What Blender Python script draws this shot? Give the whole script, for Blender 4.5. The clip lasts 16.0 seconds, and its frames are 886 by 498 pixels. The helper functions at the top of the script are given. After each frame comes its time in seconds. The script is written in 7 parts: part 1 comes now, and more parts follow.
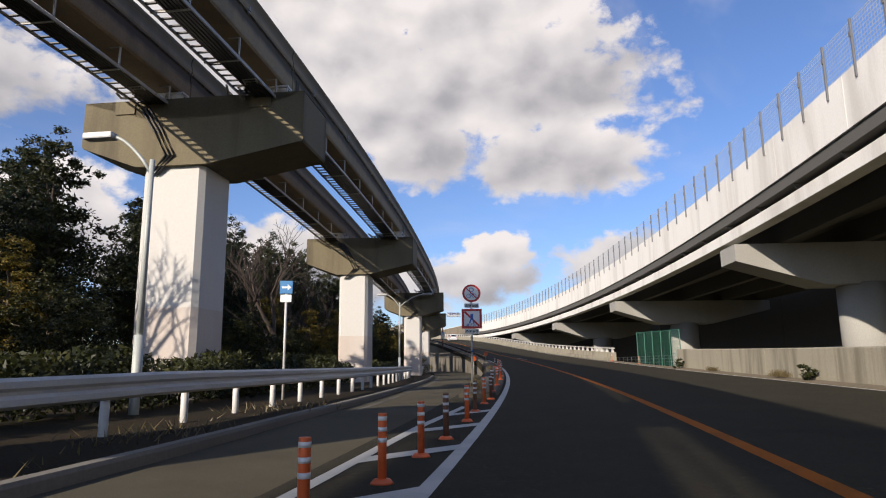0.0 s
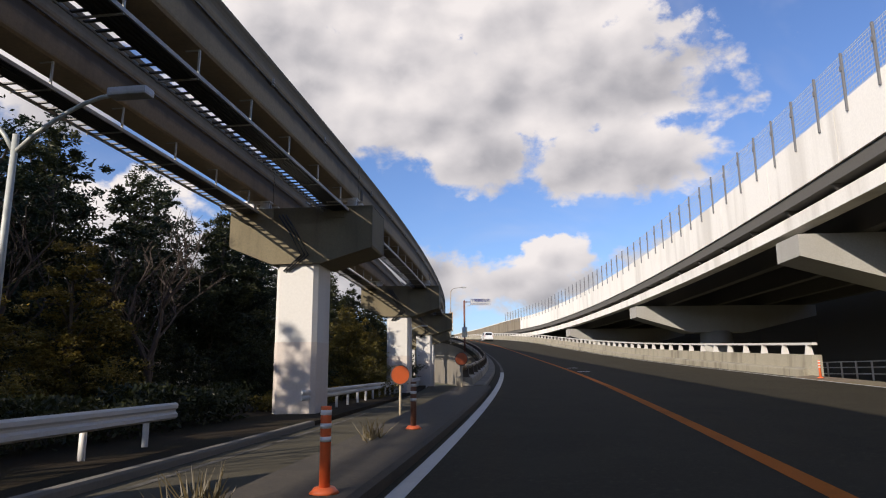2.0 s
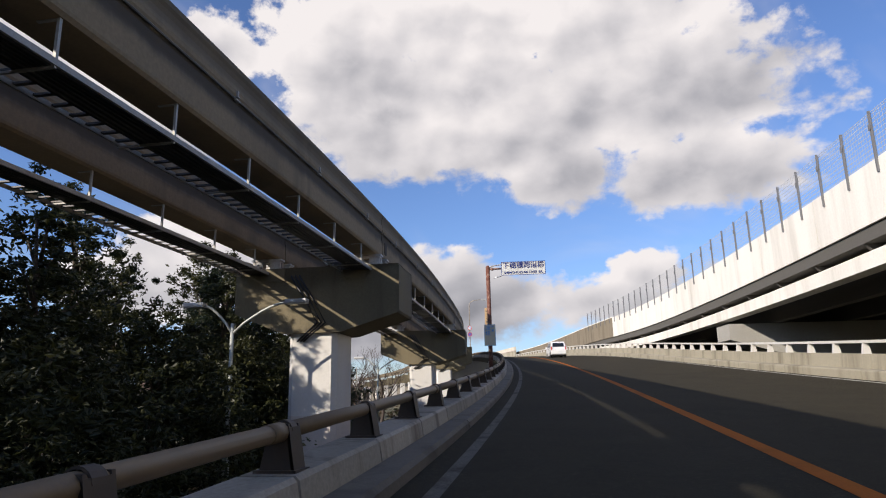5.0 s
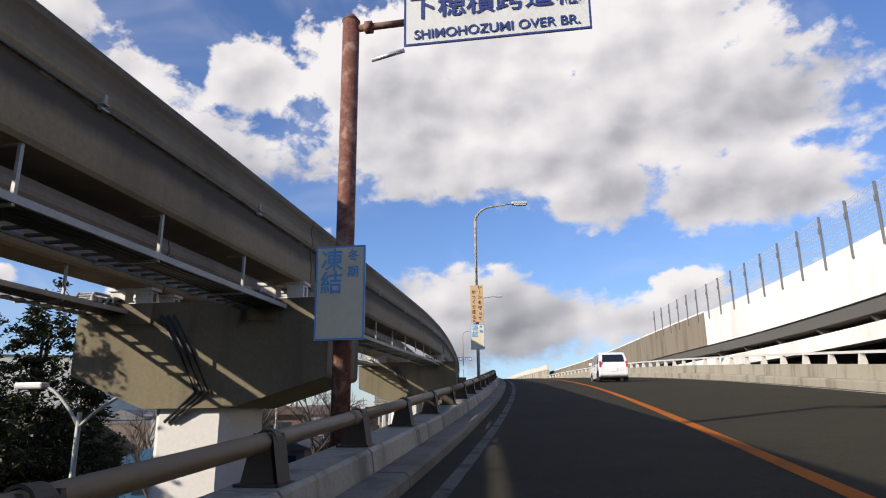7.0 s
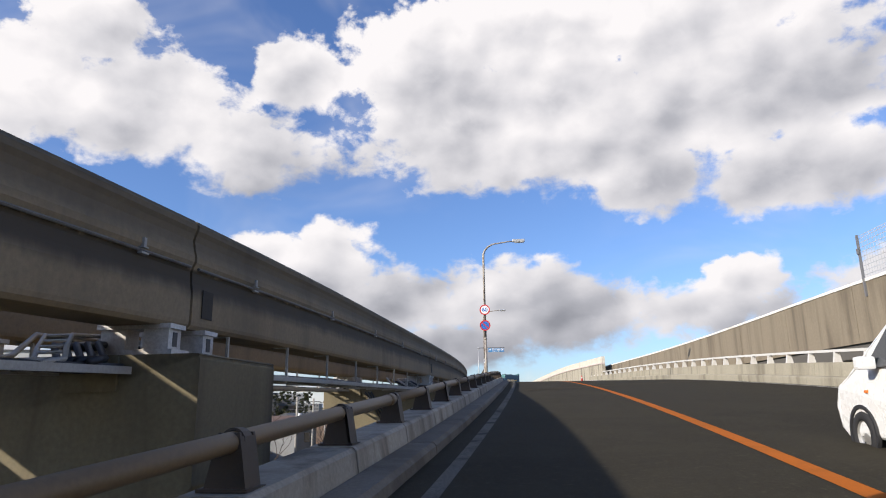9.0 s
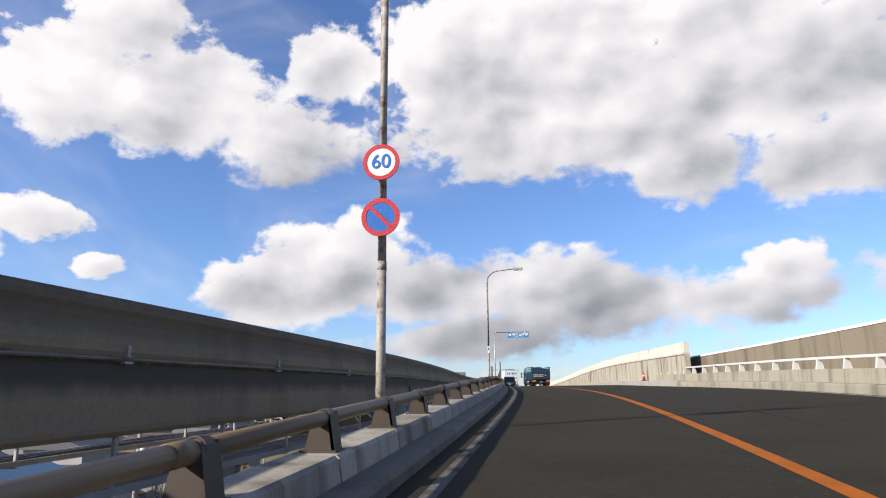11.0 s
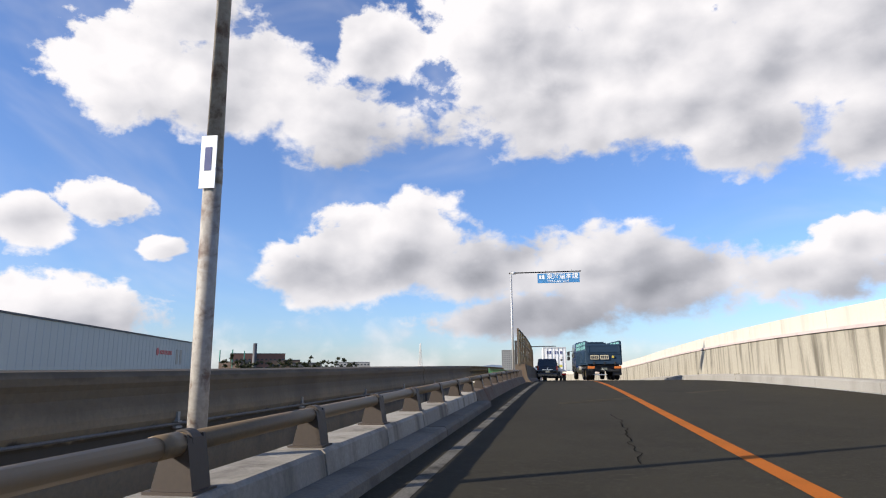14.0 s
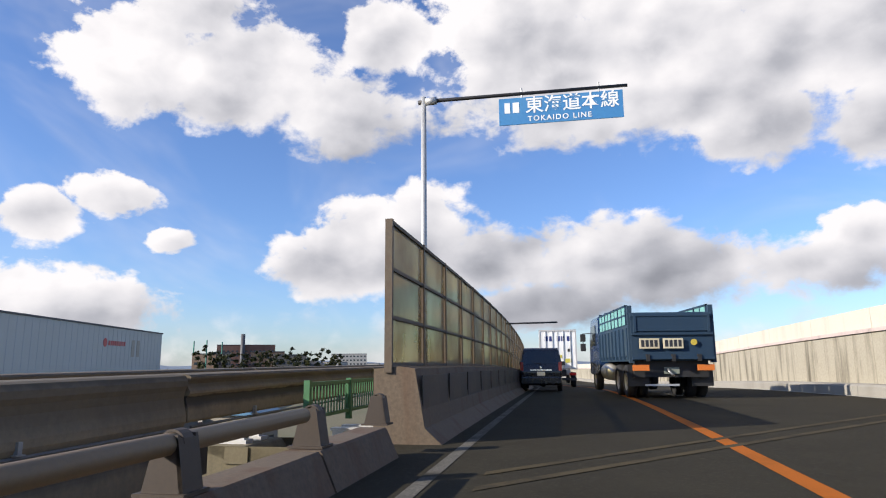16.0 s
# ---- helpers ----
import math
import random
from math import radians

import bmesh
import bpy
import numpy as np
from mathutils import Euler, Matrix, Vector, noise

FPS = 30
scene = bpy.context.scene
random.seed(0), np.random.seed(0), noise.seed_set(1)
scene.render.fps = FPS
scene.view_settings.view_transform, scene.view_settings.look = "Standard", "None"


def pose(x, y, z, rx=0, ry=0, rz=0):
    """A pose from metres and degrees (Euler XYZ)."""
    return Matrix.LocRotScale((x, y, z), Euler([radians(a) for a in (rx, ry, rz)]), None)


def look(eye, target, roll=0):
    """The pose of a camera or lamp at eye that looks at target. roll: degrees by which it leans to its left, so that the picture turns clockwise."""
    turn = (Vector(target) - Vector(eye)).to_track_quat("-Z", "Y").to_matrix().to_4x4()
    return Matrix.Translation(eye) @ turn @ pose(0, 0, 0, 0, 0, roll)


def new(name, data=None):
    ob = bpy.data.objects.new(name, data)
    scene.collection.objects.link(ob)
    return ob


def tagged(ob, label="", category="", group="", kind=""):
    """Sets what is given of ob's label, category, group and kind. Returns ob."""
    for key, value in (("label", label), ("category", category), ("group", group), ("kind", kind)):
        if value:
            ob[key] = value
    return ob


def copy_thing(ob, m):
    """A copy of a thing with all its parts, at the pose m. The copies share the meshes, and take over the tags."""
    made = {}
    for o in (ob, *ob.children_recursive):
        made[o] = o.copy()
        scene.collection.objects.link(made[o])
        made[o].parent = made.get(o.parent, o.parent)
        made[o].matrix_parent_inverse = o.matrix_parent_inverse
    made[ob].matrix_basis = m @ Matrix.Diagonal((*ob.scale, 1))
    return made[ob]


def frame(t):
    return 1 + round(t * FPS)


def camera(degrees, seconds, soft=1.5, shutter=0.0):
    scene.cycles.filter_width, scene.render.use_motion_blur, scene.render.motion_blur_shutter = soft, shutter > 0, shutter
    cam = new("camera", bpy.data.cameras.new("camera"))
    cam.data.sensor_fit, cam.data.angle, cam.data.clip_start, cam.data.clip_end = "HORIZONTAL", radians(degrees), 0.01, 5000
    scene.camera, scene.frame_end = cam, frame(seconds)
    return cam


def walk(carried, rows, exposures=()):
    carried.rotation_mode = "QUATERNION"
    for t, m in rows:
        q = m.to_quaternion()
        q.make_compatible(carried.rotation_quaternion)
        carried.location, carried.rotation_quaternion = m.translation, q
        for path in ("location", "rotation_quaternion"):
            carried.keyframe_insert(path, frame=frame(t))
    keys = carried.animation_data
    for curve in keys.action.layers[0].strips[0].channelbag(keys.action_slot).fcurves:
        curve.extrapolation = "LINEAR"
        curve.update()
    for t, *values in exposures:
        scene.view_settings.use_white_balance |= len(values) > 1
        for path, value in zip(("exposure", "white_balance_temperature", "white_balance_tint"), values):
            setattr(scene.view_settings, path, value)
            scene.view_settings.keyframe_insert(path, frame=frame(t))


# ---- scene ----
cam = camera(68.7, 16.0, 1.1)
PATH = [
    (0.0, (-0.033, 0.001, 1.050), (-2.757, 19.490, 4.622), -0.50),
    (0.5, (0.190, 9.527, 1.190), (-2.951, 28.954, 4.760), -0.35),
    (1.0, (0.170, 18.816, 1.348), (-3.329, 38.187, 4.885), -0.21),
    (1.5, (-0.053, 27.479, 1.516), (-4.045, 46.732, 5.175), -0.31),
    (2.0, (-0.447, 35.694, 1.704), (-4.932, 54.828, 5.417), -0.41),
    (2.5, (-1.032, 43.451, 1.913), (-5.973, 62.439, 5.793), -0.43),
    (3.0, (-1.748, 50.918, 2.144), (-7.062, 69.778, 6.152), -0.46),
    (3.5, (-2.601, 58.264, 2.398), (-8.268, 76.987, 6.562), -0.49),
    (4.0, (-3.582, 65.477, 2.674), (-9.681, 84.056, 6.871), -0.53),
    (4.5, (-4.700, 72.599, 2.972), (-11.222, 91.021, 7.228), -0.83),
    (5.0, (-5.934, 79.639, 3.298), (-12.786, 97.910, 7.680), -1.14),
    (5.5, (-7.268, 86.614, 3.658), (-14.270, 104.783, 8.224), -1.03),
    (6.0, (-8.697, 93.542, 4.058), (-15.840, 111.671, 8.565), -0.91),
    (6.5, (-10.207, 100.445, 4.496), (-17.634, 118.407, 9.204), -0.77),
    (7.0, (-11.836, 107.328, 4.971), (-19.743, 125.018, 9.928), -0.62),
    (7.5, (-13.609, 114.224, 5.484), (-21.952, 131.732, 10.366), -0.52),
    (8.0, (-15.518, 121.088, 6.030), (-24.307, 138.419, 10.761), -0.43),
    (8.5, (-17.557, 127.878, 6.587), (-26.584, 145.082, 11.334), -0.60),
    (9.0, (-19.737, 134.629, 7.127), (-28.948, 151.739, 11.860), -0.78),
    (9.5, (-22.076, 141.383, 7.638), (-31.547, 158.317, 12.488), -0.55),
    (10.0, (-24.542, 148.078, 8.114), (-34.317, 164.879, 12.823), -0.32),
    (10.5, (-27.049, 154.696, 8.552), (-37.046, 171.409, 13.104), -0.42),
    (11.0, (-29.585, 161.222, 8.950), (-39.761, 177.861, 13.374), -0.53),
    (11.5, (-32.112, 167.576, 9.306), (-42.493, 184.115, 13.631), -0.38),
    (12.0, (-34.713, 173.910, 9.623), (-45.341, 190.348, 13.731), -0.22),
    (12.5, (-37.497, 180.399, 9.900), (-48.474, 196.644, 13.847), 0.07),
    (13.0, (-40.430, 186.859, 10.122), (-51.700, 202.925, 13.976), 0.37),
    (13.5, (-43.441, 193.164, 10.288), (-54.919, 209.103, 14.057), 0.02),
    (14.0, (-46.506, 199.427, 10.426), (-58.098, 215.280, 14.210), -0.33),
    (14.5, (-49.617, 205.718, 10.564), (-61.310, 221.517, 14.260), -0.30),
    (15.0, (-52.714, 212.035, 10.706), (-64.404, 227.841, 14.381), -0.27),
    (15.5, (-55.796, 218.370, 10.841), (-67.475, 234.235, 14.290), -0.35),
    (16.0, (-58.868, 224.715, 10.944), (-70.658, 240.480, 14.474), -0.44),
]
walk(cam, [(t, look(eye, target, roll)) for t, eye, target, roll in PATH], [(0.0, 0.30, 6700.0, 13.0), (6.0, 0.33, 6560.0, 12.0), (9.0, 0.45, 6450.0, 11.0), (16.0, 0.50, 6430.0, 11.0)])

# ------------------------------------------------------------------ alignment
# heading (degrees, to the left) and grade of the road every 25 m of its length
KNOT = [-25 + 25 * i for i in range(21)]
HEADING = [-6.77, -1.77, 2.05, 5.86, 9.69, 12.59, 16.53, 20.76, 22.35, 26.65, 25.92, 26.3, 28.2, 30.5, 32.5, 34.0, 35.0, 35.0, 35.0, 35.0, 35.0]
GRADE = [0.01, 0.0136, 0.0197, 0.0324, 0.0443, 0.0644, 0.0812, 0.0648, 0.0472, 0.0185, 0.0211, -0.0046, -0.0281, -0.0265, -0.0132, -0.0036, 0.0003, 0.0011, 0.0007, 0.0003, 0.0]
S = np.arange(-25, 476, 1.0)
_ker = np.ones(15) / 15
TH = np.convolve(np.pad(np.radians(np.interp(S, KNOT, HEADING)), 7, "edge"), _ker, "valid")
GR = np.convolve(np.pad(np.interp(S, KNOT, GRADE), 7, "edge"), _ker, "valid")
RX = np.concatenate([[0], np.cumsum(-np.sin(TH))[:-1]])
RY = np.concatenate([[0], np.cumsum(np.cos(TH))[:-1]])
RZ = np.concatenate([[0], np.cumsum(GR)[:-1]])
RX, RY, RZ = RX - RX[25], RY - RY[25], RZ - RZ[25]


def heading(s):
    return float(np.interp(s, S, TH))


def rz(s):
    return float(np.interp(s, S, RZ))


def at(s, u, h=0.0):
    """Place at length s, u to the right of the camera's lane line, h over the road."""
    s2 = min(max(s, -25), 475)
    a = heading(s2)
    e = s - s2
    return Vector((float(np.interp(s2, S, RX)) + u * math.cos(a) - e * math.sin(a), float(np.interp(s2, S, RY)) + u * math.sin(a) + e * math.cos(a), rz(s2) + h))


def atz(s, u, z):
    p = at(s, u)
    p.z = z
    return p


def frame_at(s, u, h=0.0, turn=0.0):
    """Matrix whose y runs along the road, x to the right, z up."""
    return Matrix.Translation(at(s, u, h)) @ Matrix.Rotation(heading(min(max(s, -25), 475)) + radians(turn), 4, "Z")


def frame_z(s, u, z, turn=0.0):
    return Matrix.Translation(atz(s, u, z)) @ Matrix.Rotation(heading(min(max(s, -25), 475)) + radians(turn), 4, "Z")


# ------------------------------------------------------------------ world and sun
SUN_DIR = Vector((-0.484, -0.775, 0.407)).normalized()
sun_el = math.asin(SUN_DIR.z)
sun_az = math.atan2(SUN_DIR.x, SUN_DIR.y)
sun = new("sun", bpy.data.lights.new("sun", "SUN"))
sun.data.energy, sun.data.angle, sun.data.color = 5.0, radians(0.53), (1.0, 0.92, 0.80)
sun.matrix_world = look(SUN_DIR * 100, (0, 0, 0))

world = bpy.data.worlds.new("sky")
scene.world = world
world.use_nodes = True


class Nodes:
    """Short hand for building node trees."""

    def __init__(self, tree, fresh=True):
        self.t = tree
        if fresh:
            tree.nodes.clear()

    def n(self, kind, **kw):
        node = self.t.nodes.new(kind)
        if "operation" in kw:
            node.operation = kw["operation"]
        if "data_type" in kw:
            node.data_type = kw["data_type"]
        if "blend_type" in kw:
            node.blend_type = kw["blend_type"]
        if "interpolation_type" in kw:
            node.interpolation_type = kw["interpolation_type"]
        return node

    def put(self, node, i, v):
        if isinstance(v, bpy.types.NodeSocket):
            self.t.links.new(v, node.inputs[i])
        elif v is not None:
            node.inputs[i].default_value = v

    def m(self, op, a, b=None, c=None):
        node = self.n("ShaderNodeMath", operation=op)
        for i, v in enumerate((a, b, c)):
            self.put(node, i, v)
        return node.outputs[0]

    def mix(self, f, a, b):
        node = self.n("ShaderNodeMix", data_type="RGBA")
        for i, v in ((0, f), (6, a), (7, b)):
            self.put(node, i, v)
        return node.outputs[2]

    def step(self, v, lo, hi, a=0.0, b=1.0, kind="SMOOTHSTEP"):
        node = self.n("ShaderNodeMapRange", interpolation_type=kind)
        for i, x in enumerate((v, lo, hi, a, b)):
            self.put(node, i, x)
        return node.outputs[0]

    def noise(self, vec, scale, detail=4.0, rough=0.55, dist=0.0, out=0):
        node = self.n("ShaderNodeTexNoise")
        self.put(node, "Vector", vec)
        for k, v in (("Scale", scale), ("Detail", detail), ("Roughness", rough), ("Distortion", dist)):
            node.inputs[k].default_value = v
        return node.outputs[out]


def build_sky():
    w = Nodes(world.node_tree)
    out = w.n("ShaderNodeOutputWorld")
    back = w.n("ShaderNodeBackground")
    sky = w.n("ShaderNodeTexSky")
    sky.sky_type, sky.sun_disc, sky.sun_elevation, sky.sun_rotation = "NISHITA", False, sun_el, sun_az
    sky.air_density, sky.dust_density, sky.ozone_density = 1.0, 0.6, 2.0
    co = w.n("ShaderNodeTexCoord")
    sep = w.n("ShaderNodeSeparateXYZ")
    w.put(sep, 0, co.outputs["Generated"])
    x, y, z = sep.outputs
    deg = 180 / math.pi
    az = w.m("MULTIPLY", w.m("ARCTAN2", w.m("MULTIPLY", x, -1.0), y), deg)
    el = w.m("MULTIPLY", w.m("ARCSINE", z), deg)
    # cumulus: azimuth, elevation, half width, half height, whiteness
    flat = w.n("ShaderNodeCombineXYZ")
    w.put(flat, 0, az)
    w.put(flat, 1, w.m("MULTIPLY", el, 1.35))
    p = flat.outputs[0]

    def shifted(dx, dy):
        add = w.n("ShaderNodeVectorMath")
        add.operation = "ADD"
        w.put(add, 0, p)
        add.inputs[1].default_value = (dx, dy, 0)
        return add.outputs[0]

    big = w.noise(p, 0.13, 3.0, 0.5, 0.3)
    mid = w.noise(p, 0.30, 5.0, 0.55, 0.25)
    soft_mid = w.noise(p, 0.24, 1.5, 0.45)
    soft_lit = w.noise(shifted(1.2, 1.6), 0.24, 1.5, 0.45)
    soft_big = w.noise(p, 0.10, 1.0, 0.4)
    big_lit = w.noise(shifted(2.4, 2.8), 0.10, 1.0, 0.4)
    fine = w.noise(p, 0.95, 6.0, 0.6)
    dens, shade = None, 0.7
    for a, e, ra, re, tone in CLOUDS:
        da = w.m("DIVIDE", w.m("SUBTRACT", az, a), ra)
        de = w.m("DIVIDE", w.m("SUBTRACT", el, e), re)
        d = w.m("SUBTRACT", 1.0, w.m("SQRT", w.m("ADD", w.m("MULTIPLY", da, da), w.m("MULTIPLY", de, de))))
        sh = w.m("ADD", w.m("ADD", w.m("MULTIPLY", de, 0.22), w.m("MULTIPLY", da, 0.14)), tone)
        own = w.step(d, -0.5, 0.5)
        shade = w.m("ADD", w.m("MULTIPLY", shade, w.m("SUBTRACT", 1.0, own)), w.m("MULTIPLY", sh, own))
        dens = d if dens is None else w.m("MAXIMUM", dens, d)
    lumps = w.m("ADD", w.m("MULTIPLY", w.m("SUBTRACT", big, 0.5), 1.3), w.m("MULTIPLY", w.m("SUBTRACT", mid, 0.5), 1.5))
    field = w.m("ADD", w.m("ADD", w.m("MULTIPLY", dens, 1.35), lumps), w.m("ADD", w.m("MULTIPLY", w.m("SUBTRACT", fine, 0.5), 0.55), 0.10))
    # scattered fair-weather cloud away from the ones named above
    rest = w.m("SUBTRACT", w.noise(co.outputs["Generated"], 3.2, 6.0, 0.55), 0.64)
    behind = w.step(w.m("ABSOLUTE", w.m("SUBTRACT", az, 22.0)), 62.0, 80.0)
    field = w.m("MAXIMUM", field, w.m("SUBTRACT", w.m("MULTIPLY", w.m("MULTIPLY", rest, 3.2), behind), w.m("MULTIPLY", w.m("SUBTRACT", 1.0, behind), 0.6)))
    # relief: lit from the upper left, where the sun stands behind the viewer
    relief = w.m("ADD", w.m("MULTIPLY", w.m("SUBTRACT", soft_mid, soft_lit), 0.6), w.m("MULTIPLY", w.m("SUBTRACT", soft_big, big_lit), 0.9))
    bright = w.m("ADD", w.m("ADD", shade, relief), w.m("MULTIPLY", w.m("SUBTRACT", mid, 0.5), 0.65))
    # thin cloud lets the light through, thick cloud greys
    bright = w.m("ADD", bright, w.step(field, 1.3, 0.1, -0.12, 0.16, "LINEAR"))
    # crisp sunlit tops, soft grey bases
    soft = w.step(shade, 0.25, 0.9, 0.75, 0.26, "LINEAR")
    edge = w.n("ShaderNodeMapRange", interpolation_type="SMOOTHSTEP")
    for i, v in enumerate((field, 0.0, soft, 0.0, 1.0)):
        w.put(edge, i, v)
    mask = edge.outputs[0]
    # a veil of small cloud low over the horizon
    low = w.m("SUBTRACT", w.m("ADD", w.m("MULTIPLY", big, 1.1), w.m("MULTIPLY", mid, 0.9)), w.step(el, 1.0, 9.0, 0.72, 1.45, "LINEAR"))
    mask = w.m("MAXIMUM", mask, w.m("MULTIPLY", w.step(low, 0.0, 0.5), 0.55))
    # faint haze of thin cloud over the blue
    veil = w.m("MULTIPLY", w.step(w.noise(p, 0.055, 4.0, 0.6, 0.8), 0.42, 0.75), 0.22)
    mask = w.m("MAXIMUM", mask, veil)
    ramp = w.n("ShaderNodeValToRGB")
    cr = ramp.color_ramp
    cr.elements[0].position, cr.elements[0].color = 0.0, (0.225, 0.23, 0.255, 1)
    cr.elements[1].position, cr.elements[1].color = 1.0, (0.72, 0.695, 0.69, 1)
    cr.elements.new(0.35).color = (0.36, 0.362, 0.39, 1)
    cr.elements.new(0.68).color = (0.55, 0.54, 0.555, 1)
    w.put(ramp, 0, bright)
    blue = w.n("ShaderNodeMix", data_type="RGBA", blend_type="MULTIPLY")
    w.put(blue, 0, 1.0)
    w.put(blue, 6, sky.outputs[0])
    w.put(blue, 7, (SKY_GAIN * 0.93, SKY_GAIN * 1.12, SKY_GAIN * 1.52, 1))
    w.put(back, 0, w.mix(mask, blue.outputs[2], ramp.outputs[0]))
    w.put(back, 1, 1.0)
    w.t.links.new(back.outputs[0], out.inputs[0])


SKY_GAIN = 0.089
CLOUDS = [
    (63.0, 24.0, 7.1, 4.2, 0.85),
    (54.7, 23.9, 9.3, 5.0, 0.75),
    (45.5, 21.4, 8.6, 3.6, 0.55),
    (59.0, 29.5, 5.5, 3.5, 0.85),
    (41.5, 28.1, 4.8, 3.0, 0.75),
    (18.5, 21.8, 17.7, 3.9, 0.58),
    (27.1, 25.0, 9.9, 5.5, 0.72),
    (17.5, 25.5, 11.0, 6.5, 0.75),
    (29.7, 29.0, 8.5, 5.5, 0.85),
    (18.0, 32.0, 15.0, 5.0, 0.9),
    (3.5, 30.0, 11.0, 5.5, 0.8),
    (1.7, 24.4, 15.9, 5.5, 0.62),
    (-2.0, 17.8, 9.5, 3.6, 0.66),
    (9.0, 18.6, 6.5, 3.2, 0.6),
    (45.7, 8.6, 7.6, 3.2, 0.62),
    (39.8, 11.2, 7.6, 4.8, 0.68),
    (33.7, 8.8, 7.6, 3.8, 0.42),
    (21.4, 8.6, 8.6, 4.2, 0.42),
    (16.9, 7.2, 8.1, 3.4, 0.42),
    (28.0, 5.0, 10.0, 2.4, 0.36),
    (6.6, 7.7, 7.6, 2.8, 0.5),
    (3.1, 9.8, 3.4, 2.4, 0.75),
    (-9.0, 8.5, 7.0, 3.0, 0.5),
    (69.5, 11.5, 3.1, 2.1, 0.85),
    (64.3, 13.6, 3.9, 1.7, 0.9),
    (59.8, 10.2, 2.1, 1.1, 0.85),
    (67.7, 4.6, 9.5, 3.0, 0.7),
]
build_sky()

# ------------------------------------------------------------------ materials
_mats = {}


def mat(name, color, rough=0.7, metal=0.0, grain=20.0, vary=0.15, stain=0.6, stain_amt=0.25, bump=0.15, stain_col=None, streak=False, obj_random=0.0, spec=0.5, coat=0.0):
    """A surface with grain, broad stains and fine relief. streak: the stains run down."""
    if name in _mats:
        return _mats[name]
    mt = bpy.data.materials.new(name)
    mt.use_nodes = True
    w = Nodes(mt.node_tree)
    out, bs = w.n("ShaderNodeOutputMaterial"), w.n("ShaderNodeBsdfPrincipled")
    co = w.n("ShaderNodeTexCoord").outputs["Object"]
    vec = co
    if streak:
        mp = w.n("ShaderNodeMapping")
        mp.inputs["Scale"].default_value = (1, 1, 0.12)
        w.put(mp, 0, co)
        vec = mp.outputs[0]
    fine = w.noise(co, grain, 5.0, 0.65)
    broad = w.noise(vec, stain, 5.0, 0.6, 0.4)
    c = (*color, 1)
    sc = (*(stain_col or [v * 0.45 for v in color]), 1)
    lo = tuple(v * (1 - vary) for v in color) + (1,)
    hi = tuple(min(v * (1 + vary), 1) for v in color) + (1,)
    col = w.mix(w.step(fine, 0.3, 0.7, kind="LINEAR"), lo, hi)
    col = w.mix(w.m("MULTIPLY", w.step(broad, 0.45, 0.72), stain_amt), col, sc)
    if obj_random:
        info = w.n("ShaderNodeObjectInfo")
        hs = w.n("ShaderNodeHueSaturation")
        w.put(hs, "Value", w.step(info.outputs["Random"], 0, 1, 1 - obj_random, 1 + obj_random, "LINEAR"))
        w.put(hs, "Color", col)
        col = hs.outputs[0]
    w.put(bs, "Base Color", col)
    w.put(bs, "Roughness", w.step(fine, 0.2, 0.8, max(rough - 0.08, 0.02), min(rough + 0.08, 1), "LINEAR"))
    bs.inputs["Metallic"].default_value = metal
    bs.inputs["Specular IOR Level"].default_value = spec
    bs.inputs["Coat Weight"].default_value = coat
    if bump:
        bp = w.n("ShaderNodeBump")
        bp.inputs["Strength"].default_value, bp.inputs["Distance"].default_value = bump, 0.02
        w.put(bp, "Height", w.m("ADD", w.m("MULTIPLY", fine, 0.6), w.m("MULTIPLY", broad, 0.4)))
        w.t.links.new(bp.outputs[0], bs.inputs["Normal"])
    w.t.links.new(bs.outputs[0], out.inputs[0])
    _mats[name] = mt
    return mt


def asphalt():
    """Dark road: coarse stones, polished tracks along the lanes, patches and oil stains."""
    mt = mat("asphalt", (0.034, 0.0295, 0.0195), 0.92, 0, 90, 0.4, 0.35, 0.4, 0.4, (0.021, 0.0182, 0.0122), False, 0, 0.10)
    w = Nodes(mt.node_tree, False)
    bs = [n for n in mt.node_tree.nodes if n.type == "BSDF_PRINCIPLED"][0]
    co = w.n("ShaderNodeTexCoord").outputs["Object"]
    stones = w.step(w.noise(co, 17.0, 4.0, 0.75), 0.54, 0.70)
    patch = w.step(w.noise(co, 0.9, 4.0, 0.6, 0.8), 0.42, 0.62)
    old = bs.inputs["Base Color"].links[0].from_socket
    col = w.mix(w.m("MULTIPLY", stones, 0.6), old, (0.088, 0.077, 0.052, 1))
    col = w.mix(w.m("MULTIPLY", patch, 0.35), col, (0.047, 0.041, 0.027, 1))
    w.put(bs, "Base Color", col)
    return mt


ASPHALT = asphalt()
ASPHALT_OLD = mat("old_asphalt", (0.085, 0.074, 0.050), 0.92, 0, 70, 0.35, 0.5, 0.5, 0.4, (0.05, 0.043, 0.03), False, 0, 0.12)
LINE_WHITE = mat("white_line_paint", (0.42, 0.41, 0.37), 0.6, 0, 60, 0.15, 1.6, 0.5, 0.1, (0.25, 0.25, 0.24))
LINE_ORANGE = mat("orange_line_paint", (0.40, 0.112, 0.014), 0.85, 0, 60, 0.2, 1.4, 0.55, 0.15, (0.21, 0.075, 0.012), False, 0, 0.08)
CONCRETE = mat("concrete", (0.30, 0.28, 0.24), 0.85, 0, 25, 0.12, 0.5, 0.5, 0.2, (0.17, 0.155, 0.13), True)
CONCRETE_DARK = mat("weathered_concrete", (0.17, 0.15, 0.12), 0.9, 0, 22, 0.14, 0.35, 0.6, 0.2, (0.13, 0.115, 0.09), True)
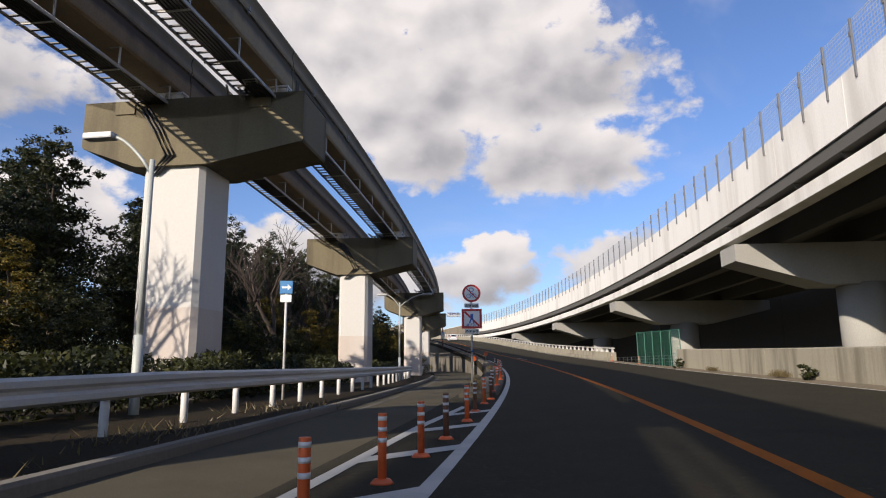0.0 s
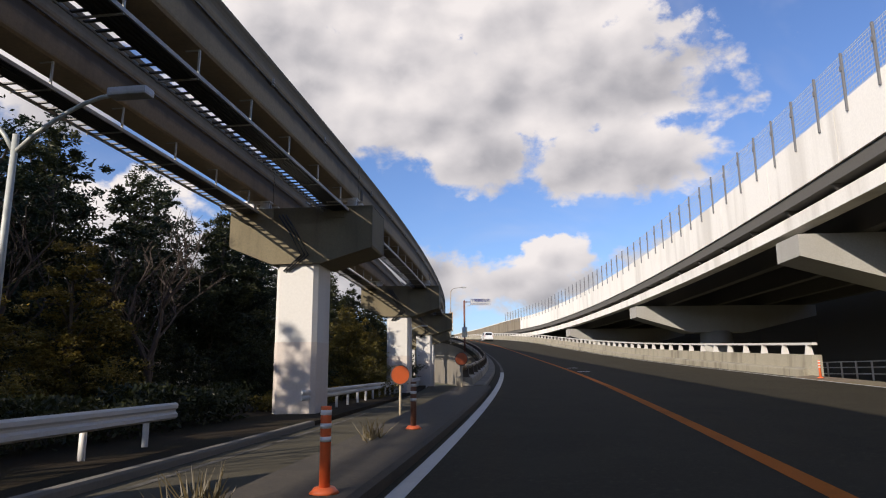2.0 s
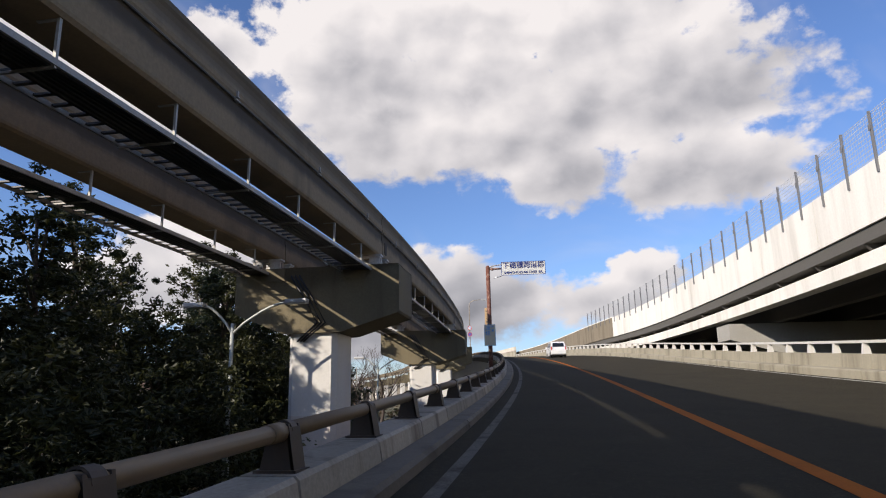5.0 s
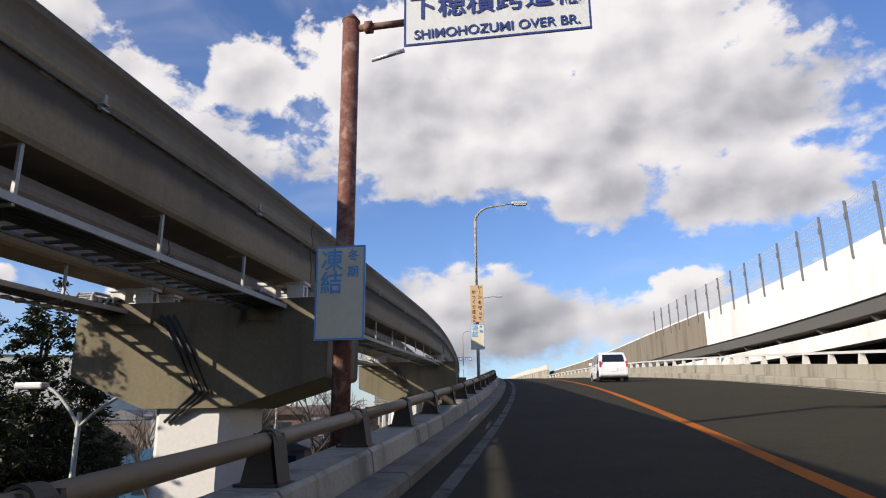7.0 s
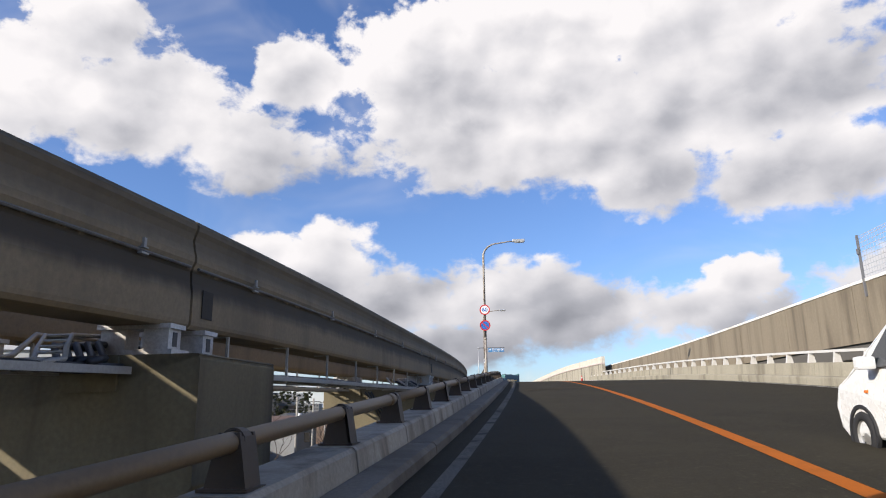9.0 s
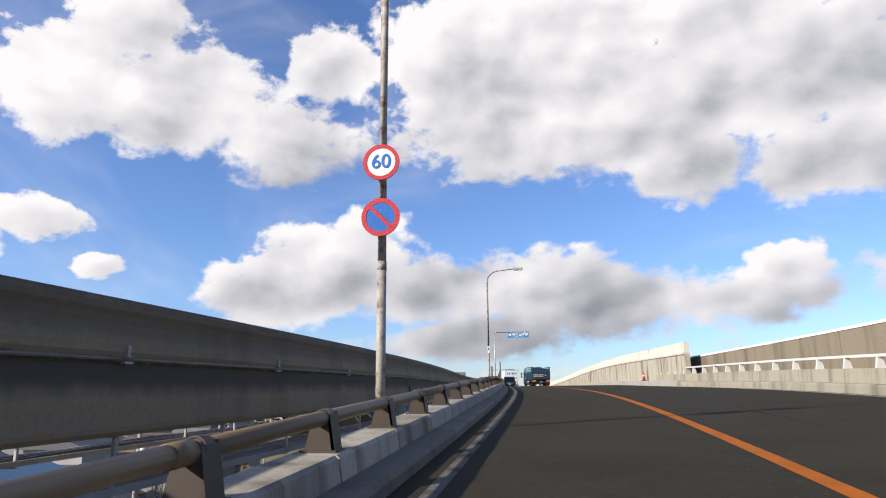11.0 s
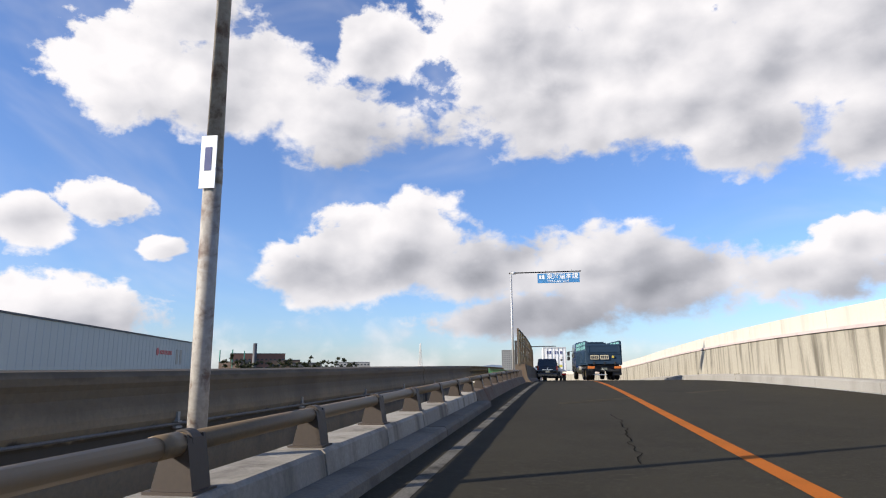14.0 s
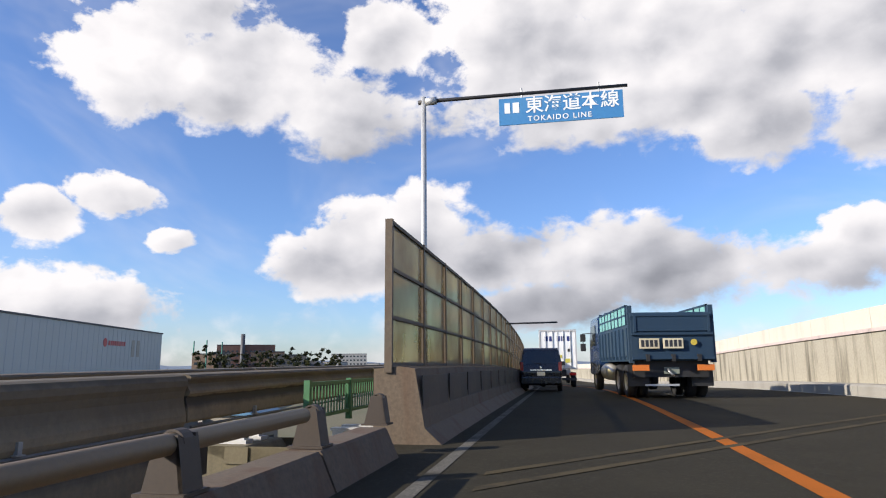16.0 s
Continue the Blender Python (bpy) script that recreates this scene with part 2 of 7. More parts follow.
COLUMN_PAINT = mat("column_paint", (0.55, 0.53, 0.49), 0.75, 0, 12, 0.05, 0.4, 0.25, 0.08, (0.5, 0.42, 0.33), True)
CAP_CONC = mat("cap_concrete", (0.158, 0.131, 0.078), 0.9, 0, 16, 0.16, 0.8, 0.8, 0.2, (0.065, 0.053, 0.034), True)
RAIL_PAINT = mat("beige_rail_paint", (0.165, 0.112, 0.056), 0.55, 0, 30, 0.12, 1.2, 0.45, 0.08, (0.20, 0.13, 0.07))
POST_PAINT = mat("brown_post_paint", (0.05, 0.035, 0.023), 0.6, 0, 30, 0.15, 1.5, 0.45, 0.08, (0.11, 0.07, 0.045))
GALV = mat("galvanised_steel", (0.52, 0.53, 0.54), 0.45, 0.6, 40, 0.1, 1.5, 0.3, 0.05, (0.3, 0.3, 0.3))
WHITE_STEEL = mat("white_painted_steel", (0.55, 0.535, 0.50), 0.45, 0, 25, 0.06, 1.0, 0.35, 0.05, (0.42, 0.36, 0.28))
DARK_STEEL = mat("dark_steel", (0.05, 0.048, 0.046), 0.55, 0.3, 30, 0.2, 1.5, 0.3, 0.08, (0.09, 0.06, 0.04))
CABLE = mat("black_cable", (0.018, 0.018, 0.02), 0.5, 0, 40, 0.2, 2, 0.2, 0.05)
SOIL = mat("dry_soil", (0.15, 0.115, 0.075), 0.95, 0, 14, 0.4, 0.25, 0.5, 0.5, (0.12, 0.13, 0.05))


# ------------------------------------------------------------------ mesh helpers
def finish(name, bm, material, smooth=False):
    me = bpy.data.meshes.new(name)
    bmesh.ops.recalc_face_normals(bm, faces=bm.faces)
    bm.to_mesh(me)
    bm.free()
    for one in material if isinstance(material, (list, tuple)) else [material]:
        me.materials.append(one)
    if smooth:
        me.polygons.foreach_set("use_smooth", [True] * len(me.polygons))
    return me


def part(name, bm, material, parent=None, label="", m=None, smooth=False):
    """One mesh object under a thing or under a part."""
    ob = new(name, finish(name, bm, material, smooth))
    if parent is not None:
        ob.parent = parent
    if m is not None:
        ob.matrix_basis = m
    return tagged(ob, label)


def share(name, ob, parent, m):
    """Another object on the mesh of ob."""
    o = new(name, ob.data)
    o.parent = parent
    o.matrix_basis = m
    return o


def thing(name, m, label, category, group="", kind=""):
    ob = new(name)
    ob.empty_display_size = 0.2
    ob.matrix_basis = m
    return tagged(ob, label, category, group, kind)


def box(bm, x0, x1, y0, y1, z0, z1, bevel=0.0):
    vs = [bm.verts.new((x, y, z)) for z in (z0, z1) for y in (y0, y1) for x in (x0, x1)]
    fs = [bm.faces.new([vs[i] for i in q]) for q in ((0, 2, 3, 1), (4, 5, 7, 6), (0, 1, 5, 4), (2, 6, 7, 3), (0, 4, 6, 2), (1, 3, 7, 5))]
    if bevel:
        bmesh.ops.bevel(bm, geom=list({e for f in fs for e in f.edges}), offset=bevel, segments=2, affect="EDGES", profile=0.6)
    return bm


def boxes(*specs):
    bm = bmesh.new()
    for sp in specs:
        box(bm, *sp)
    return bm


def tube(bm, pts, r, n=10, r2=None, close=True):
    """A round bar along points; its radius runs from r to r2."""
    pts = [Vector(p) for p in pts]
    rings = []
    for i, p in enumerate(pts):
        d = (pts[min(i + 1, len(pts) - 1)] - pts[max(i - 1, 0)]).normalized()
        a = d.cross(Vector((0, 0, 1)))
        if a.length < 1e-3:
            a = d.cross(Vector((0, 1, 0)))
        a.normalize()
        b = d.cross(a)
        rr = r if r2 is None else r + (r2 - r) * i / max(len(pts) - 1, 1)
        rings.append([bm.verts.new(p + (a * math.cos(2 * math.pi * k / n) + b * math.sin(2 * math.pi * k / n)) * rr) for k in range(n)])
    for p, q in zip(rings, rings[1:]):
        for k in range(n):
            bm.faces.new((p[k], p[(k + 1) % n], q[(k + 1) % n], q[k]))
    if close:
        bm.faces.new(rings[0][::-1])
        bm.faces.new(rings[-1])
    return bm


def prism(bm, outline, axis="y", a=0.0, b=1.0):
    """An outline extruded: outline in (x, z) along y, (y, z) along x, or (x, y) along z."""
    def v(p, t):
        return {"y": (p[0], t, p[1]), "x": (t, p[0], p[1]), "z": (p[0], p[1], t)}[axis]
    lo = [bm.verts.new(v(p, a)) for p in outline]
    hi = [bm.verts.new(v(p, b)) for p in outline]
    k = len(outline)
    bm.faces.new(lo)
    bm.faces.new(hi[::-1])
    for i in range(k):
        bm.faces.new((lo[i], lo[(i + 1) % k], hi[(i + 1) % k], hi[i]))
    return bm


def sweep(bm, outline, s0, s1, step=2.0, caps=True, place=at):
    """An outline [(u, h)], or a function of s that gives one, carried along the road."""
    n = max(int(round((s1 - s0) / step)), 1)
    rings = []
    for i in range(n + 1):
        s = s0 + (s1 - s0) * i / n
        o = outline(s) if callable(outline) else outline
        rings.append([bm.verts.new(place(s, u, h)) for u, h in o])
    k = len(rings[0])
    for p, q in zip(rings, rings[1:]):
        for j in range(k):
            bm.faces.new((p[j], p[(j + 1) % k], q[(j + 1) % k], q[j]))
    if caps:
        bm.faces.new(rings[0])
        bm.faces.new(rings[-1][::-1])
    return bm


def strip(bm, ua, ub_, s0, s1, lift, step=2.0, place=at):
    """A flat ribbon, for paint."""
    n = max(int(math.ceil((s1 - s0) / step)), 1)
    prev = None
    for i in range(n + 1):
        s = s0 + (s1 - s0) * i / n
        a = ua(s) if callable(ua) else ua
        b = ub_(s) if callable(ub_) else ub_
        cur = (bm.verts.new(place(s, a, lift)), bm.verts.new(place(s, b, lift)))
        if prev:
            bm.faces.new((prev[0], prev[1], cur[1], cur[0]))
        prev = cur
    return bm


def lin(*pairs):
    xs, ys = [p[0] for p in pairs], [p[1] for p in pairs]
    return lambda s: float(np.interp(s, xs, ys))


def smooth_lin(width, *pairs):
    xs, ys = [p[0] for p in pairs], [p[1] for p in pairs]
    off = np.linspace(-width, width, 9)
    return lambda s: float(np.mean(np.interp(s + off, xs, ys)))

# ------------------------------------------------------------------ ground, road and its edges
U_WHITE, U_ORANGE, U_RIGHT, U_WALL = -1.08, 2.14, 9.1, 9.75
GROUND_Z = -0.35


def slip(s, u, h):
    """A place on the slip road, which stays near the ground."""
    p = at(s, u)
    p.z = min(rz(s), 0.12 + 0.002 * s) + h
    return p


def build_ground():
    bm = bmesh.new()
    g = bmesh.ops.create_grid(bm, x_segments=8, y_segments=8, size=4500)
    gm = mat("dry_grass_ground", (0.14, 0.125, 0.07), 0.95, 0, 6, 0.35, 0.03, 0.6, 0.4, (0.09, 0.10, 0.045))
    ob = part("ground", bm, gm, None, "", Matrix.Translation((0, 0, GROUND_Z)))
    tagged(ob, "dry winter grass and bare soil beside the road", "ground", "", "structure")

    bm = sweep(bmesh.new(), [(-2.35, 0.0), (9.95, 0.0), (9.95, -0.5), (-2.35, -0.5)], -25, 450, 2.5)
    ob = part("road", bm, ASPHALT)
    tagged(ob, "dark worn asphalt carriageway climbing to a flyover", "road", "", "structure")
    # paint on the road
    def line(bm, label, m, name):
        part(name, bm, m, ob, label)
    bm = strip(bmesh.new(), U_WHITE - 0.075, U_WHITE + 0.075, -25, 66, 0.005)
    line(bm, "worn white edge line", LINE_WHITE, "edge_line")
    faded = mat("faded_line_paint", (0.13, 0.12, 0.10), 0.85, 0, 45, 0.5, 1.6, 1.0, 0.15, (0.03, 0.027, 0.02), False, 0, 0.1)
    bm = strip(bmesh.new(), U_WHITE - 0.07, U_WHITE + 0.07, 66, 400, 0.005)
    line(bm, "mostly worn away white edge line", faded, "edge_line")
    bm = strip(bmesh.new(), U_ORANGE - 0.1, U_ORANGE + 0.1, -25, 400, 0.005)
    line(bm, "orange no-crossing lane line", LINE_ORANGE, "lane_line")
    bm = strip(bmesh.new(), U_RIGHT - 0.075, U_RIGHT + 0.075, -25, 400, 0.005)
    line(bm, "white edge line", LINE_WHITE, "edge_line")
    # joints of the bridge deck
    patch = mat("tan_joint_filler", (0.075, 0.059, 0.033), 0.9, 0, 50, 0.4, 1.4, 0.9, 0.2, (0.034, 0.029, 0.02), False, 0, 0.1)
    repair = mat("pale_repair_filler", (0.085, 0.066, 0.036), 0.9, 0, 50, 0.4, 1.6, 0.8, 0.2, (0.04, 0.034, 0.024), False, 0, 0.1)
    # skewed deck joints: two strips of tan filler each
    for s in (160.6, 201.6, 240.6, 281.0):
        for d in (0.0, 0.75):
            bm, prev = bmesh.new(), None
            for k in range(13):
                u = -0.6 + 0.8 * k
                q = s + d + 1.15 * (u + 0.5)
                cur = (bm.verts.new(at(q, u, 0.006)), bm.verts.new(at(q + 0.2, u, 0.006)))
                if prev:
                    bm.faces.new((prev[0], cur[0], cur[1], prev[1]))
                prev = cur
            line(bm, "worn tan joint filler strip", patch, "joint_strip")
    for s, u0, u1 in ((223.0, 0.1, 2.0), (228.3, 4.0, 5.5), (187.6, -0.2, 1.4)):
        for d in (0.0, 0.42):
            bm, prev = bmesh.new(), None
            for k in range(9):
                u = u0 + (u1 - u0) * k / 8
                q = s + d + 1.2 * (u - u0)
                cur = (bm.verts.new(at(q, u, 0.006)), bm.verts.new(at(q + 0.16, u, 0.006)))
                if prev:
                    bm.faces.new((prev[0], cur[0], cur[1], prev[1]))
                prev = cur
            line(bm, "short tan repair strip", repair, "repair_strip")
    # cracks sealed or open, wandering along the lane
    rng = random.Random(19)
    tar = mat("crack_filler", (0.010, 0.009, 0.007), 0.95, 0, 40, 0.2, 2, 0.3, 0, None, False, 0, 0.02)
    for s0, u, n in ((189.5, 0.4, 46), (176.0, 3.9, 40), (205.0, 4.6, 44), (214.0, 0.9, 40), (231.0, 1.2, 36), (97.0, 0.7, 30), (238.0, 4.2, 44)):
        bm, prev = bmesh.new(), None
        for k in range(n):
            u += rng.gauss(0, 0.028)
            hw = 0.005 + 0.007 * rng.random()
            cur = (bm.verts.new(at(s0 + 0.16 * k, u - hw, 0.007)), bm.verts.new(at(s0 + 0.16 * k, u + hw, 0.007)))
            if prev:
                bm.faces.new((prev[0], prev[1], cur[1], cur[0]))
            prev = cur
        line(bm, "thin dark wandering crack", tar, "road_crack")
    for s in (66.0, 70.5):
        line(strip(bmesh.new(), 2.35, 2.9, s, s + 0.5, 0.006, 0.1), "short white road mark", LINE_WHITE, "road_mark")
    # zebra at the mouth of the slip road
    zl = lin((-25, -1.3), (4, -2.1), (9.5, -2.05), (14, -1.75))
    bm = strip(bmesh.new(), lambda s: zl(s) - 0.07, lambda s: zl(s) + 0.07, -12, 14, 0.006)
    line(bm, "white hatching border", LINE_WHITE, "hatching_line")
    for i in range(9):
        s = -9 + i * 2.6
        bm = bmesh.new()
        vs = [bm.verts.new(at(a, b, 0.006)) for a, b in ((s, zl(s) + 0.05), (s + 0.45, zl(s) + 0.05), (s + 1.5, U_WHITE - 0.06), (s + 1.05, U_WHITE - 0.06))]
        bm.faces.new(vs)
        line(bm, "white hatching bar", LINE_WHITE, "hatching_bar")

    # flyover body below the deck
    bm = sweep(bmesh.new(), lambda s: [(-2.3, -0.5), (9.9, -0.5), (9.9, GROUND_Z - 0.3 - rz(s)), (-2.3, GROUND_Z - 0.3 - rz(s))], 18, 450, 4)
    ob = part("flyover_wall", bm, CONCRETE_DARK)
    tagged(ob, "grey concrete retaining wall under the flyover", "wall", "", "structure")

    # slip road at ground level
    le = lin((-25, -4.2), (8, -4.15), (24, -5.0), (45, -5.9), (60, -6.4), (110, -7.0))
    bm = sweep(bmesh.new(), lambda s: [(le(s), 0.0), (-2.2 if s > 14 else -2.34, 0.0), (-2.2, -0.6), (le(s), -0.6)], -25, 100, 2.5, True, slip)
    ob = part("slip_road", bm, ASPHALT_OLD)
    tagged(ob, "pale worn asphalt slip road in patchy shade", "road", "", "structure")
    bm = strip(bmesh.new(), lambda s: le(s) + 0.35, lambda s: le(s) + 0.48, 14, 60, 0.006, 2, slip)
    part("edge_line", bm, faded, ob, "worn white edge line")
    # low kerb between the two roads
    bm = sweep(bmesh.new(), [(-2.2, -0.6), (-2.2, 0.09), (-2.15, 0.12), (-1.28, 0.12), (-1.23, 0.09), (-1.23, -0.1)], 17, 54, 2)
    ob = part("kerb", bm, mat("dirty_kerb", (0.055, 0.044, 0.030), 0.92, 0, 25, 0.35, 1.6, 0.7, 0.4, (0.035, 0.028, 0.02)))
    tagged(ob, "dirty concrete separator kerb between the roads", "kerb", "", "structure")
    # verge kerb on the far side of the slip road
    bm = sweep(bmesh.new(), lambda s: [(le(s) - 0.16, -0.3), (le(s) - 0.16, 0.14), (le(s) - 0.02, 0.14), (le(s), 0.1), (le(s), -0.3)], -25, 54, 2, True, slip)
    ob = part("kerb", bm, CONCRETE_DARK)
    tagged(ob, "mossy concrete kerb along the verge", "kerb", "", "structure")


build_ground()


def build_parapet():
    """Left: kerb step, low concrete wall and beige pipe rail on tapered posts."""
    s0, s1 = 54.3, 430.0
    base = tagged(new("parapet_kerb"), "stained concrete kerb at the foot of the parapet", "kerb", "", "structure")
    wall = mat("parapet_concrete", (0.34, 0.305, 0.245), 0.85, 0, 25, 0.18, 1.8, 0.85, 0.3, (0.11, 0.088, 0.06), True, 0.2)
    step_c = mat("kerb_concrete", (0.15, 0.13, 0.10), 0.9, 0, 25, 0.22, 1.3, 0.7, 0.3, (0.06, 0.05, 0.036), False, 0.15)
    s = s0
    while s < 222:
        e = s + 5.96
        part("kerb_block", sweep(bmesh.new(), [(-1.73, -0.2), (-1.73, 0.13), (-1.46, 0.13), (-1.42, 0.09), (-1.40, -0.2)], s, e, 2), step_c, base)
        s += 6.0
    rusty = mat("rust_stained_concrete", (0.12, 0.088, 0.058), 0.88, 0, 20, 0.25, 1.6, 0.9, 0.25, (0.09, 0.038, 0.017), True, 0.12)
    para = tagged(new("parapet_wall"), "low stained concrete parapet wall in short lengths", "parapet wall", "", "structure")
    s = s0
    while s < 242:
        e = s + 1.96
        part("wall_block", sweep(bmesh.new(), [(-2.22, -0.5), (-2.22, 0.31), (-2.20, 0.33), (-1.80, 0.33), (-1.77, 0.30), (-1.71, -0.1)] if s < 221 else [(-2.14, -0.5), (-2.14, 0.30), (-2.12, 0.32), (-1.82, 0.32), (-1.80, 0.30), (-1.62, -0.1)], s, e, 1.5), wall if s < 221 else rusty, para)
        s += 2.0
    # pipe rail
    rail = thing("bridge_rail", Matrix(), "beige painted pipe handrail on tapered steel posts", "bridge railing", "", "structure")
    ph = 0.60
    uc = -1.97
    o = [(uc + 0.066 * math.cos(a), ph + 0.062 * math.sin(a)) for a in [2 * math.pi * k / 12 for k in range(12)]]
    s = s0
    while s < 240:
        bm = sweep(bmesh.new(), o, s + 0.01, s + 5.99, 2)
        part("rail_pipe", bm, RAIL_PAINT, rail, "", None, True)
        bm = sweep(bmesh.new(), [(uc + 0.074 * math.cos(2 * math.pi * k / 12), ph + 0.070 * math.sin(2 * math.pi * k / 12)) for k in range(12)], s - 0.1, s + 0.1, 0.2)
        part("rail_sleeve", bm, RAIL_PAINT, rail, "", None, True)
        s += 6.0
    bm = bmesh.new()
    for y0, y1 in ((-0.10, -0.075), (0.075, 0.10)):
        prism(bm, [(-0.14, 0.06), (0.12, 0.06), (0.065, 0.38), (-0.065, 0.38)], "y", y0, y1)
    prism(bm, [(0.095, 0.06), (0.12, 0.06), (0.07, 0.36), (0.045, 0.36)], "y", -0.1, 0.1)
    box(bm, -0.17, 0.14, -0.13, 0.13, 0.055, 0.075)
    # strap over the pipe
    for k in range(8):
        a0, a1 = math.pi * k / 8, math.pi * (k + 1) / 8
        prism(bm, [(r * math.cos(q), 0.33 + r * math.sin(q)) for r, q in ((0.064, a0), (0.078, a0), (0.078, a1), (0.064, a1))], "y", -0.05, 0.05)
    first = part("rail_post", bm, POST_PAINT, rail, "", frame_at(s0 + 0.2, uc, 0.27))
    for k in range(1, 95):
        share("rail_post", first, rail, frame_at(s0 + 0.2 + 2.0 * k, uc, 0.27))


build_parapet()


def build_right_wall():
    """Right: plain wall first, then wall with a double rail."""
    wm = mat("right_wall_concrete", (0.29, 0.262, 0.195), 0.85, 0, 20, 0.16, 1.2, 0.8, 0.25, (0.13, 0.112, 0.078), True)
    a = tagged(new("median_wall"), "pale stained concrete wall along the road", "wall", "", "structure")
    s = -25
    while s < 42:
        part("wall_block", sweep(bmesh.new(), [(U_WALL + 0.35, -0.4), (U_WALL + 0.35, 1.2), (U_WALL + 0.04, 1.2), (U_WALL, 1.16), (U_WALL, -0.4)], s, min(s + 5.97, 42), 2), wm, a)
        s += 6
    b = tagged(new("median_parapet"), "low concrete parapet with flaking white paint", "parapet wall", "", "structure")
    s = 60
    while s < 216:
        part("wall_block", sweep(bmesh.new(), [(U_WALL + 0.4, -0.4), (U_WALL + 0.4, 0.78), (U_WALL + 0.06, 0.78), (U_WALL + 0.03, 0.32), (U_WALL - 0.25, 0.30), (U_WALL - 0.28, 0.26), (U_WALL - 0.28, -0.4)], s, s + 5.97, 2), wm, b)
        s += 6
    rail = thing("median_rail", Matrix(), "white and beige steel rail on short posts", "bridge railing", "", "structure")
    for h, t in ((1.12, 0.09),):
        s = 60
        while s < 216:
            part("rail_bar", sweep(bmesh.new(), [(U_WALL + 0.12, h), (U_WALL + 0.12, h + t), (U_WALL + 0.28, h + t), (U_WALL + 0.28, h)], s, s + 5.99, 2), WHITE_STEEL, rail)
            s += 6
    bm = bmesh.new()
    prism(bm, [(0.06, 0.0), (0.34, 0.0), (0.26, 0.42), (0.14, 0.42)], "y", -0.05, 0.05)
    first = part("rail_post", bm, WHITE_STEEL, rail, "", frame_at(60.5, U_WALL, 0.77))
    for k in range(1, 78):
        share("rail_post", first, rail, frame_at(60.5 + 2 * k, U_WALL, 0.77))
    # shoulder strip of soil and weeds at the foot of the first wall
    bm = sweep(bmesh.new(), [(9.2, 0.0), (9.2, 0.03), (9.75, 0.08), (9.75, 0.0)], -25, 60, 2)
    tagged(part("verge", bm, SOIL), "strip of dry soil along the wall foot", "verge", "", "structure")


build_right_wall()

# ------------------------------------------------------------------ monorail
BEAM_U = smooth_lin(9, (-40, -8.2), (0, -7.6), (19, -7.3), (38, -6.8), (59, -6.2), (80, -5.7), (101, -5.2), (122, -4.95), (143, -4.8), (200, -4.6), (250, -4.7), (330, -6.5), (450, -9.5))
BEAM_Z = smooth_lin(8, (-40, 11.6), (18, 10.9), (34, 10.2), (47, 9.65), (63, 9.4), (90, 9.25), (123, 9.05), (135, 9.4), (143, 9.72), (155, 9.8), (178, 10.15), (192, 10.3), (220, 10.55), (241, 10.85), (300, 11.2), (450, 11.4))
BEAM_W, BEAM_H, TRACK = 0.85, 1.50, 3.3
PIERS = [-25, -3.5, 18, 36.3, 58.8, 80, 100.2, 121.2, 144.8] + [165.7 + 21.5 * k for k in range(13)]
# half outline of the beam: distance in from the side, depth below the top; bulging upper web, plain lower web
BEAM_SIDE = [(0.12, 0.0), (0.04, 0.02), (0.0, 0.08), (0.0, 0.15), (0.03, 0.21), (0.05, 0.30), (0.03, 0.42), (0.0, 0.52), (0.0, 0.60), (0.03, 0.66), (0.055, 0.74), (0.045, 0.88), (0.02, 1.02), (0.015, 1.40), (0.025, 1.45), (0.07, 1.50)]


SHALLOW_FROM = 243.0


def beam_outline(off, deep=1.0):
    def f(s):
        u, z, w = BEAM_U(s) - off, BEAM_Z(s), BEAM_W
        return [(u - a, z - b * deep) for a, b in BEAM_SIDE] + [(u - w + a, z - b * deep) for a, b in reversed(BEAM_SIDE)]
    return f


TRAY = mat("dull_tray_steel", (0.36, 0.35, 0.32), 0.6, 0.2, 30, 0.15, 1.5, 0.4, 0.05, (0.2, 0.16, 0.12))
CONDUIT = mat("dull_conduit", (0.15, 0.14, 0.125), 0.7, 0.1, 30, 0.2, 1.5, 0.5, 0.05, (0.07, 0.05, 0.035))
BEAM_DARK = mat("dark_joint_plate", (0.055, 0.045, 0.034), 0.9, 0, 14, 0.2, 0.8, 0.5, 0.15, (0.03, 0.025, 0.02))


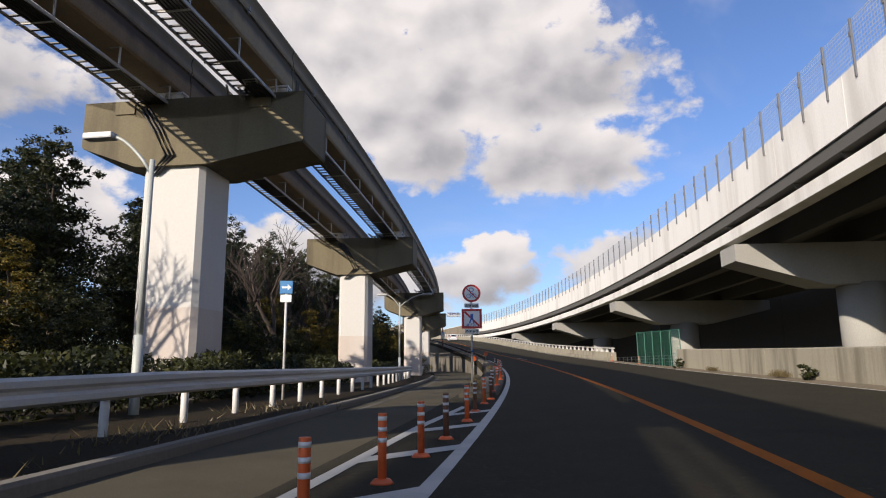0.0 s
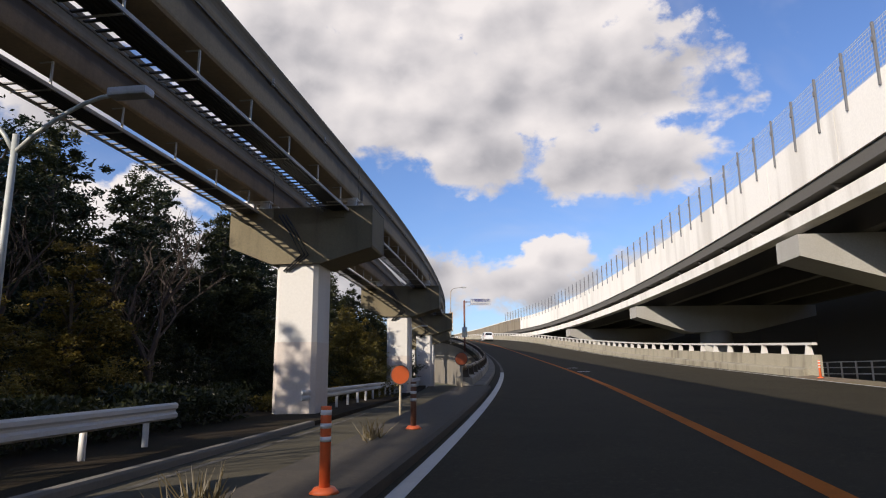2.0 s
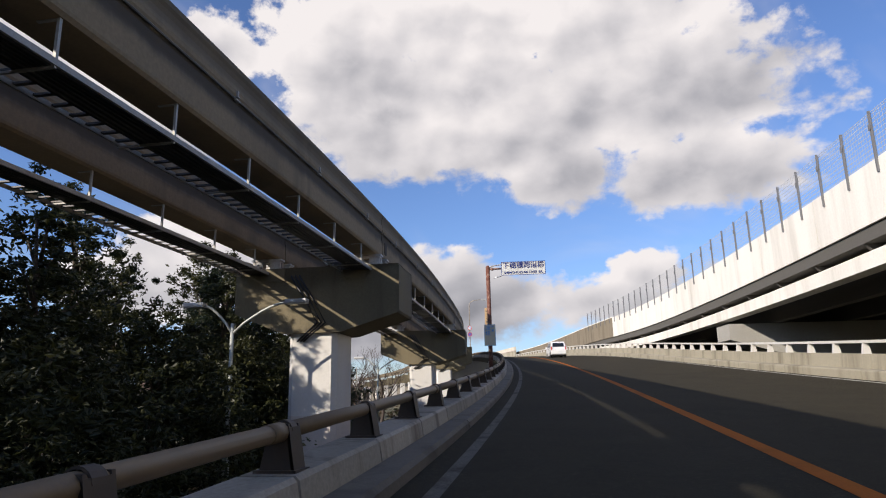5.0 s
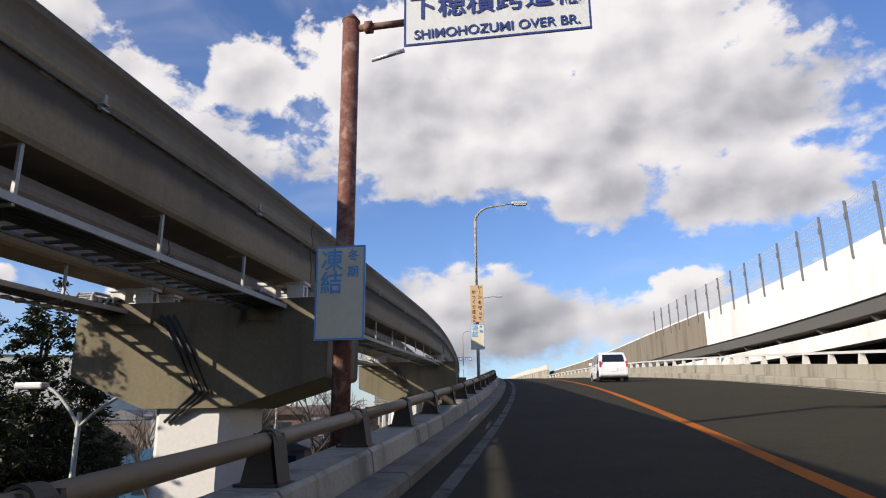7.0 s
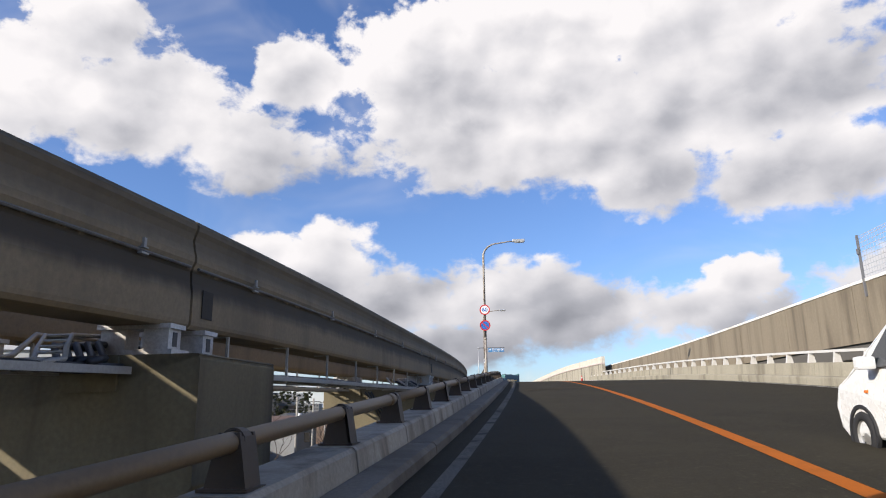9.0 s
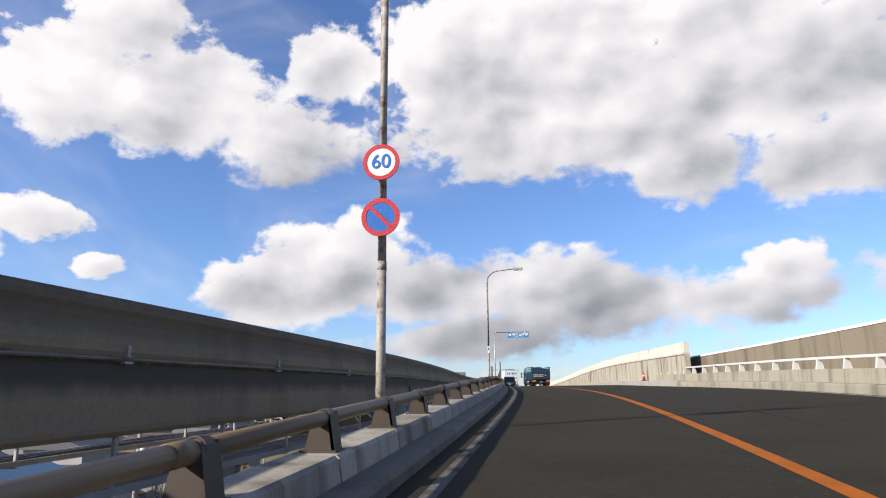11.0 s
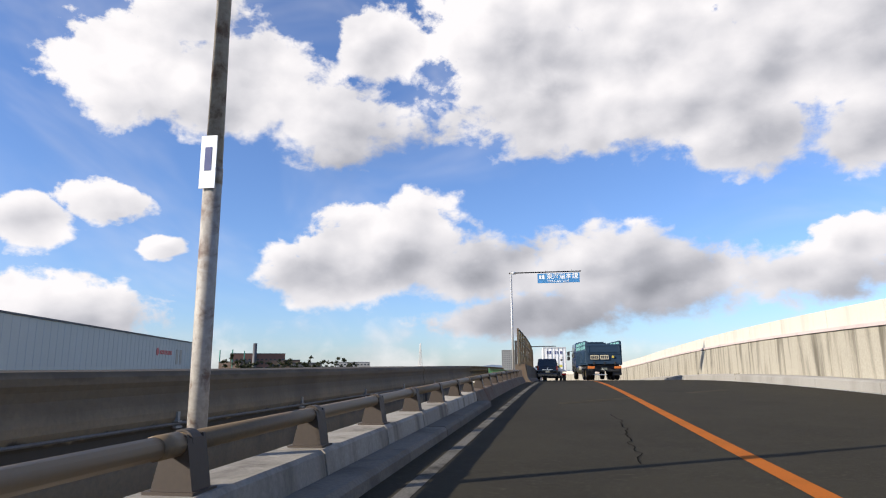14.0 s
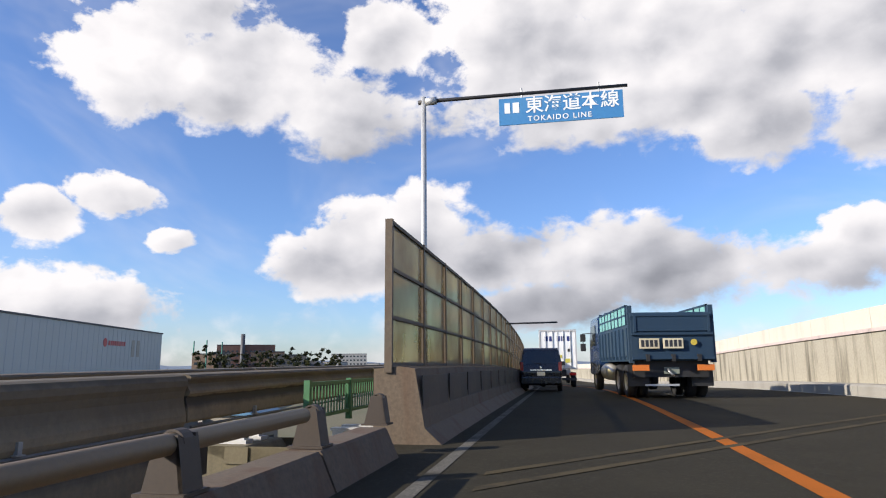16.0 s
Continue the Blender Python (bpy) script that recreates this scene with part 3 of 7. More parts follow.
def beam_material():
    """Brown concrete, darker at the lip and upper web, and in a streaked band under the conduit."""
    mt = mat("weathered_beam_concrete", (0.25, 0.19, 0.115), 0.88, 0, 14, 0.14, 0.6, 0.6, 0.15, (0.12, 0.092, 0.06), True)
    w = Nodes(mt.node_tree, False)
    bs = [n for n in mt.node_tree.nodes if n.type == "BSDF_PRINCIPLED"][0]
    at_ = w.n("ShaderNodeAttribute")
    at_.attribute_name = "depth"
    co = w.n("ShaderNodeTexCoord").outputs["Object"]
    mp = w.n("ShaderNodeMapping")
    mp.inputs["Scale"].default_value = (1, 1, 0.15)
    w.put(mp, 0, co)
    streak = w.noise(mp.outputs[0], 2.2, 5.0, 0.65)
    d = w.m("ADD", at_.outputs["Fac"], w.m("MULTIPLY", w.m("SUBTRACT", streak, 0.5), 0.16))
    band = w.m("MULTIPLY", w.step(d, 0.44, 0.47), w.step(d, 0.76, 0.60))
    lip = w.step(d, 0.13, 0.02)
    upper_dark = w.m("MULTIPLY", w.step(d, 0.42, 0.22), 0.5)
    old = bs.inputs["Base Color"].links[0].from_socket
    col = w.mix(w.m("MAXIMUM", upper_dark, w.m("MAXIMUM", w.m("MULTIPLY", band, 0.88), w.m("MULTIPLY", lip, 0.75))), old, (0.045, 0.036, 0.026, 1))
    w.put(bs, "Base Color", col)
    return mt


BEAM_CONC = beam_material()
FOOT_PAINT = mat("pinkish_column_foot", (0.52, 0.46, 0.405), 0.75, 0, 12, 0.06, 0.6, 0.35, 0.08, (0.40, 0.31, 0.25), True)


def build_monorail():
    down = [b / BEAM_H for a, b in BEAM_SIDE]
    down += down[::-1]
    for t, off in (("near", 0.0), ("far", TRACK)):
        beam = thing("monorail_beam", Matrix(), "weathered brown-grey concrete monorail track beam", "monorail track", "monorail beams", "structure")
        ends = sorted(PIERS + [SHALLOW_FROM])
        for a, b in zip(ends, ends[1:]):
            shallow = a >= SHALLOW_FROM
            bm = sweep(bmesh.new(), beam_outline(off, 0.42 if shallow else 1.0), a + 0.03, b - 0.03, 2.0, True, atz)
            span = part("beam_span", bm, BEAM_CONC, beam)
            att = span.data.attributes.new("depth", "FLOAT", "POINT")
            att.data.foreach_set("value", down * (len(span.data.vertices) // len(down)))
            for side in (-0.01, -BEAM_W - 0.005):
                part("conductor_rail", tube(bmesh.new(), [atz(k, BEAM_U(k) - off + side, BEAM_Z(k) - 0.68) for k in np.linspace(a + 0.1, b - 0.1, 12)], 0.021, 6), CONDUIT, beam, "thin dull conduit")
            if off == 0.0:
                # joint cover plate on the outer face, over the pier
                part("joint_plate", boxes((-0.012, 0.004, -0.14, 0.14, -1.34, -0.95)), BEAM_DARK, beam, "dark joint cover plate", frame_z(a + 0.4, BEAM_U(a + 0.4), BEAM_Z(a + 0.4)))
                k, first = a + 1.9, None
                while k < b - 1:
                    m = frame_z(k, BEAM_U(k), BEAM_Z(k) - 0.50)
                    if first is None:
                        first = part("rail_bracket", boxes((-0.03, 0.045, -0.05, 0.05, -0.155, -0.14), (-0.03, 0.03, -0.025, 0.025, -0.14, -0.03), (-0.02, 0.04, -0.07, 0.07, -0.23, -0.205)), TRAY, beam, "small pale bracket", m)
                    else:
                        share("rail_bracket", first, beam, m)
                    k += 4.1
            if shallow:
                continue
            # cable tray hung under the inner edge
            def tray(s, o=off):
                return BEAM_U(s) - o - 0.12, BEAM_Z(s) - BEAM_H - 0.62
            for du, hh in ((0.0, 0.085), (0.92, 0.07)):
                def chan(s, du=du, hh=hh):
                    u, z = tray(s)
                    return [(u - du, z), (u - du + 0.04, z), (u - du + 0.04, z + hh), (u - du, z + hh)]
                part("tray_channel", sweep(bmesh.new(), chan, a + 0.9, b - 0.9, 2.5, True, atz), TRAY, beam, "pale grey cable tray side")
            bm = bmesh.new()
            k = a + 1.0
            while k < b - 1.0:
                u, z = tray(k)
                p, q = atz(k, u - 0.56, z + 0.03), atz(k, u - 0.92, z + 0.03)
                d = atz(k + 0.07, u, z) - atz(k, u, z)
                vs = [bm.verts.new(v) for v in (p, q, q + d, p + d)] + [bm.verts.new(v + Vector((0, 0, 0.03))) for v in (p, q, q + d, p + d)]
                for qd in ((0, 1, 2, 3), (4, 7, 6, 5), (0, 4, 5, 1), (2, 6, 7, 3)):
                    bm.faces.new([vs[j] for j in qd])
                k += 0.32
            part("tray_ladder", bm, DARK_STEEL, beam, "row of dark cable tray rungs")
            for du in (0.1, 0.19, 0.28, 0.37, 0.46, 0.55):
                part("cable", tube(bmesh.new(), [atz(k, tray(k)[0] - du, tray(k)[1] + 0.07 + 0.02 * math.sin(9 * du + k)) for k in np.linspace(a + 0.5, b - 0.5, 11)], 0.055, 6), CABLE, beam)
            k, first = a + 1.3, None
            while k < b - 0.8:
                m = frame_z(k, *tray(k))
                if first is None:
                    first = part("tray_hanger", boxes((-0.015, 0.025, -0.022, 0.022, 0.0, 0.64), (-0.3, 0.025, -0.02, 0.02, 0.60, 0.63), (-0.92, 0.02, -0.02, 0.02, -0.03, 0.0)), TRAY, beam, "", m)
                else:
                    share("tray_hanger", first, beam, m)
                k += 2.4
    # piers
    plate = mat("bearing_steel", (0.55, 0.54, 0.51), 0.6, 0.1, 30, 0.2, 1.5, 0.5, 0.1, (0.2, 0.12, 0.07))
    for i, s in enumerate(PIERS[1:], 1):
        u, z = BEAM_U(s) + 0.75, BEAM_Z(s) - BEAM_H - 0.42
        m = frame_z(s, u, 0)
        pier = thing("monorail_pier", m, "white painted concrete pier with a grey hammerhead cap", "monorail pier", "monorail piers")
        # hammerhead: raised seats under both beams, a lower middle, sloped soffits
        bm = bmesh.new()
        hw = 1.05
        L = 7.0 if s < 10 else 6.8 if s < 25 else 6.0 if s < 45 else 5.25
        c = -4.15 if s < 10 else -3.95 if s < 25 else -3.35 if s < 45 else -2.75
        cw = 1.05 if s < 10 else 0.95 if s < 25 else 0.8 if s < 45 else 0.76
        zb = z - 2.05
        prism(bm, [(0, z - 1.5), (0, z - 0.02), (-0.03, z), (-1.55, z), (-2.0, z - 0.62), (-L + 2.0, z - 0.62), (-L + 1.55, z), (-L + 0.03, z), (-L, z - 0.02), (-L, z - 1.4), (c - cw - 0.15, zb), (c + cw + 0.15, zb)], "y", -hw, hw)
        es = [e for e in bm.edges if abs(e.verts[0].co.y - e.verts[1].co.y) > 1.0]
        bmesh.ops.bevel(bm, geom=es, offset=0.05, segments=1, affect="EDGES")
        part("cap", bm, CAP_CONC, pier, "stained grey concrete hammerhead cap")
        g = GROUND_Z - 0.3
        oct_ = lambda k: [(c - cw - k, -0.75), (c - cw + 0.15, -0.9 - k), (c + cw - 0.15, -0.9 - k), (c + cw + k, -0.75), (c + cw + k, 0.75), (c + cw - 0.15, 0.9 + k), (c - cw + 0.15, 0.9 + k), (c - cw - k, 0.75)]
        part("column", prism(bmesh.new(), oct_(0), "z", g, zb + 0.02), COLUMN_PAINT, pier, "white painted column")
        part("painted_foot", prism(bmesh.new(), oct_(0.004), "z", g, g + 3.4), FOOT_PAINT, pier, "faded pinkish cream paint on the column foot")
        for bc in (-1.175, -1.175 - TRACK):
            for y in (-0.42, 0.42):
                part("bearing", boxes((bc - 0.55, bc + 0.55, y - 0.2, y + 0.2, z - 0.01, z + 0.10), (bc - 0.46, bc - 0.12, y - 0.14, y + 0.14, z + 0.10, z + 0.40), (bc + 0.12, bc + 0.46, y - 0.14, y + 0.14, z + 0.10, z + 0.40), (bc - 0.5, bc + 0.5, y - 0.18, y + 0.18, z + 0.36, z + 0.42)), plate, pier, "white steel bearing")
                part("bearing_mark", boxes((bc + 0.461, bc + 0.468, y - 0.05, y + 0.05, z + 0.14, z + 0.32)), DARK_STEEL, pier, "dark mark on the bearing")
        # holes in the end face, and the ladder that carries the tray over the seat
        for y in (-0.45, 0.45):
            part("bolt_hole", boxes((-L - 0.004, -L + 0.03, y - 0.05, y + 0.05, z - 1.12, z - 1.02)), DARK_STEEL, pier, "dark bolt hole")
        near = s < 200
        # dark tubes that draw the far beam's shadow edge on the cap front
        for j in range(3 if near else 0):
            x0 = -L + 1.75 + 0.13 * j
            part("down_cable", tube(bmesh.new(), [(x0, -hw + 0.25, z - 0.1), (x0 + 0.1, -hw - 0.05, z - 0.3), (x0 + 0.55, -hw - 0.05, z - 1.0), (x0 + 0.95, -hw - 0.05, z - 1.75), (c - cw + 0.3 + 0.1 * j, -0.96, zb - 0.25)], 0.032, 6), CABLE, pier, "", None, True)
        for x0 in (-1.62, -L + 1.0):
            part("seat_rib", boxes((x0, x0 + 0.62, -hw - 0.04, -hw + 0.01, z - 0.42, z - 0.02)), CAP_CONC, pier)
        for bc in (-1.85, -1.85 - TRACK) if near else ():
            curve = [(bc + 0.55, -2.3, z - 0.16), (bc + 0.45, -1.9, z - 0.10), (bc + 0.1, -1.45, z + 0.08), (bc - 0.2, -1.0, z + 0.26), (bc - 0.25, -0.4, z + 0.30), (bc - 0.25, 0.4, z + 0.30), (bc - 0.2, 1.0, z + 0.26), (bc + 0.1, 1.45, z + 0.08), (bc + 0.45, 1.9, z - 0.10), (bc + 0.55, 2.3, z - 0.16)]
            for dx in (0.0, 0.36):
                part("ladder_side", tube(bmesh.new(), [(x + dx, y, q) for x, y, q in curve], 0.03, 6), TRAY, pier, "pale bent ladder side", None, True)
            rungs = bmesh.new()
            for (xa, ya, za), (xb, yb, zb2) in zip(curve, curve[1:]):
                for t in (0.0, 0.5):
                    q = Vector((xa + (xb - xa) * t, ya + (yb - ya) * t, za + (zb2 - za) * t))
                    tube(rungs, [q, q + Vector((0.36, 0, 0))], 0.018, 5)
            tagged(part("ladder_rungs", rungs, TRAY, pier, "pale ladder rungs"), "", "", "", "stuff")
        # the tray cables swing over the low middle and round the far end
        for bc, out in ((-1.75, -0.55), (-1.75 - TRACK, -0.35)) if near else ():
            for j in range(5):
                x0 = bc + 0.15 * j
                pts = [(x0 + 0.25, -1.7, z - 0.12), (x0 + 0.1, -1.25, z - 0.05), (x0 + out * 0.6, -0.8, z + 0.16), (x0 + out, -0.2, z + 0.2), (x0 + out, 0.3, z + 0.2), (x0 + out * 0.6, 0.8, z + 0.16), (x0 + 0.1, 1.25, z - 0.05), (x0 + 0.25, 1.7, z - 0.12)]
                part("cable_loop", tube(bmesh.new(), pts, 0.045, 6), CABLE, pier, "", None, True)
            pts = [(bc - 0.2, -1.9, z - 0.1), (bc - 0.45, -1.3, z), (bc + out - 0.3, -0.5, z + 0.34), (bc + out - 0.3, 0.5, z + 0.34), (bc - 0.45, 1.3, z), (bc - 0.2, 1.9, z - 0.1)]
            part("curved_pipe", tube(bmesh.new(), pts, 0.035, 8), TRAY, pier, "pale bent steel pipe", None, True)


build_monorail()

# ------------------------------------------------------------------ elevated expressway on the right
EXP_Z = smooth_lin(10, (-40, 9.5), (45, 8.95), (85, 8.7), (112, 8.65), (140, 8.65), (157, 9.1), (185, 9.15), (214, 9.3), (430, 9.6))


def build_expressway():
    white = mat("expressway_white_paint", (0.72, 0.69, 0.63), 0.65, 0, 12, 0.06, 0.5, 0.45, 0.06, (0.33, 0.295, 0.245), True)
    # shade below the deck is put into this dark colour
    under = mat("under_deck_shade", (0.09, 0.083, 0.073), 0.85, 0, 14, 0.12, 0.3, 0.5, 0.1, (0.09, 0.085, 0.075))
    aged = mat("aged_expressway_concrete", (0.20, 0.165, 0.115), 0.85, 0, 12, 0.12, 0.9, 0.8, 0.12, (0.085, 0.066, 0.045), True)
    ex = thing("expressway", Matrix(), "white elevated expressway deck with a mesh fence on top", "elevated road", "", "structure")
    s = -25
    while s < 214:
        part("wall_panel", sweep(bmesh.new(), lambda s: [(11.0, EXP_Z(s)), (11.0, EXP_Z(s) + 2.0), (11.25, EXP_Z(s) + 2.0), (11.25, EXP_Z(s))], s, s + 5.96, 2, True, atz), white if s < 147 else aged, ex)
        if s >= 147:
            part("coping", sweep(bmesh.new(), lambda s: [(10.97, EXP_Z(s) + 2.0), (10.97, EXP_Z(s) + 2.1), (11.28, EXP_Z(s) + 2.1), (11.28, EXP_Z(s) + 2.0)], s, s + 5.96, 2, True, atz), white, ex, "pale coping")
        s += 6
    part("deck", sweep(bmesh.new(), lambda s: [(11.1, EXP_Z(s) - 0.5), (11.1, EXP_Z(s) + 0.02), (27, EXP_Z(s) + 0.02), (27, EXP_Z(s) - 0.5)], -25, 214, 3, True, atz), under, ex, "concrete deck slab with the shade below put into its colour")
    part("far_wall", sweep(bmesh.new(), lambda s: [(26.7, EXP_Z(s)), (26.7, EXP_Z(s) + 1.2), (27, EXP_Z(s) + 1.2), (27, EXP_Z(s))], -25, 214, 4, True, atz), white, ex)
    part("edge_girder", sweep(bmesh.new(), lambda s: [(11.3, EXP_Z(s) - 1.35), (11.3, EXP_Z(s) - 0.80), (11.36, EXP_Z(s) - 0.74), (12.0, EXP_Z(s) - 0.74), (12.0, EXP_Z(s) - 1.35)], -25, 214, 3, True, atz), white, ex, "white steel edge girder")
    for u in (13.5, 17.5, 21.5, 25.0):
        part("girder", sweep(bmesh.new(), lambda s, u=u: [(u, EXP_Z(s) - 1.7), (u, EXP_Z(s) - 0.5), (u + 0.5, EXP_Z(s) - 0.5), (u + 0.5, EXP_Z(s) - 1.7)], -25, 214, 4, True, atz), under, ex, "girder under the deck, coloured dark as shade")
    # brackets between wall and edge girder
    br = None
    for k in range(60):
        s = -20 + 4 * k
        if s > 212:
            break
        bm = prism(bmesh.new(), [(0.15, -0.5), (0.15, -0.15), (0.0, -0.1), (0.6, -0.95), (0.8, -0.95), (0.8, -0.5)][:1] + [(0.12, -0.02), (0.95, -0.02), (0.95, -0.95), (0.6, -0.95)], "y", -0.08, 0.08)
        if br is None:
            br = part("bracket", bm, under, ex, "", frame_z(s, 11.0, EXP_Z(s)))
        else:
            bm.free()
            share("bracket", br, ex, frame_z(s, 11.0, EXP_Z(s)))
    # fence on the wall
    FENCE_POST = mat("dull_fence_post", (0.16, 0.16, 0.165), 0.6, 0.2, 30, 0.1, 1, 0.3, 0)
    fence = thing("expressway_fence", Matrix(), "grey mesh fence with slim posts on the expressway wall", "fence", "", "structure")
    post = None
    for k in range(121):
        s = -24 + 2.0 * k
        if s > 160:
            break
        m = frame_z(s, 11.0, EXP_Z(s) + 2.0)
        if post is None:
            post = part("post", boxes((-0.07, -0.004, -0.04, 0.04, -0.5, 1.62), (-0.1, -0.07, -0.06, 0.06, 0.95, 1.15)), FENCE_POST, fence, "", m)
        else:
            share("post", post, fence, m)
    mesh = mat("fence_mesh", (0.45, 0.46, 0.47), 0.5, 0.4, 30, 0.1, 1, 0.2, 0)
    bm = bmesh.new()
    s = -24.0
    while s < 160:
        for h in (0.05, 0.21, 0.37, 0.53, 0.69, 0.85, 1.01, 1.17, 1.33, 1.49, 1.58):
            z = EXP_Z(s) + 2.0 + h
            a, b = atz(s, 11.03, z), atz(s + 2, 11.03, EXP_Z(s + 2) + 2.0 + h)
            vs = [bm.verts.new(p) for p in (a, b, b + Vector((0, 0, 0.025)), a + Vector((0, 0, 0.025)))]
            bm.faces.new(vs)
        for j in range(12):
            a = atz(s + j * 0.167, 11.03, EXP_Z(s) + 2.0)
            b = atz(s + j * 0.167 + 0.022, 11.03, EXP_Z(s) + 2.0)
            bm.faces.new([bm.verts.new(p) for p in (a, b, b + Vector((0, 0, 1.6)), a + Vector((0, 0, 1.6)))])
        s += 2
    ob = part("fence_wires", bm, mesh, fence, "fine wires of the mesh")
    tagged(ob, "", "", "", "stuff")
    # piers
    pm = mat("expressway_pier_concrete", (0.32, 0.31, 0.28), 0.85, 0, 16, 0.1, 0.4, 0.4, 0.15, (0.24, 0.22, 0.18), True)
    for s in (8, 36, 64, 92, 120, 148, 176, 204):
        z = EXP_Z(s) - 1.7
        pier = thing("expressway_pier", frame_z(s, 18.0, 0), "pale concrete expressway pier with a wide crosshead", "bridge pier", "expressway piers")
        bm = prism(bmesh.new(), [(-6.9, z), (8, z), (8, z - 0.9), (2.5, z - 2.2), (-2.5, z - 2.2), (-6.9, z - 0.9)], "y", -1.1, 1.1)
        part("crosshead", bm, pm, pier)
        bm = bmesh.new()
        r = 1.3
        if rz(s) < 6:
            tube(bm, [(0, 0, GROUND_Z - 0.3), (0, 0, z - 2.1)], r, 24)
            part("column", bm, pm, pier, "round concrete column", None, True)
        else:
            bm.free()
    # added wall that closes the far side; the deck's shade is in its colour
    far = tagged(new("underpass_wall"), "added closing wall behind the expressway piers, coloured dark as shade", "wall", "", "structure")
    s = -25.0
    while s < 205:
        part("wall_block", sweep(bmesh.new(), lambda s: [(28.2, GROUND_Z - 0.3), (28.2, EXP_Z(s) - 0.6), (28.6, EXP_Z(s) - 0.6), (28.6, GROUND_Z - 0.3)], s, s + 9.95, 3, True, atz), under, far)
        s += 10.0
    # railing of the street below the deck
    first = None
    st = thing("street_railing", Matrix(), "pale steel railing of the street below the deck", "railing", "", "structure")
    for k in range(60):
        m = frame_z(30 + 1.6 * k, 21.0, 1.0)
        if first is None:
            first = part("rail_post", boxes((-0.04, 0.04, -0.04, 0.04, -1.4, 1.15)), WHITE_STEEL, st, "", m)
        else:
            share("rail_post", first, st, m)
    for h in (1.35, 1.75, 2.1):
        part("rail_bar", sweep(bmesh.new(), [(20.97, h), (20.97, h + 0.06), (21.03, h + 0.06), (21.03, h)], 30, 124.5, 3, True, atz), WHITE_STEEL, st)
    # cream wall that closes the right side further on
    cream = mat("cream_wall_concrete", (0.36, 0.325, 0.25), 0.85, 0, 14, 0.15, 1.6, 0.95, 0.2, (0.10, 0.085, 0.058), True)
    pink = mat("pale_pink_band", (0.52, 0.42, 0.38), 0.75, 0, 20, 0.1, 1.0, 0.4, 0.05)
    pale = mat("pale_coping_concrete", (0.56, 0.52, 0.43), 0.8, 0, 20, 0.08, 1.2, 0.4, 0.1, (0.36, 0.32, 0.25), True)
    w = tagged(new("side_wall"), "stained cream concrete side wall with a paler top", "wall", "", "structure")
    s = 208.0
    while s < 400:
        e = s + 4.97
        part("wall_panel", sweep(bmesh.new(), [(9.85, -0.4), (9.85, 2.0), (10.2, 2.0), (10.2, -0.4)], s, e, 2.5), cream, w)
        part("string_course", sweep(bmesh.new(), [(9.78, 2.0), (9.78, 2.12), (10.2, 2.12), (10.2, 2.0)], s, e, 2.5), pink, w, "pinkish string course")
        part("upper_panel", sweep(bmesh.new(), [(9.88, 2.12), (9.88, 2.78), (10.2, 2.78), (10.2, 2.12)], s, e, 2.5), pale, w, "pale cream upper wall")
        part("foot_block", sweep(bmesh.new(), [(9.25, -0.3), (9.25, 0.30), (9.32, 0.36), (9.85, 0.38), (9.85, -0.3)], s, e, 2.5), CONCRETE, w)
        s += 5.0


build_expressway()

# ------------------------------------------------------------------ writing
def letters(text, size, material, parent, m, name="lettering", spacing=1.0, squeeze=1.0):
    """Letters in the built-in font as a thin mesh, centred, facing -y of m."""
    cu = bpy.data.curves.new(name, "FONT")
    cu.body, cu.size, cu.align_x, cu.align_y = text, size, "CENTER", "CENTER"
    cu.space_character, cu.extrude, cu.offset = spacing, 0.002, size * 0.012
    tmp = new(name, cu)
    me = bpy.data.meshes.new_from_object(tmp.evaluated_get(bpy.context.evaluated_depsgraph_get()))
    bpy.data.objects.remove(tmp)
    bpy.data.curves.remove(cu)
    me.materials.clear()
    me.materials.append(material)
    ob = new(name, me)
    ob.parent = parent
    ob.matrix_basis = m @ Matrix.Rotation(radians(90), 4, "X") @ Matrix.Diagonal((squeeze, 1, 1, 1))
    return ob


def disc(bm, r, y0, y1, n=36, cx=0.0, cz=0.0):
    lo = [bm.verts.new((cx + r * math.cos(2 * math.pi * k / n), y0, cz + r * math.sin(2 * math.pi * k / n))) for k in range(n)]
    hi = [bm.verts.new((cx + r * math.cos(2 * math.pi * k / n), y1, cz + r * math.sin(2 * math.pi * k / n))) for k in range(n)]
    bm.faces.new(lo)
    bm.faces.new(hi[::-1])
    for k in range(n):
        bm.faces.new((lo[k], lo[(k + 1) % n], hi[(k + 1) % n], hi[k]))
    return bm


def ring(bm, r0, r1, y0, y1, n=36, cx=0.0, cz=0.0):
    vs = []
    for r, y in ((r0, y0), (r1, y0), (r1, y1), (r0, y1)):
        vs.append([bm.verts.new((cx + r * math.cos(2 * math.pi * k / n), y, cz + r * math.sin(2 * math.pi * k / n))) for k in range(n)])
    for j in range(4):
        p, q = vs[j], vs[(j + 1) % 4]
        for k in range(n):
            bm.faces.new((p[k], p[(k + 1) % n], q[(k + 1) % n], q[k]))
    return bm


def bar2(bm, x0, z0, x1, z1, t, y0, y1):
    """A straight bar in the plane of a sign."""
    d = Vector((x1 - x0, z1 - z0)).normalized()
    n = Vector((-d.y, d.x)) * t / 2
    return prism(bm, [(x0 + n.x, z0 + n.y), (x1 + n.x, z1 + n.y), (x1 - n.x, z1 - n.y), (x0 - n.x, z0 - n.y)], "y", y0, y1)


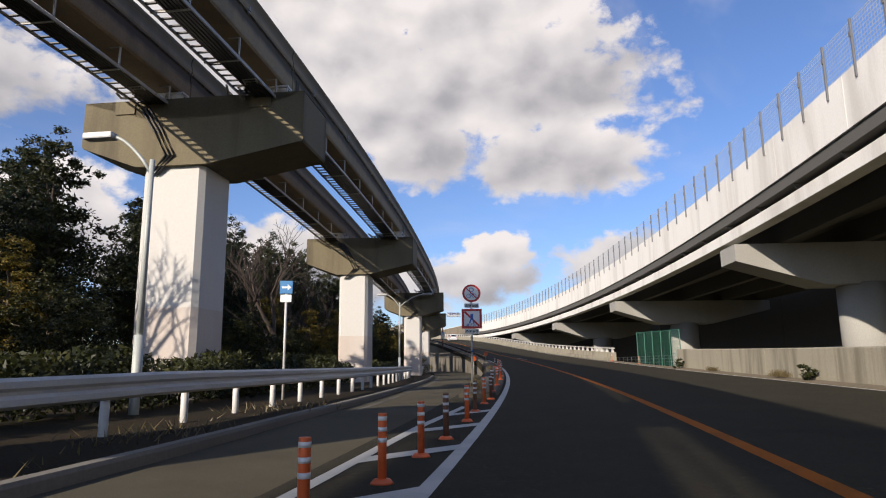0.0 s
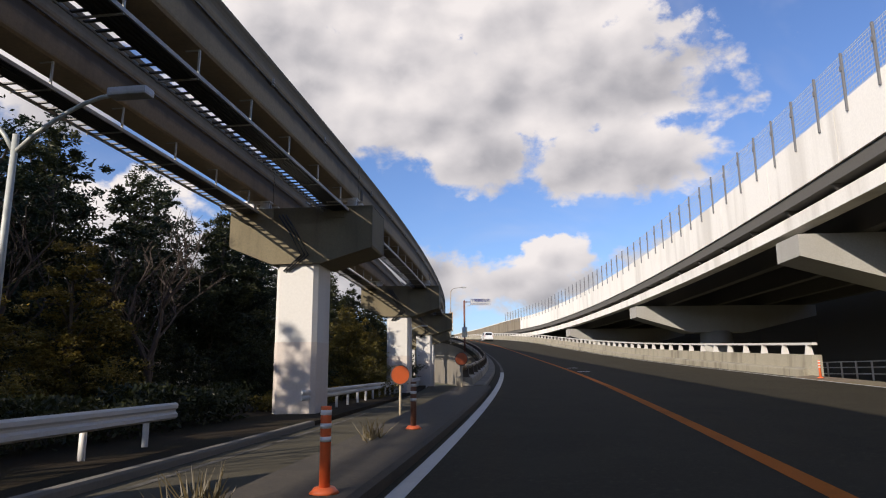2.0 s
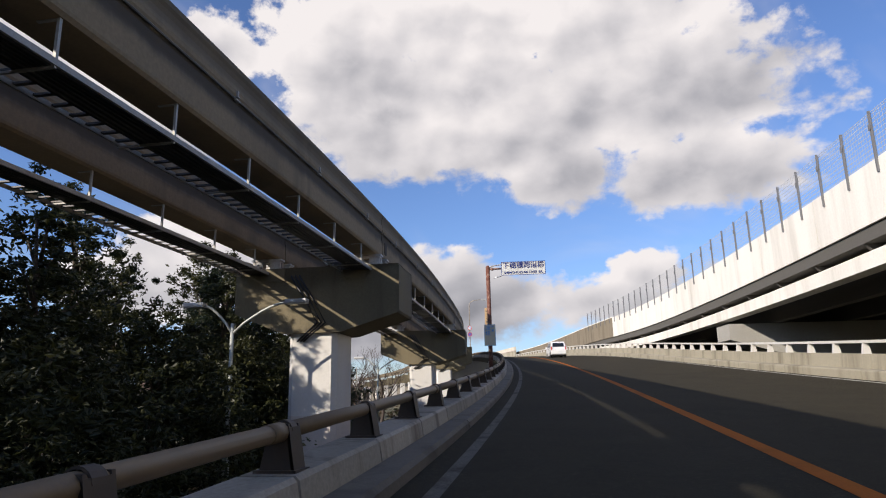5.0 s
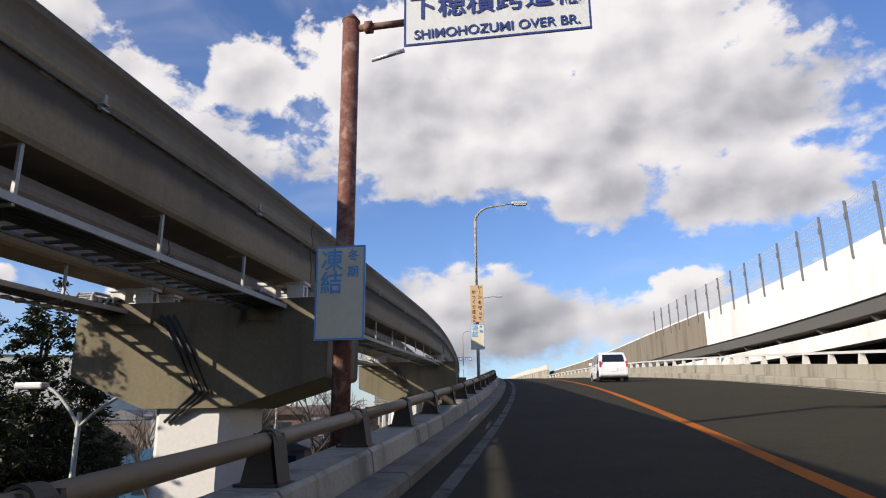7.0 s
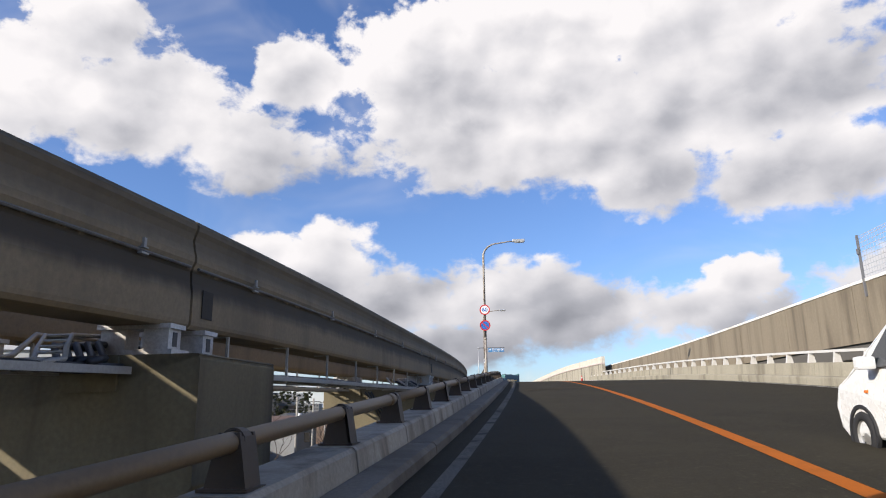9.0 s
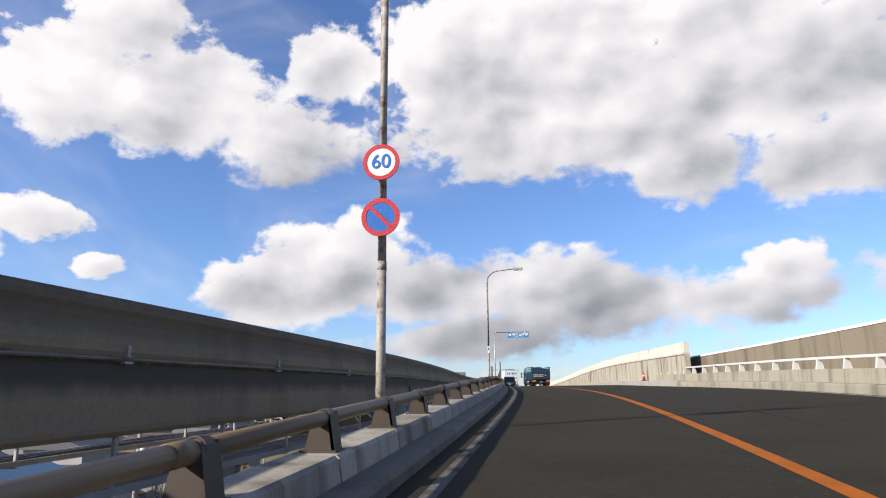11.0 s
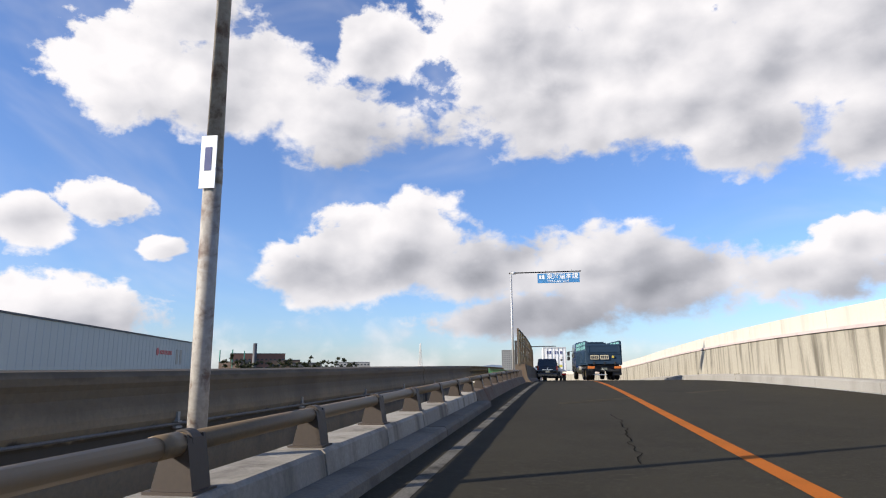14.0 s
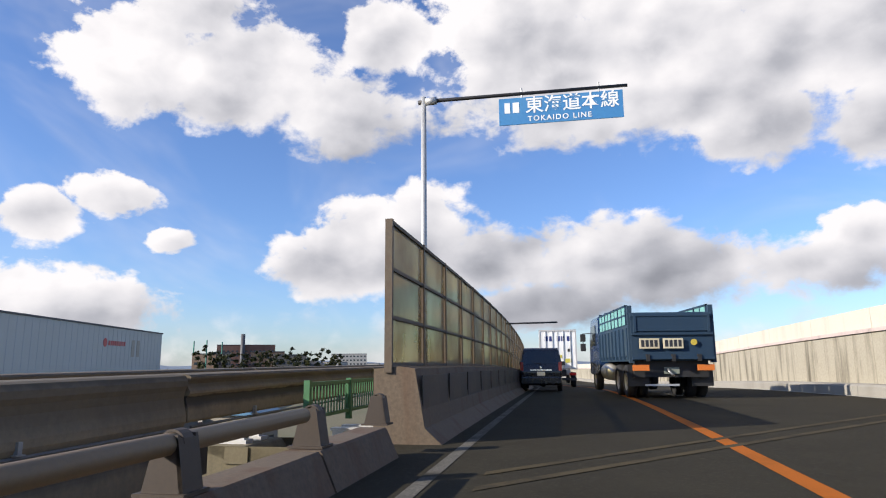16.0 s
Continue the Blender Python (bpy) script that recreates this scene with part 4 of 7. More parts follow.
SIGN_WHITE = mat("sign_white", (0.78, 0.78, 0.76), 0.4, 0, 15, 0.03, 1.2, 0.2, 0.02, (0.5, 0.48, 0.44))
SIGN_BLUE = mat("sign_blue", (0.025, 0.13, 0.42), 0.4, 0, 15, 0.05, 1.5, 0.2, 0.02)
SIGN_PALE_BLUE = mat("sign_weathered_blue", (0.05, 0.20, 0.42), 0.45, 0, 15, 0.06, 1.0, 0.4, 0.02, (0.10, 0.28, 0.46))
SIGN_RED = mat("sign_red", (0.50, 0.03, 0.03), 0.4, 0, 15, 0.05, 1.5, 0.2, 0.02)
SIGN_NAVY = mat("sign_navy", (0.02, 0.03, 0.14), 0.4, 0, 15, 0.05, 1.5, 0.1, 0.02)
SIGN_CREAM = mat("sign_cream", (0.62, 0.55, 0.38), 0.5, 0, 15, 0.05, 1.0, 0.4, 0.03, (0.40, 0.30, 0.18))
SIGN_TAN = mat("sign_faded_orange", (0.46, 0.30, 0.15), 0.5, 0, 15, 0.06, 1.0, 0.4, 0.03, (0.45, 0.25, 0.14))
INK = mat("sign_ink", (0.03, 0.03, 0.035), 0.5, 0, 15, 0.05, 1, 0.1, 0)
SIGN_LIGHT_BLUE = mat("sign_light_blue", (0.10, 0.32, 0.62), 0.5, 0, 15, 0.05, 1, 0.3, 0)
RUST = mat("rusty_pole", (0.13, 0.045, 0.028), 0.8, 0, 22, 0.45, 6.0, 0.8, 0.4, (0.34, 0.22, 0.16))
LAMP_POLE = mat("weathered_lamp_pole", (0.34, 0.305, 0.255), 0.65, 0, 22, 0.2, 7.0, 0.9, 0.15, (0.11, 0.06, 0.038))
LAMP_GREY = mat("lamp_grey", (0.45, 0.45, 0.44), 0.5, 0.3, 22, 0.1, 2.2, 0.3, 0.05)
POLE_GREEN = mat("pale_grey_green_pole", (0.40, 0.42, 0.39), 0.55, 0.1, 22, 0.1, 1.8, 0.4, 0.06, (0.24, 0.22, 0.17), True)
LENS = mat("lamp_lens", (0.55, 0.55, 0.50), 0.2, 0, 15, 0.05, 1, 0.2, 0)


def arc_lamp(s, u, z0, height, reach=1.9, side=1, pole=LAMP_POLE, name="street_lamp", label="", r=0.075):
    """A lamp on a tall pole that bends over towards the road."""
    th = thing(name, frame_z(s, u, z0), label, "street lamp", "bridge street lamps")
    bm = tube(bmesh.new(), [(0, 0, 0), (0, 0, height * 0.33)], r, 14, r)
    part("lower_pole", bm, pole, th, "", None, True)
    R = 0.9
    pts = [(0, 0, height * 0.33), (0, 0, height - R)]
    for k in range(1, 9):
        a = math.pi / 2 * k / 8
        pts.append((side * R * (1 - math.cos(a)), 0, height - R + R * math.sin(a) * 0.86))
    x, z = pts[-1][0], pts[-1][2]
    pts += [(x + side * (reach - R) * 0.5, 0, z + 0.07), (x + side * (reach - R), 0, z + 0.12)]
    part("upper_pole", tube(bmesh.new(), pts, r * 0.96, 12, r * 0.5), pole, th, "", None, True)
    part("collar", tube(bmesh.new(), [(0, 0, height * 0.33 - 0.08), (0, 0, height * 0.33 + 0.06)], r * 1.03, 14), pole, th, "", None, True)
    hx = pts[-1][0]
    bm = bmesh.new()
    lo, hi = sorted((hx - side * 0.12, hx + side * 0.62))
    box(bm, lo, hi, -0.13, 0.13, pts[-1][2] - 0.07, pts[-1][2] + 0.08, 0.035)
    head = part("lamp_head", bm, LAMP_GREY, th, "grey lamp head")
    bm = bmesh.new()
    box(bm, lo + 0.12, hi - 0.06, -0.1, 0.1, pts[-1][2] - 0.12, pts[-1][2] - 0.065, 0.02)
    part("lens", bm, LENS, head)
    part("base_plate", boxes((-0.2, 0.2, -0.2, 0.2, 0.0, 0.03), (-0.13, 0.13, -0.02, 0.02, 0.03, 0.22), (-0.02, 0.02, -0.13, 0.13, 0.03, 0.22)), pole, th)
    return th


def board(th, w, h, z, x=0.0, y=-0.13, material=None, edge=None, name="sign_board", label=""):
    bm = bmesh.new()
    box(bm, x - w / 2, x + w / 2, y - 0.012, y + 0.012, z - h / 2, z + h / 2, 0.006)
    b = part(name, bm, material or SIGN_WHITE, th, label)
    if edge:
        bm = bmesh.new()
        t = min(w, h) * 0.035
        for x0, x1, z0, z1 in ((-w / 2, w / 2, -h / 2, -h / 2 + t), (-w / 2, w / 2, h / 2 - t, h / 2), (-w / 2, -w / 2 + t, -h / 2 + t, h / 2 - t), (w / 2 - t, w / 2, -h / 2 + t, h / 2 - t)):
            box(bm, x + x0, x + x1, y - 0.017, y - 0.0125, z + z0, z + z1)
        part("border", bm, edge, b)
    part("clamp", boxes((x - 0.12, x + 0.12, y + 0.012, 0.1, z - h * 0.3 - 0.03, z - h * 0.3 + 0.03), (x - 0.12, x + 0.12, y + 0.012, 0.1, z + h * 0.3 - 0.03, z + h * 0.3 + 0.03)), GALV, b)
    return b


def ice_board(th, z):
    """White board: winter, ice."""
    b = board(th, 0.62, 1.15, z, 0.0, -0.14, SIGN_CREAM, SIGN_LIGHT_BLUE, "ice_board", "cream board that warns of winter ice in blue letters")
    for i, ch in enumerate("凍結"):
        letters(ch, 0.29, SIGN_LIGHT_BLUE, b, Matrix.Translation((-0.11, -0.16, z + 0.38 - 0.28 * i)))
    for i, ch in enumerate("冬期"):
        letters(ch, 0.15, SIGN_LIGHT_BLUE, b, Matrix.Translation((0.16, -0.16, z + 0.44 - 0.2 * i)))


def build_poles():
    # rusty sign gantry with the bridge's name
    s, u = 115.9, -2.6
    z0 = rz(s) + 0.0
    th = thing("bridge_name_sign", frame_z(s, u, z0), "rusty steel pole with a white bridge name board", "road sign")
    H = 5.75
    part("pole", tube(bmesh.new(), [(0, 0, -0.4), (0, 0, H)], 0.115, 16), RUST, th, "flaking rusty steel pole", None, True)
    part("pole_cap", tube(bmesh.new(), [(0, 0, H), (0, 0, H + 0.05), (0, 0, H + 0.1)], 0.125, 16, 0.05), RUST, th, "", None, True)
    arm = part("arm", tube(bmesh.new(), [(0, 0, H - 0.12), (0.75, 0, H - 0.10)], 0.05, 10), RUST, th, "", None, True)
    part("flange", tube(bmesh.new(), [(0.2, 0, H - 0.115), (0.3, 0, H - 0.115)], 0.085, 12), RUST, arm, "", None, True)
    part("arm", tube(bmesh.new(), [(0.3, 0, H - 0.62), (0.75, 0, H - 0.52)], 0.03, 8), GALV, th, "", None, True)
    b = board(th, 2.45, 0.76, H - 0.12, 1.98, -0.05, mat("weathered_board_white", (0.50, 0.50, 0.47), 0.5, 0, 15, 0.05, 1.2, 0.5, 0.02, (0.33, 0.31, 0.27)), SIGN_NAVY, "name_board", "white name board with navy letters")
    letters("下穂積跨道橋", 0.385, SIGN_NAVY, b, Matrix.Translation((1.98, -0.075, H + 0.03)))
    letters("SHIMOHOZUMI OVER BR.", 0.19, SIGN_NAVY, b, Matrix.Translation((1.98, -0.075, H - 0.36)))
    ice_board(th, 1.95)
    # three street lamps on the parapet
    lab = "tall street lamp with a rusty weathered pole on the parapet"
    th = arc_lamp(138.2, -2.62, rz(138.2) - 0.3, 8.9, 1.9, 1, LAMP_POLE, "street_lamp", "tall street lamp with a rusty pole carrying two boards")
    b = board(th, 0.60, 1.72, 4.05, 0.0, -0.14, SIGN_TAN, None, "slogan_board", "faded orange slogan board in black letters")
    for i, ch in enumerate("ーンを守って"):
        letters("｜" if ch == "ー" else ch, 0.2, INK, b, Matrix.Translation((0.14, -0.16, 4.05 + 0.54 - 0.25 * i)))
    letters("レ", 0.2, INK, b, Matrix.Translation((0.14, -0.16, 4.82)))
    for i, ch in enumerate("ゆっくり走ろう"):
        letters(ch, 0.2, INK, b, Matrix.Translation((-0.14, -0.16, 4.05 + 0.54 - 0.235 * i)))
    ice_board(th, 2.52)
    th = arc_lamp(174.9, -2.65, rz(174.9) - 0.3, 8.7, 1.9, 1, LAMP_POLE, "street_lamp", "tall street lamp with a rusty pole carrying two signs")
    zz = 4.55
    sg = part("speed_sign", disc(bmesh.new(), 0.30, -0.13, -0.11), SIGN_WHITE, th, "round speed limit sign", Matrix.Translation((0, 0, zz)))
    part("rim", ring(bmesh.new(), 0.235, 0.302, -0.135, -0.108), SIGN_RED, sg)
    letters("60", 0.33, SIGN_BLUE, sg, Matrix.Translation((0, -0.137, 0)))
    sg = part("no_parking_sign", disc(bmesh.new(), 0.31, -0.13, -0.11), SIGN_BLUE, th, "round blue no-parking sign with red rim", Matrix.Translation((0, 0, zz - 0.92)))
    bm = ring(bmesh.new(), 0.235, 0.312, -0.135, -0.108)
    part("rim", bm, SIGN_RED, sg)
    part("slash", bar2(bmesh.new(), -0.17, 0.17, 0.17, -0.17, 0.06, -0.137, -0.131), SIGN_RED, sg)
    th = arc_lamp(211.7, -2.6, rz(211.7) - 0.3, 8.75, 2.0, 1, LAMP_POLE, "street_lamp", lab)
    plate = part("pole_plate", boxes((-0.07, 0.07, -0.092, -0.084, 2.75, 3.2)), SIGN_WHITE, th, "small white plate strapped to the pole")
    part("plate_bar", boxes((-0.03, 0.03, -0.095, -0.0925, 2.9, 3.1)), SIGN_NAVY, plate)
    # railway line sign
    s, u = 248.6, -2.75
    th = thing("railway_line_sign", frame_z(s, u, rz(s) - 0.3), "grey steel pole and arm with a blue railway line board", "road sign")
    H = 7.25
    part("pole", tube(bmesh.new(), [(0, 0, 0), (0, 0, H)], 0.075, 14, 0.06), LAMP_GREY, th, "", None, True)
    part("arm", tube(bmesh.new(), [(-0.12, 0, H - 0.12), (0.25, 0, H - 0.10), (0.5, 0, H - 0.10), (4.45, 0, H - 0.10)], 0.055, 10, 0.035), DARK_STEEL, th, "", None, True)
    part("clamp", tube(bmesh.new(), [(0.05, 0, H - 0.11), (0.3, 0, H - 0.10)], 0.085, 12), LAMP_GREY, th, "", None, True)
    b = board(th, 2.65, 0.62, H - 0.5, 3.02, 0.0, SIGN_PALE_BLUE, None, "line_board", "weathered blue board with pale letters")
    for x in (2.2, 3.85):
        part("hanger", tube(bmesh.new(), [(x, 0, H - 0.2), (x, 0, H + 0.02)], 0.02, 8), LAMP_GREY, th)
    letters("東海道本線", 0.40, SIGN_WHITE, b, Matrix.Translation((3.27, -0.018, H - 0.41)))
    part("initial_bar", boxes((1.82, 1.94, -0.018, -0.013, H - 0.54, H - 0.30), (2.0, 2.14, -0.018, -0.013, H - 0.54, H - 0.30)), SIGN_WHITE, b)
    letters("TOKAIDO LINE", 0.165, SIGN_WHITE, b, Matrix.Translation((3.0, -0.018, H - 0.70)), "lettering", 1.25)
    # low gantry arm further on
    s = 262.0
    th = thing("height_gantry", frame_z(s, -3.3, rz(s) - 0.3), "dark steel post with a long level arm", "gantry")
    part("post", boxes((-0.1, 0.1, -0.1, 0.1, 0, 3.6)), DARK_STEEL, th)
    part("arm", tube(bmesh.new(), [(0, 0, 3.06), (3.3, 0, 3.1)], 0.036, 8), DARK_STEEL, th, "", None, True)


build_poles()


def build_no_entry_sign():
    """The post at the nose of the slip road."""
    s, u = 23.3, -2.3
    th = thing("no_entry_sign_post", frame_at(s, u, 0.10, 12) @ Matrix.Diagonal((1.1, 1.1, 1.06, 1)), "grey post with a round and a square prohibition sign", "road sign")
    part("post", tube(bmesh.new(), [(0, 0, 0), (0, 0, 3.1)], 0.035, 12), GALV, th, "", None, True)
    part("post_band", tube(bmesh.new(), [(0, 0, 1.0), (0, 0, 1.06)], 0.038, 12), SIGN_BLUE, th, "", None, True)
    a = part("round_sign", disc(bmesh.new(), 0.30, -0.06, -0.045), SIGN_WHITE, th, "round white cycle prohibition sign", Matrix.Translation((0, 0, 2.98)))
    part("rim", ring(bmesh.new(), 0.235, 0.302, -0.065, -0.044), SIGN_RED, a)
    bm = ring(bmesh.new(), 0.06, 0.075, -0.064, -0.061, 20, -0.09, -0.09)
    ring(bm, 0.06, 0.075, -0.064, -0.061, 20, 0.09, -0.09)
    bar2(bm, -0.09, -0.09, -0.03, 0.0, 0.014, -0.064, -0.061)
    bar2(bm, -0.03, 0.0, 0.06, 0.0, 0.014, -0.064, -0.061)
    bar2(bm, 0.09, -0.09, 0.05, 0.03, 0.014, -0.064, -0.061)
    bar2(bm, 0.0, -0.08, 0.06, 0.0, 0.014, -0.064, -0.061)
    ring(bm, 0.055, 0.075, -0.064, -0.061, 20, 0.0, 0.12)
    part("cycle_shape", bm, SIGN_BLUE, a)
    part("slash", bar2(bmesh.new(), -0.17, 0.17, 0.17, -0.17, 0.035, -0.068, -0.0645), SIGN_RED, a)
    def plate(z):
        b = part("road_plate", boxes((-0.235, 0.235, -0.06, -0.045, z - 0.075, z + 0.075)), SIGN_WHITE, th, "small white plate with black letters")
        letters("高架道路", 0.108, INK, b, Matrix.Translation((0, -0.063, z - 0.005)))
    plate(2.56)
    q = part("square_sign", boxes((-0.32, 0.32, -0.06, -0.045, -0.32, 0.32)), SIGN_WHITE, th, "square white prohibition sign with red border", Matrix.Translation((0, 0, 2.12)))
    bm = bmesh.new()
    for x0, x1, z0, z1 in ((-0.33, 0.33, 0.255, 0.33), (-0.33, 0.33, -0.33, -0.255), (-0.33, -0.255, -0.255, 0.255), (0.255, 0.33, -0.255, 0.255)):
        box(bm, x0, x1, -0.064, -0.044, z0, z1)
    part("border", bm, SIGN_RED, q)
    part("slash", bar2(bmesh.new(), -0.24, 0.24, 0.24, -0.24, 0.06, -0.063, -0.0605), SIGN_RED, q)
    bm = bmesh.new()
    bar2(bm, 0.0, 0.16, 0.0, -0.01, 0.09, -0.067, -0.064)
    bar2(bm, -0.02, 0.0, -0.08, -0.16, 0.045, -0.067, -0.064)
    bar2(bm, 0.02, 0.0, 0.07, -0.16, 0.045, -0.067, -0.064)
    part("plain_mark", bm, SIGN_BLUE, q)
    letters("通行止", 0.1, SIGN_BLUE, q, Matrix.Translation((-0.03, -0.066, -0.205)))
    plate(1.70)


build_no_entry_sign()

# ------------------------------------------------------------------ beside the slip road
def build_guardrails():
    g1 = lin((-25, -5.7), (10, -5.75), (22, -6.2), (38, -7.1), (50, -7.7))
    g2 = lin((55, -7.6), (70, -7.7), (110, -7.6))
    for gu, s0, s1, lab in ((g1, -25, 49, "white corrugated steel guardrail beside the slip road"), (g2, 57, 112, "white corrugated steel guardrail in front of the bushes")):
        th = thing("guardrail", Matrix(), lab, "guardrail", "", "structure")
        o = [(0.0, 0.42), (0.05, 0.46), (0.05, 0.53), (0.0, 0.57), (0.0, 0.61), (0.05, 0.65), (0.05, 0.72), (0.0, 0.76), (-0.02, 0.76), (-0.02, 0.42)]
        s = s0
        while s < s1 - 1:
            e = min(s + 4.0, s1)
            part("rail_beam", sweep(bmesh.new(), lambda q: [(gu(q) + a, b + 0.12) for a, b in o], s, e, 1.0, True, slip), WHITE_STEEL, th)
            s += 4.0
        first = None
        s = s0 + 1.0
        while s < s1:
            p = slip(s, gu(s) - 0.1, 0.0)
            m = Matrix.Translation(p) @ Matrix.Rotation(heading(s), 4, "Z")
            if first is None:
                first = part("rail_post", tube(bmesh.new(), [(0, 0, -0.4), (0, 0, 0.86)], 0.06, 10), WHITE_STEEL, th, "", m, True)
            else:
                share("rail_post", first, th, m)
            s += 2.0
    # verge of soil and litter between kerb and woods
    vl = lin((-25, -4.3), (8, -4.25), (24, -5.1), (45, -6.0), (60, -6.5), (110, -7.1))
    bm = sweep(bmesh.new(), lambda s: [(-40, -0.1), (vl(s) - 0.1, 0.08), (vl(s) - 0.1, -0.4), (-40, -0.5)], -25, 125, 3, True, slip)
    tagged(part("verge", bm, mat("leaf_litter_soil", (0.030, 0.022, 0.013), 0.95, 0, 18, 0.6, 0.7, 0.6, 0.8, (0.020, 0.022, 0.009), False, 0, 0.1)), "dark soil with fallen leaves under the trees", "verge", "", "structure")


build_guardrails()
DELIN_ORANGE = mat("delineator_orange", (0.70, 0.13, 0.035), 0.5, 0, 25, 0.08, 1.5, 0.45, 0.04, (0.30, 0.08, 0.04), False, 0.2)
DELIN_DARK = mat("delineator_dirty", (0.16, 0.07, 0.04), 0.7, 0, 25, 0.2, 1.5, 0.4, 0.05)
REFLECT = mat("reflective_band", (0.62, 0.60, 0.56), 0.35, 0, 25, 0.05, 1.5, 0.3, 0.02)


def delineator(s, u, h0, material, label, first={}):
    key = material.name
    m = frame_at(s, u, h0)
    if key in first:
        return copy_thing(first[key], m)
    th = thing("lane_delineator", m, label, "delineator post", "delineators along the kerb")
    part("tube", tube(bmesh.new(), [(0, 0, 0.03), (0, 0, 0.55), (0, 0, 0.575), (0, 0, 0.58)], 0.038, 14), material, th, "", None, True)
    for z in (0.34, 0.43, 0.52):
        part("reflector_band", tube(bmesh.new(), [(0, 0, z), (0, 0, z + 0.035)], 0.0395, 14), REFLECT, th, "", None, True)
    part("foot", tube(bmesh.new(), [(0, 0, 0), (0, 0, 0.02), (0, 0, 0.04)], 0.105, 18, 0.07), DELIN_ORANGE, th, "", None, True)
    first[key] = th
    return th


ORANGE_LABEL = "orange rubber lane delineator with pale bands"
DARK_LABEL = "dirty dark rubber lane delineator with dull bands"
for _s, _u, _h, _k in ((3.9, -1.55, 0.0, 0), (5.6, -1.5, 0.0, 0), (7.1, -1.45, 0.0, 0), (8.6, -1.4, 0.0, 1), (10.9, -1.38, 0.0, 0), (12.8, -1.42, 0.0, 1), (14.8, -1.39, 0.0, 0), (16.3, -1.33, 0.0, 1), (17.6, -1.36, 0.12, 1), (20.9, -1.36, 0.12, 0), (25.4, -1.36, 0.12, 0), (28.7, -1.36, 0.12, 1), (33.3, -1.40, 0.12, 1), (36.9, -1.40, 0.12, 0), (40.2, -1.47, 0.12, 0), (44.0, -1.6, 0.12, 1)):
    delineator(_s, _u, _h, DELIN_DARK if _k else DELIN_ORANGE, DARK_LABEL if _k else ORANGE_LABEL)


def marker_disc(s, tilt, foot, h, r):
    th = thing("marker_disc", Matrix.Translation(foot) @ Matrix.Rotation(heading(s) + radians(tilt), 4, "Z"), "orange reflector disc on a dirty white post", "road marker", "orange marker discs")
    part("post", tube(bmesh.new(), [(0, 0, -0.3), (0, 0, h)], 0.026, 10), mat("dirty_tan_post", (0.34, 0.28, 0.19), 0.7, 0, 20, 0.2, 3, 0.6, 0.1), th, "", None, True)
    d = part("disc", disc(bmesh.new(), r, -0.045, -0.02, 32, 0, h), mat("dull_orange_reflector", (0.36, 0.062, 0.008), 0.35, 0, 120, 0.25, 2, 0.3, 0.1), th)
    part("rim", ring(bmesh.new(), r - 0.005, r + 0.014, -0.05, -0.015, 32, 0, h), DARK_STEEL, d)


marker_disc(50.0, 8, slip(50.0, -3.0, 0.0), 1.42, 0.20)
marker_disc(53.4, -4, at(53.4, -1.97, -0.18), 1.04, 0.165)


def verge_lamp(s, u, z0, h, label, heads=((1.9, 1), (1.1, -1))):
    th = thing("street_lamp", frame_z(s, u, z0), label, "street lamp", "street lamps on the verge")
    part("lower_pole", tube(bmesh.new(), [(0, 0, 0), (0, 0, 1.7)], 0.095, 14), POLE_GREEN, th, "", None, True)
    part("pole", tube(bmesh.new(), [(0, 0, 1.7), (0, 0, h)], 0.065, 12, 0.05), POLE_GREEN, th, "", None, True)
    for reach, sd in heads:
        pts = [(0, 0, h - 0.3)] + [(sd * reach * (0.18 + 0.7 * k / 5), 0, h + 0.55 * math.sin(math.pi / 2 * k / 5)) for k in range(6)]
        arm = part("arm", tube(bmesh.new(), pts, 0.035, 10), POLE_GREEN, th, "", None, True)
        x, z = pts[-1][0], pts[-1][2]
        lo, hi = sorted((x - sd * 0.1, x + sd * 0.55))
        bm = bmesh.new()
        box(bm, lo, hi, -0.13, 0.13, z - 0.06, z + 0.08, 0.04)
        part("lamp_head", bm, LAMP_GREY, arm)


verge_lamp(11.6, -7.75, 0.0, 5.2, "slim grey street lamp beside the pier", ((1.1, -1),))
for _s, _u, _h in ((44.3, -8.0, 5.4), (97.5, -9.0, 5.4), (121.0, -9.8, 5.1)):
    verge_lamp(_s, _u, 0.0, _h, "slim grey two-armed street lamp on the verge")


def arrow_sign(s, u):
    th = thing("arrow_sign_post", frame_z(s, u, 0.1, 10), "white post with a small blue arrow sign", "road sign")
    part("post", tube(bmesh.new(), [(0, 0, 0), (0, 0, 3.3)], 0.035, 10), WHITE_STEEL, th, "", None, True)
    b = part("arrow_board", boxes((-0.17, 0.17, -0.05, -0.035, 2.95, 3.3)), SIGN_PALE_BLUE, th)
    bm = bar2(bmesh.new(), -0.12, 3.12, 0.06, 3.12, 0.05, -0.054, -0.0505)
    prism(bm, [(0.04, 3.04), (0.14, 3.12), (0.04, 3.2)], "y", -0.054, -0.0505)
    part("arrow", bm, SIGN_WHITE, b)
    part("plate", boxes((-0.15, 0.15, -0.05, -0.035, 2.72, 2.92)), SIGN_WHITE, th)


arrow_sign(17.0, -6.9)

# ------------------------------------------------------------------ trees and hedges
BARK = mat("bark", (0.085, 0.065, 0.045), 0.95, 0, 20, 0.3, 2.0, 0.4, 0.6, (0.04, 0.032, 0.024), True)
BARE_BARK = mat("bare_twig_bark", (0.065, 0.048, 0.038), 0.95, 0, 20, 0.25, 2.0, 0.4, 0.4)


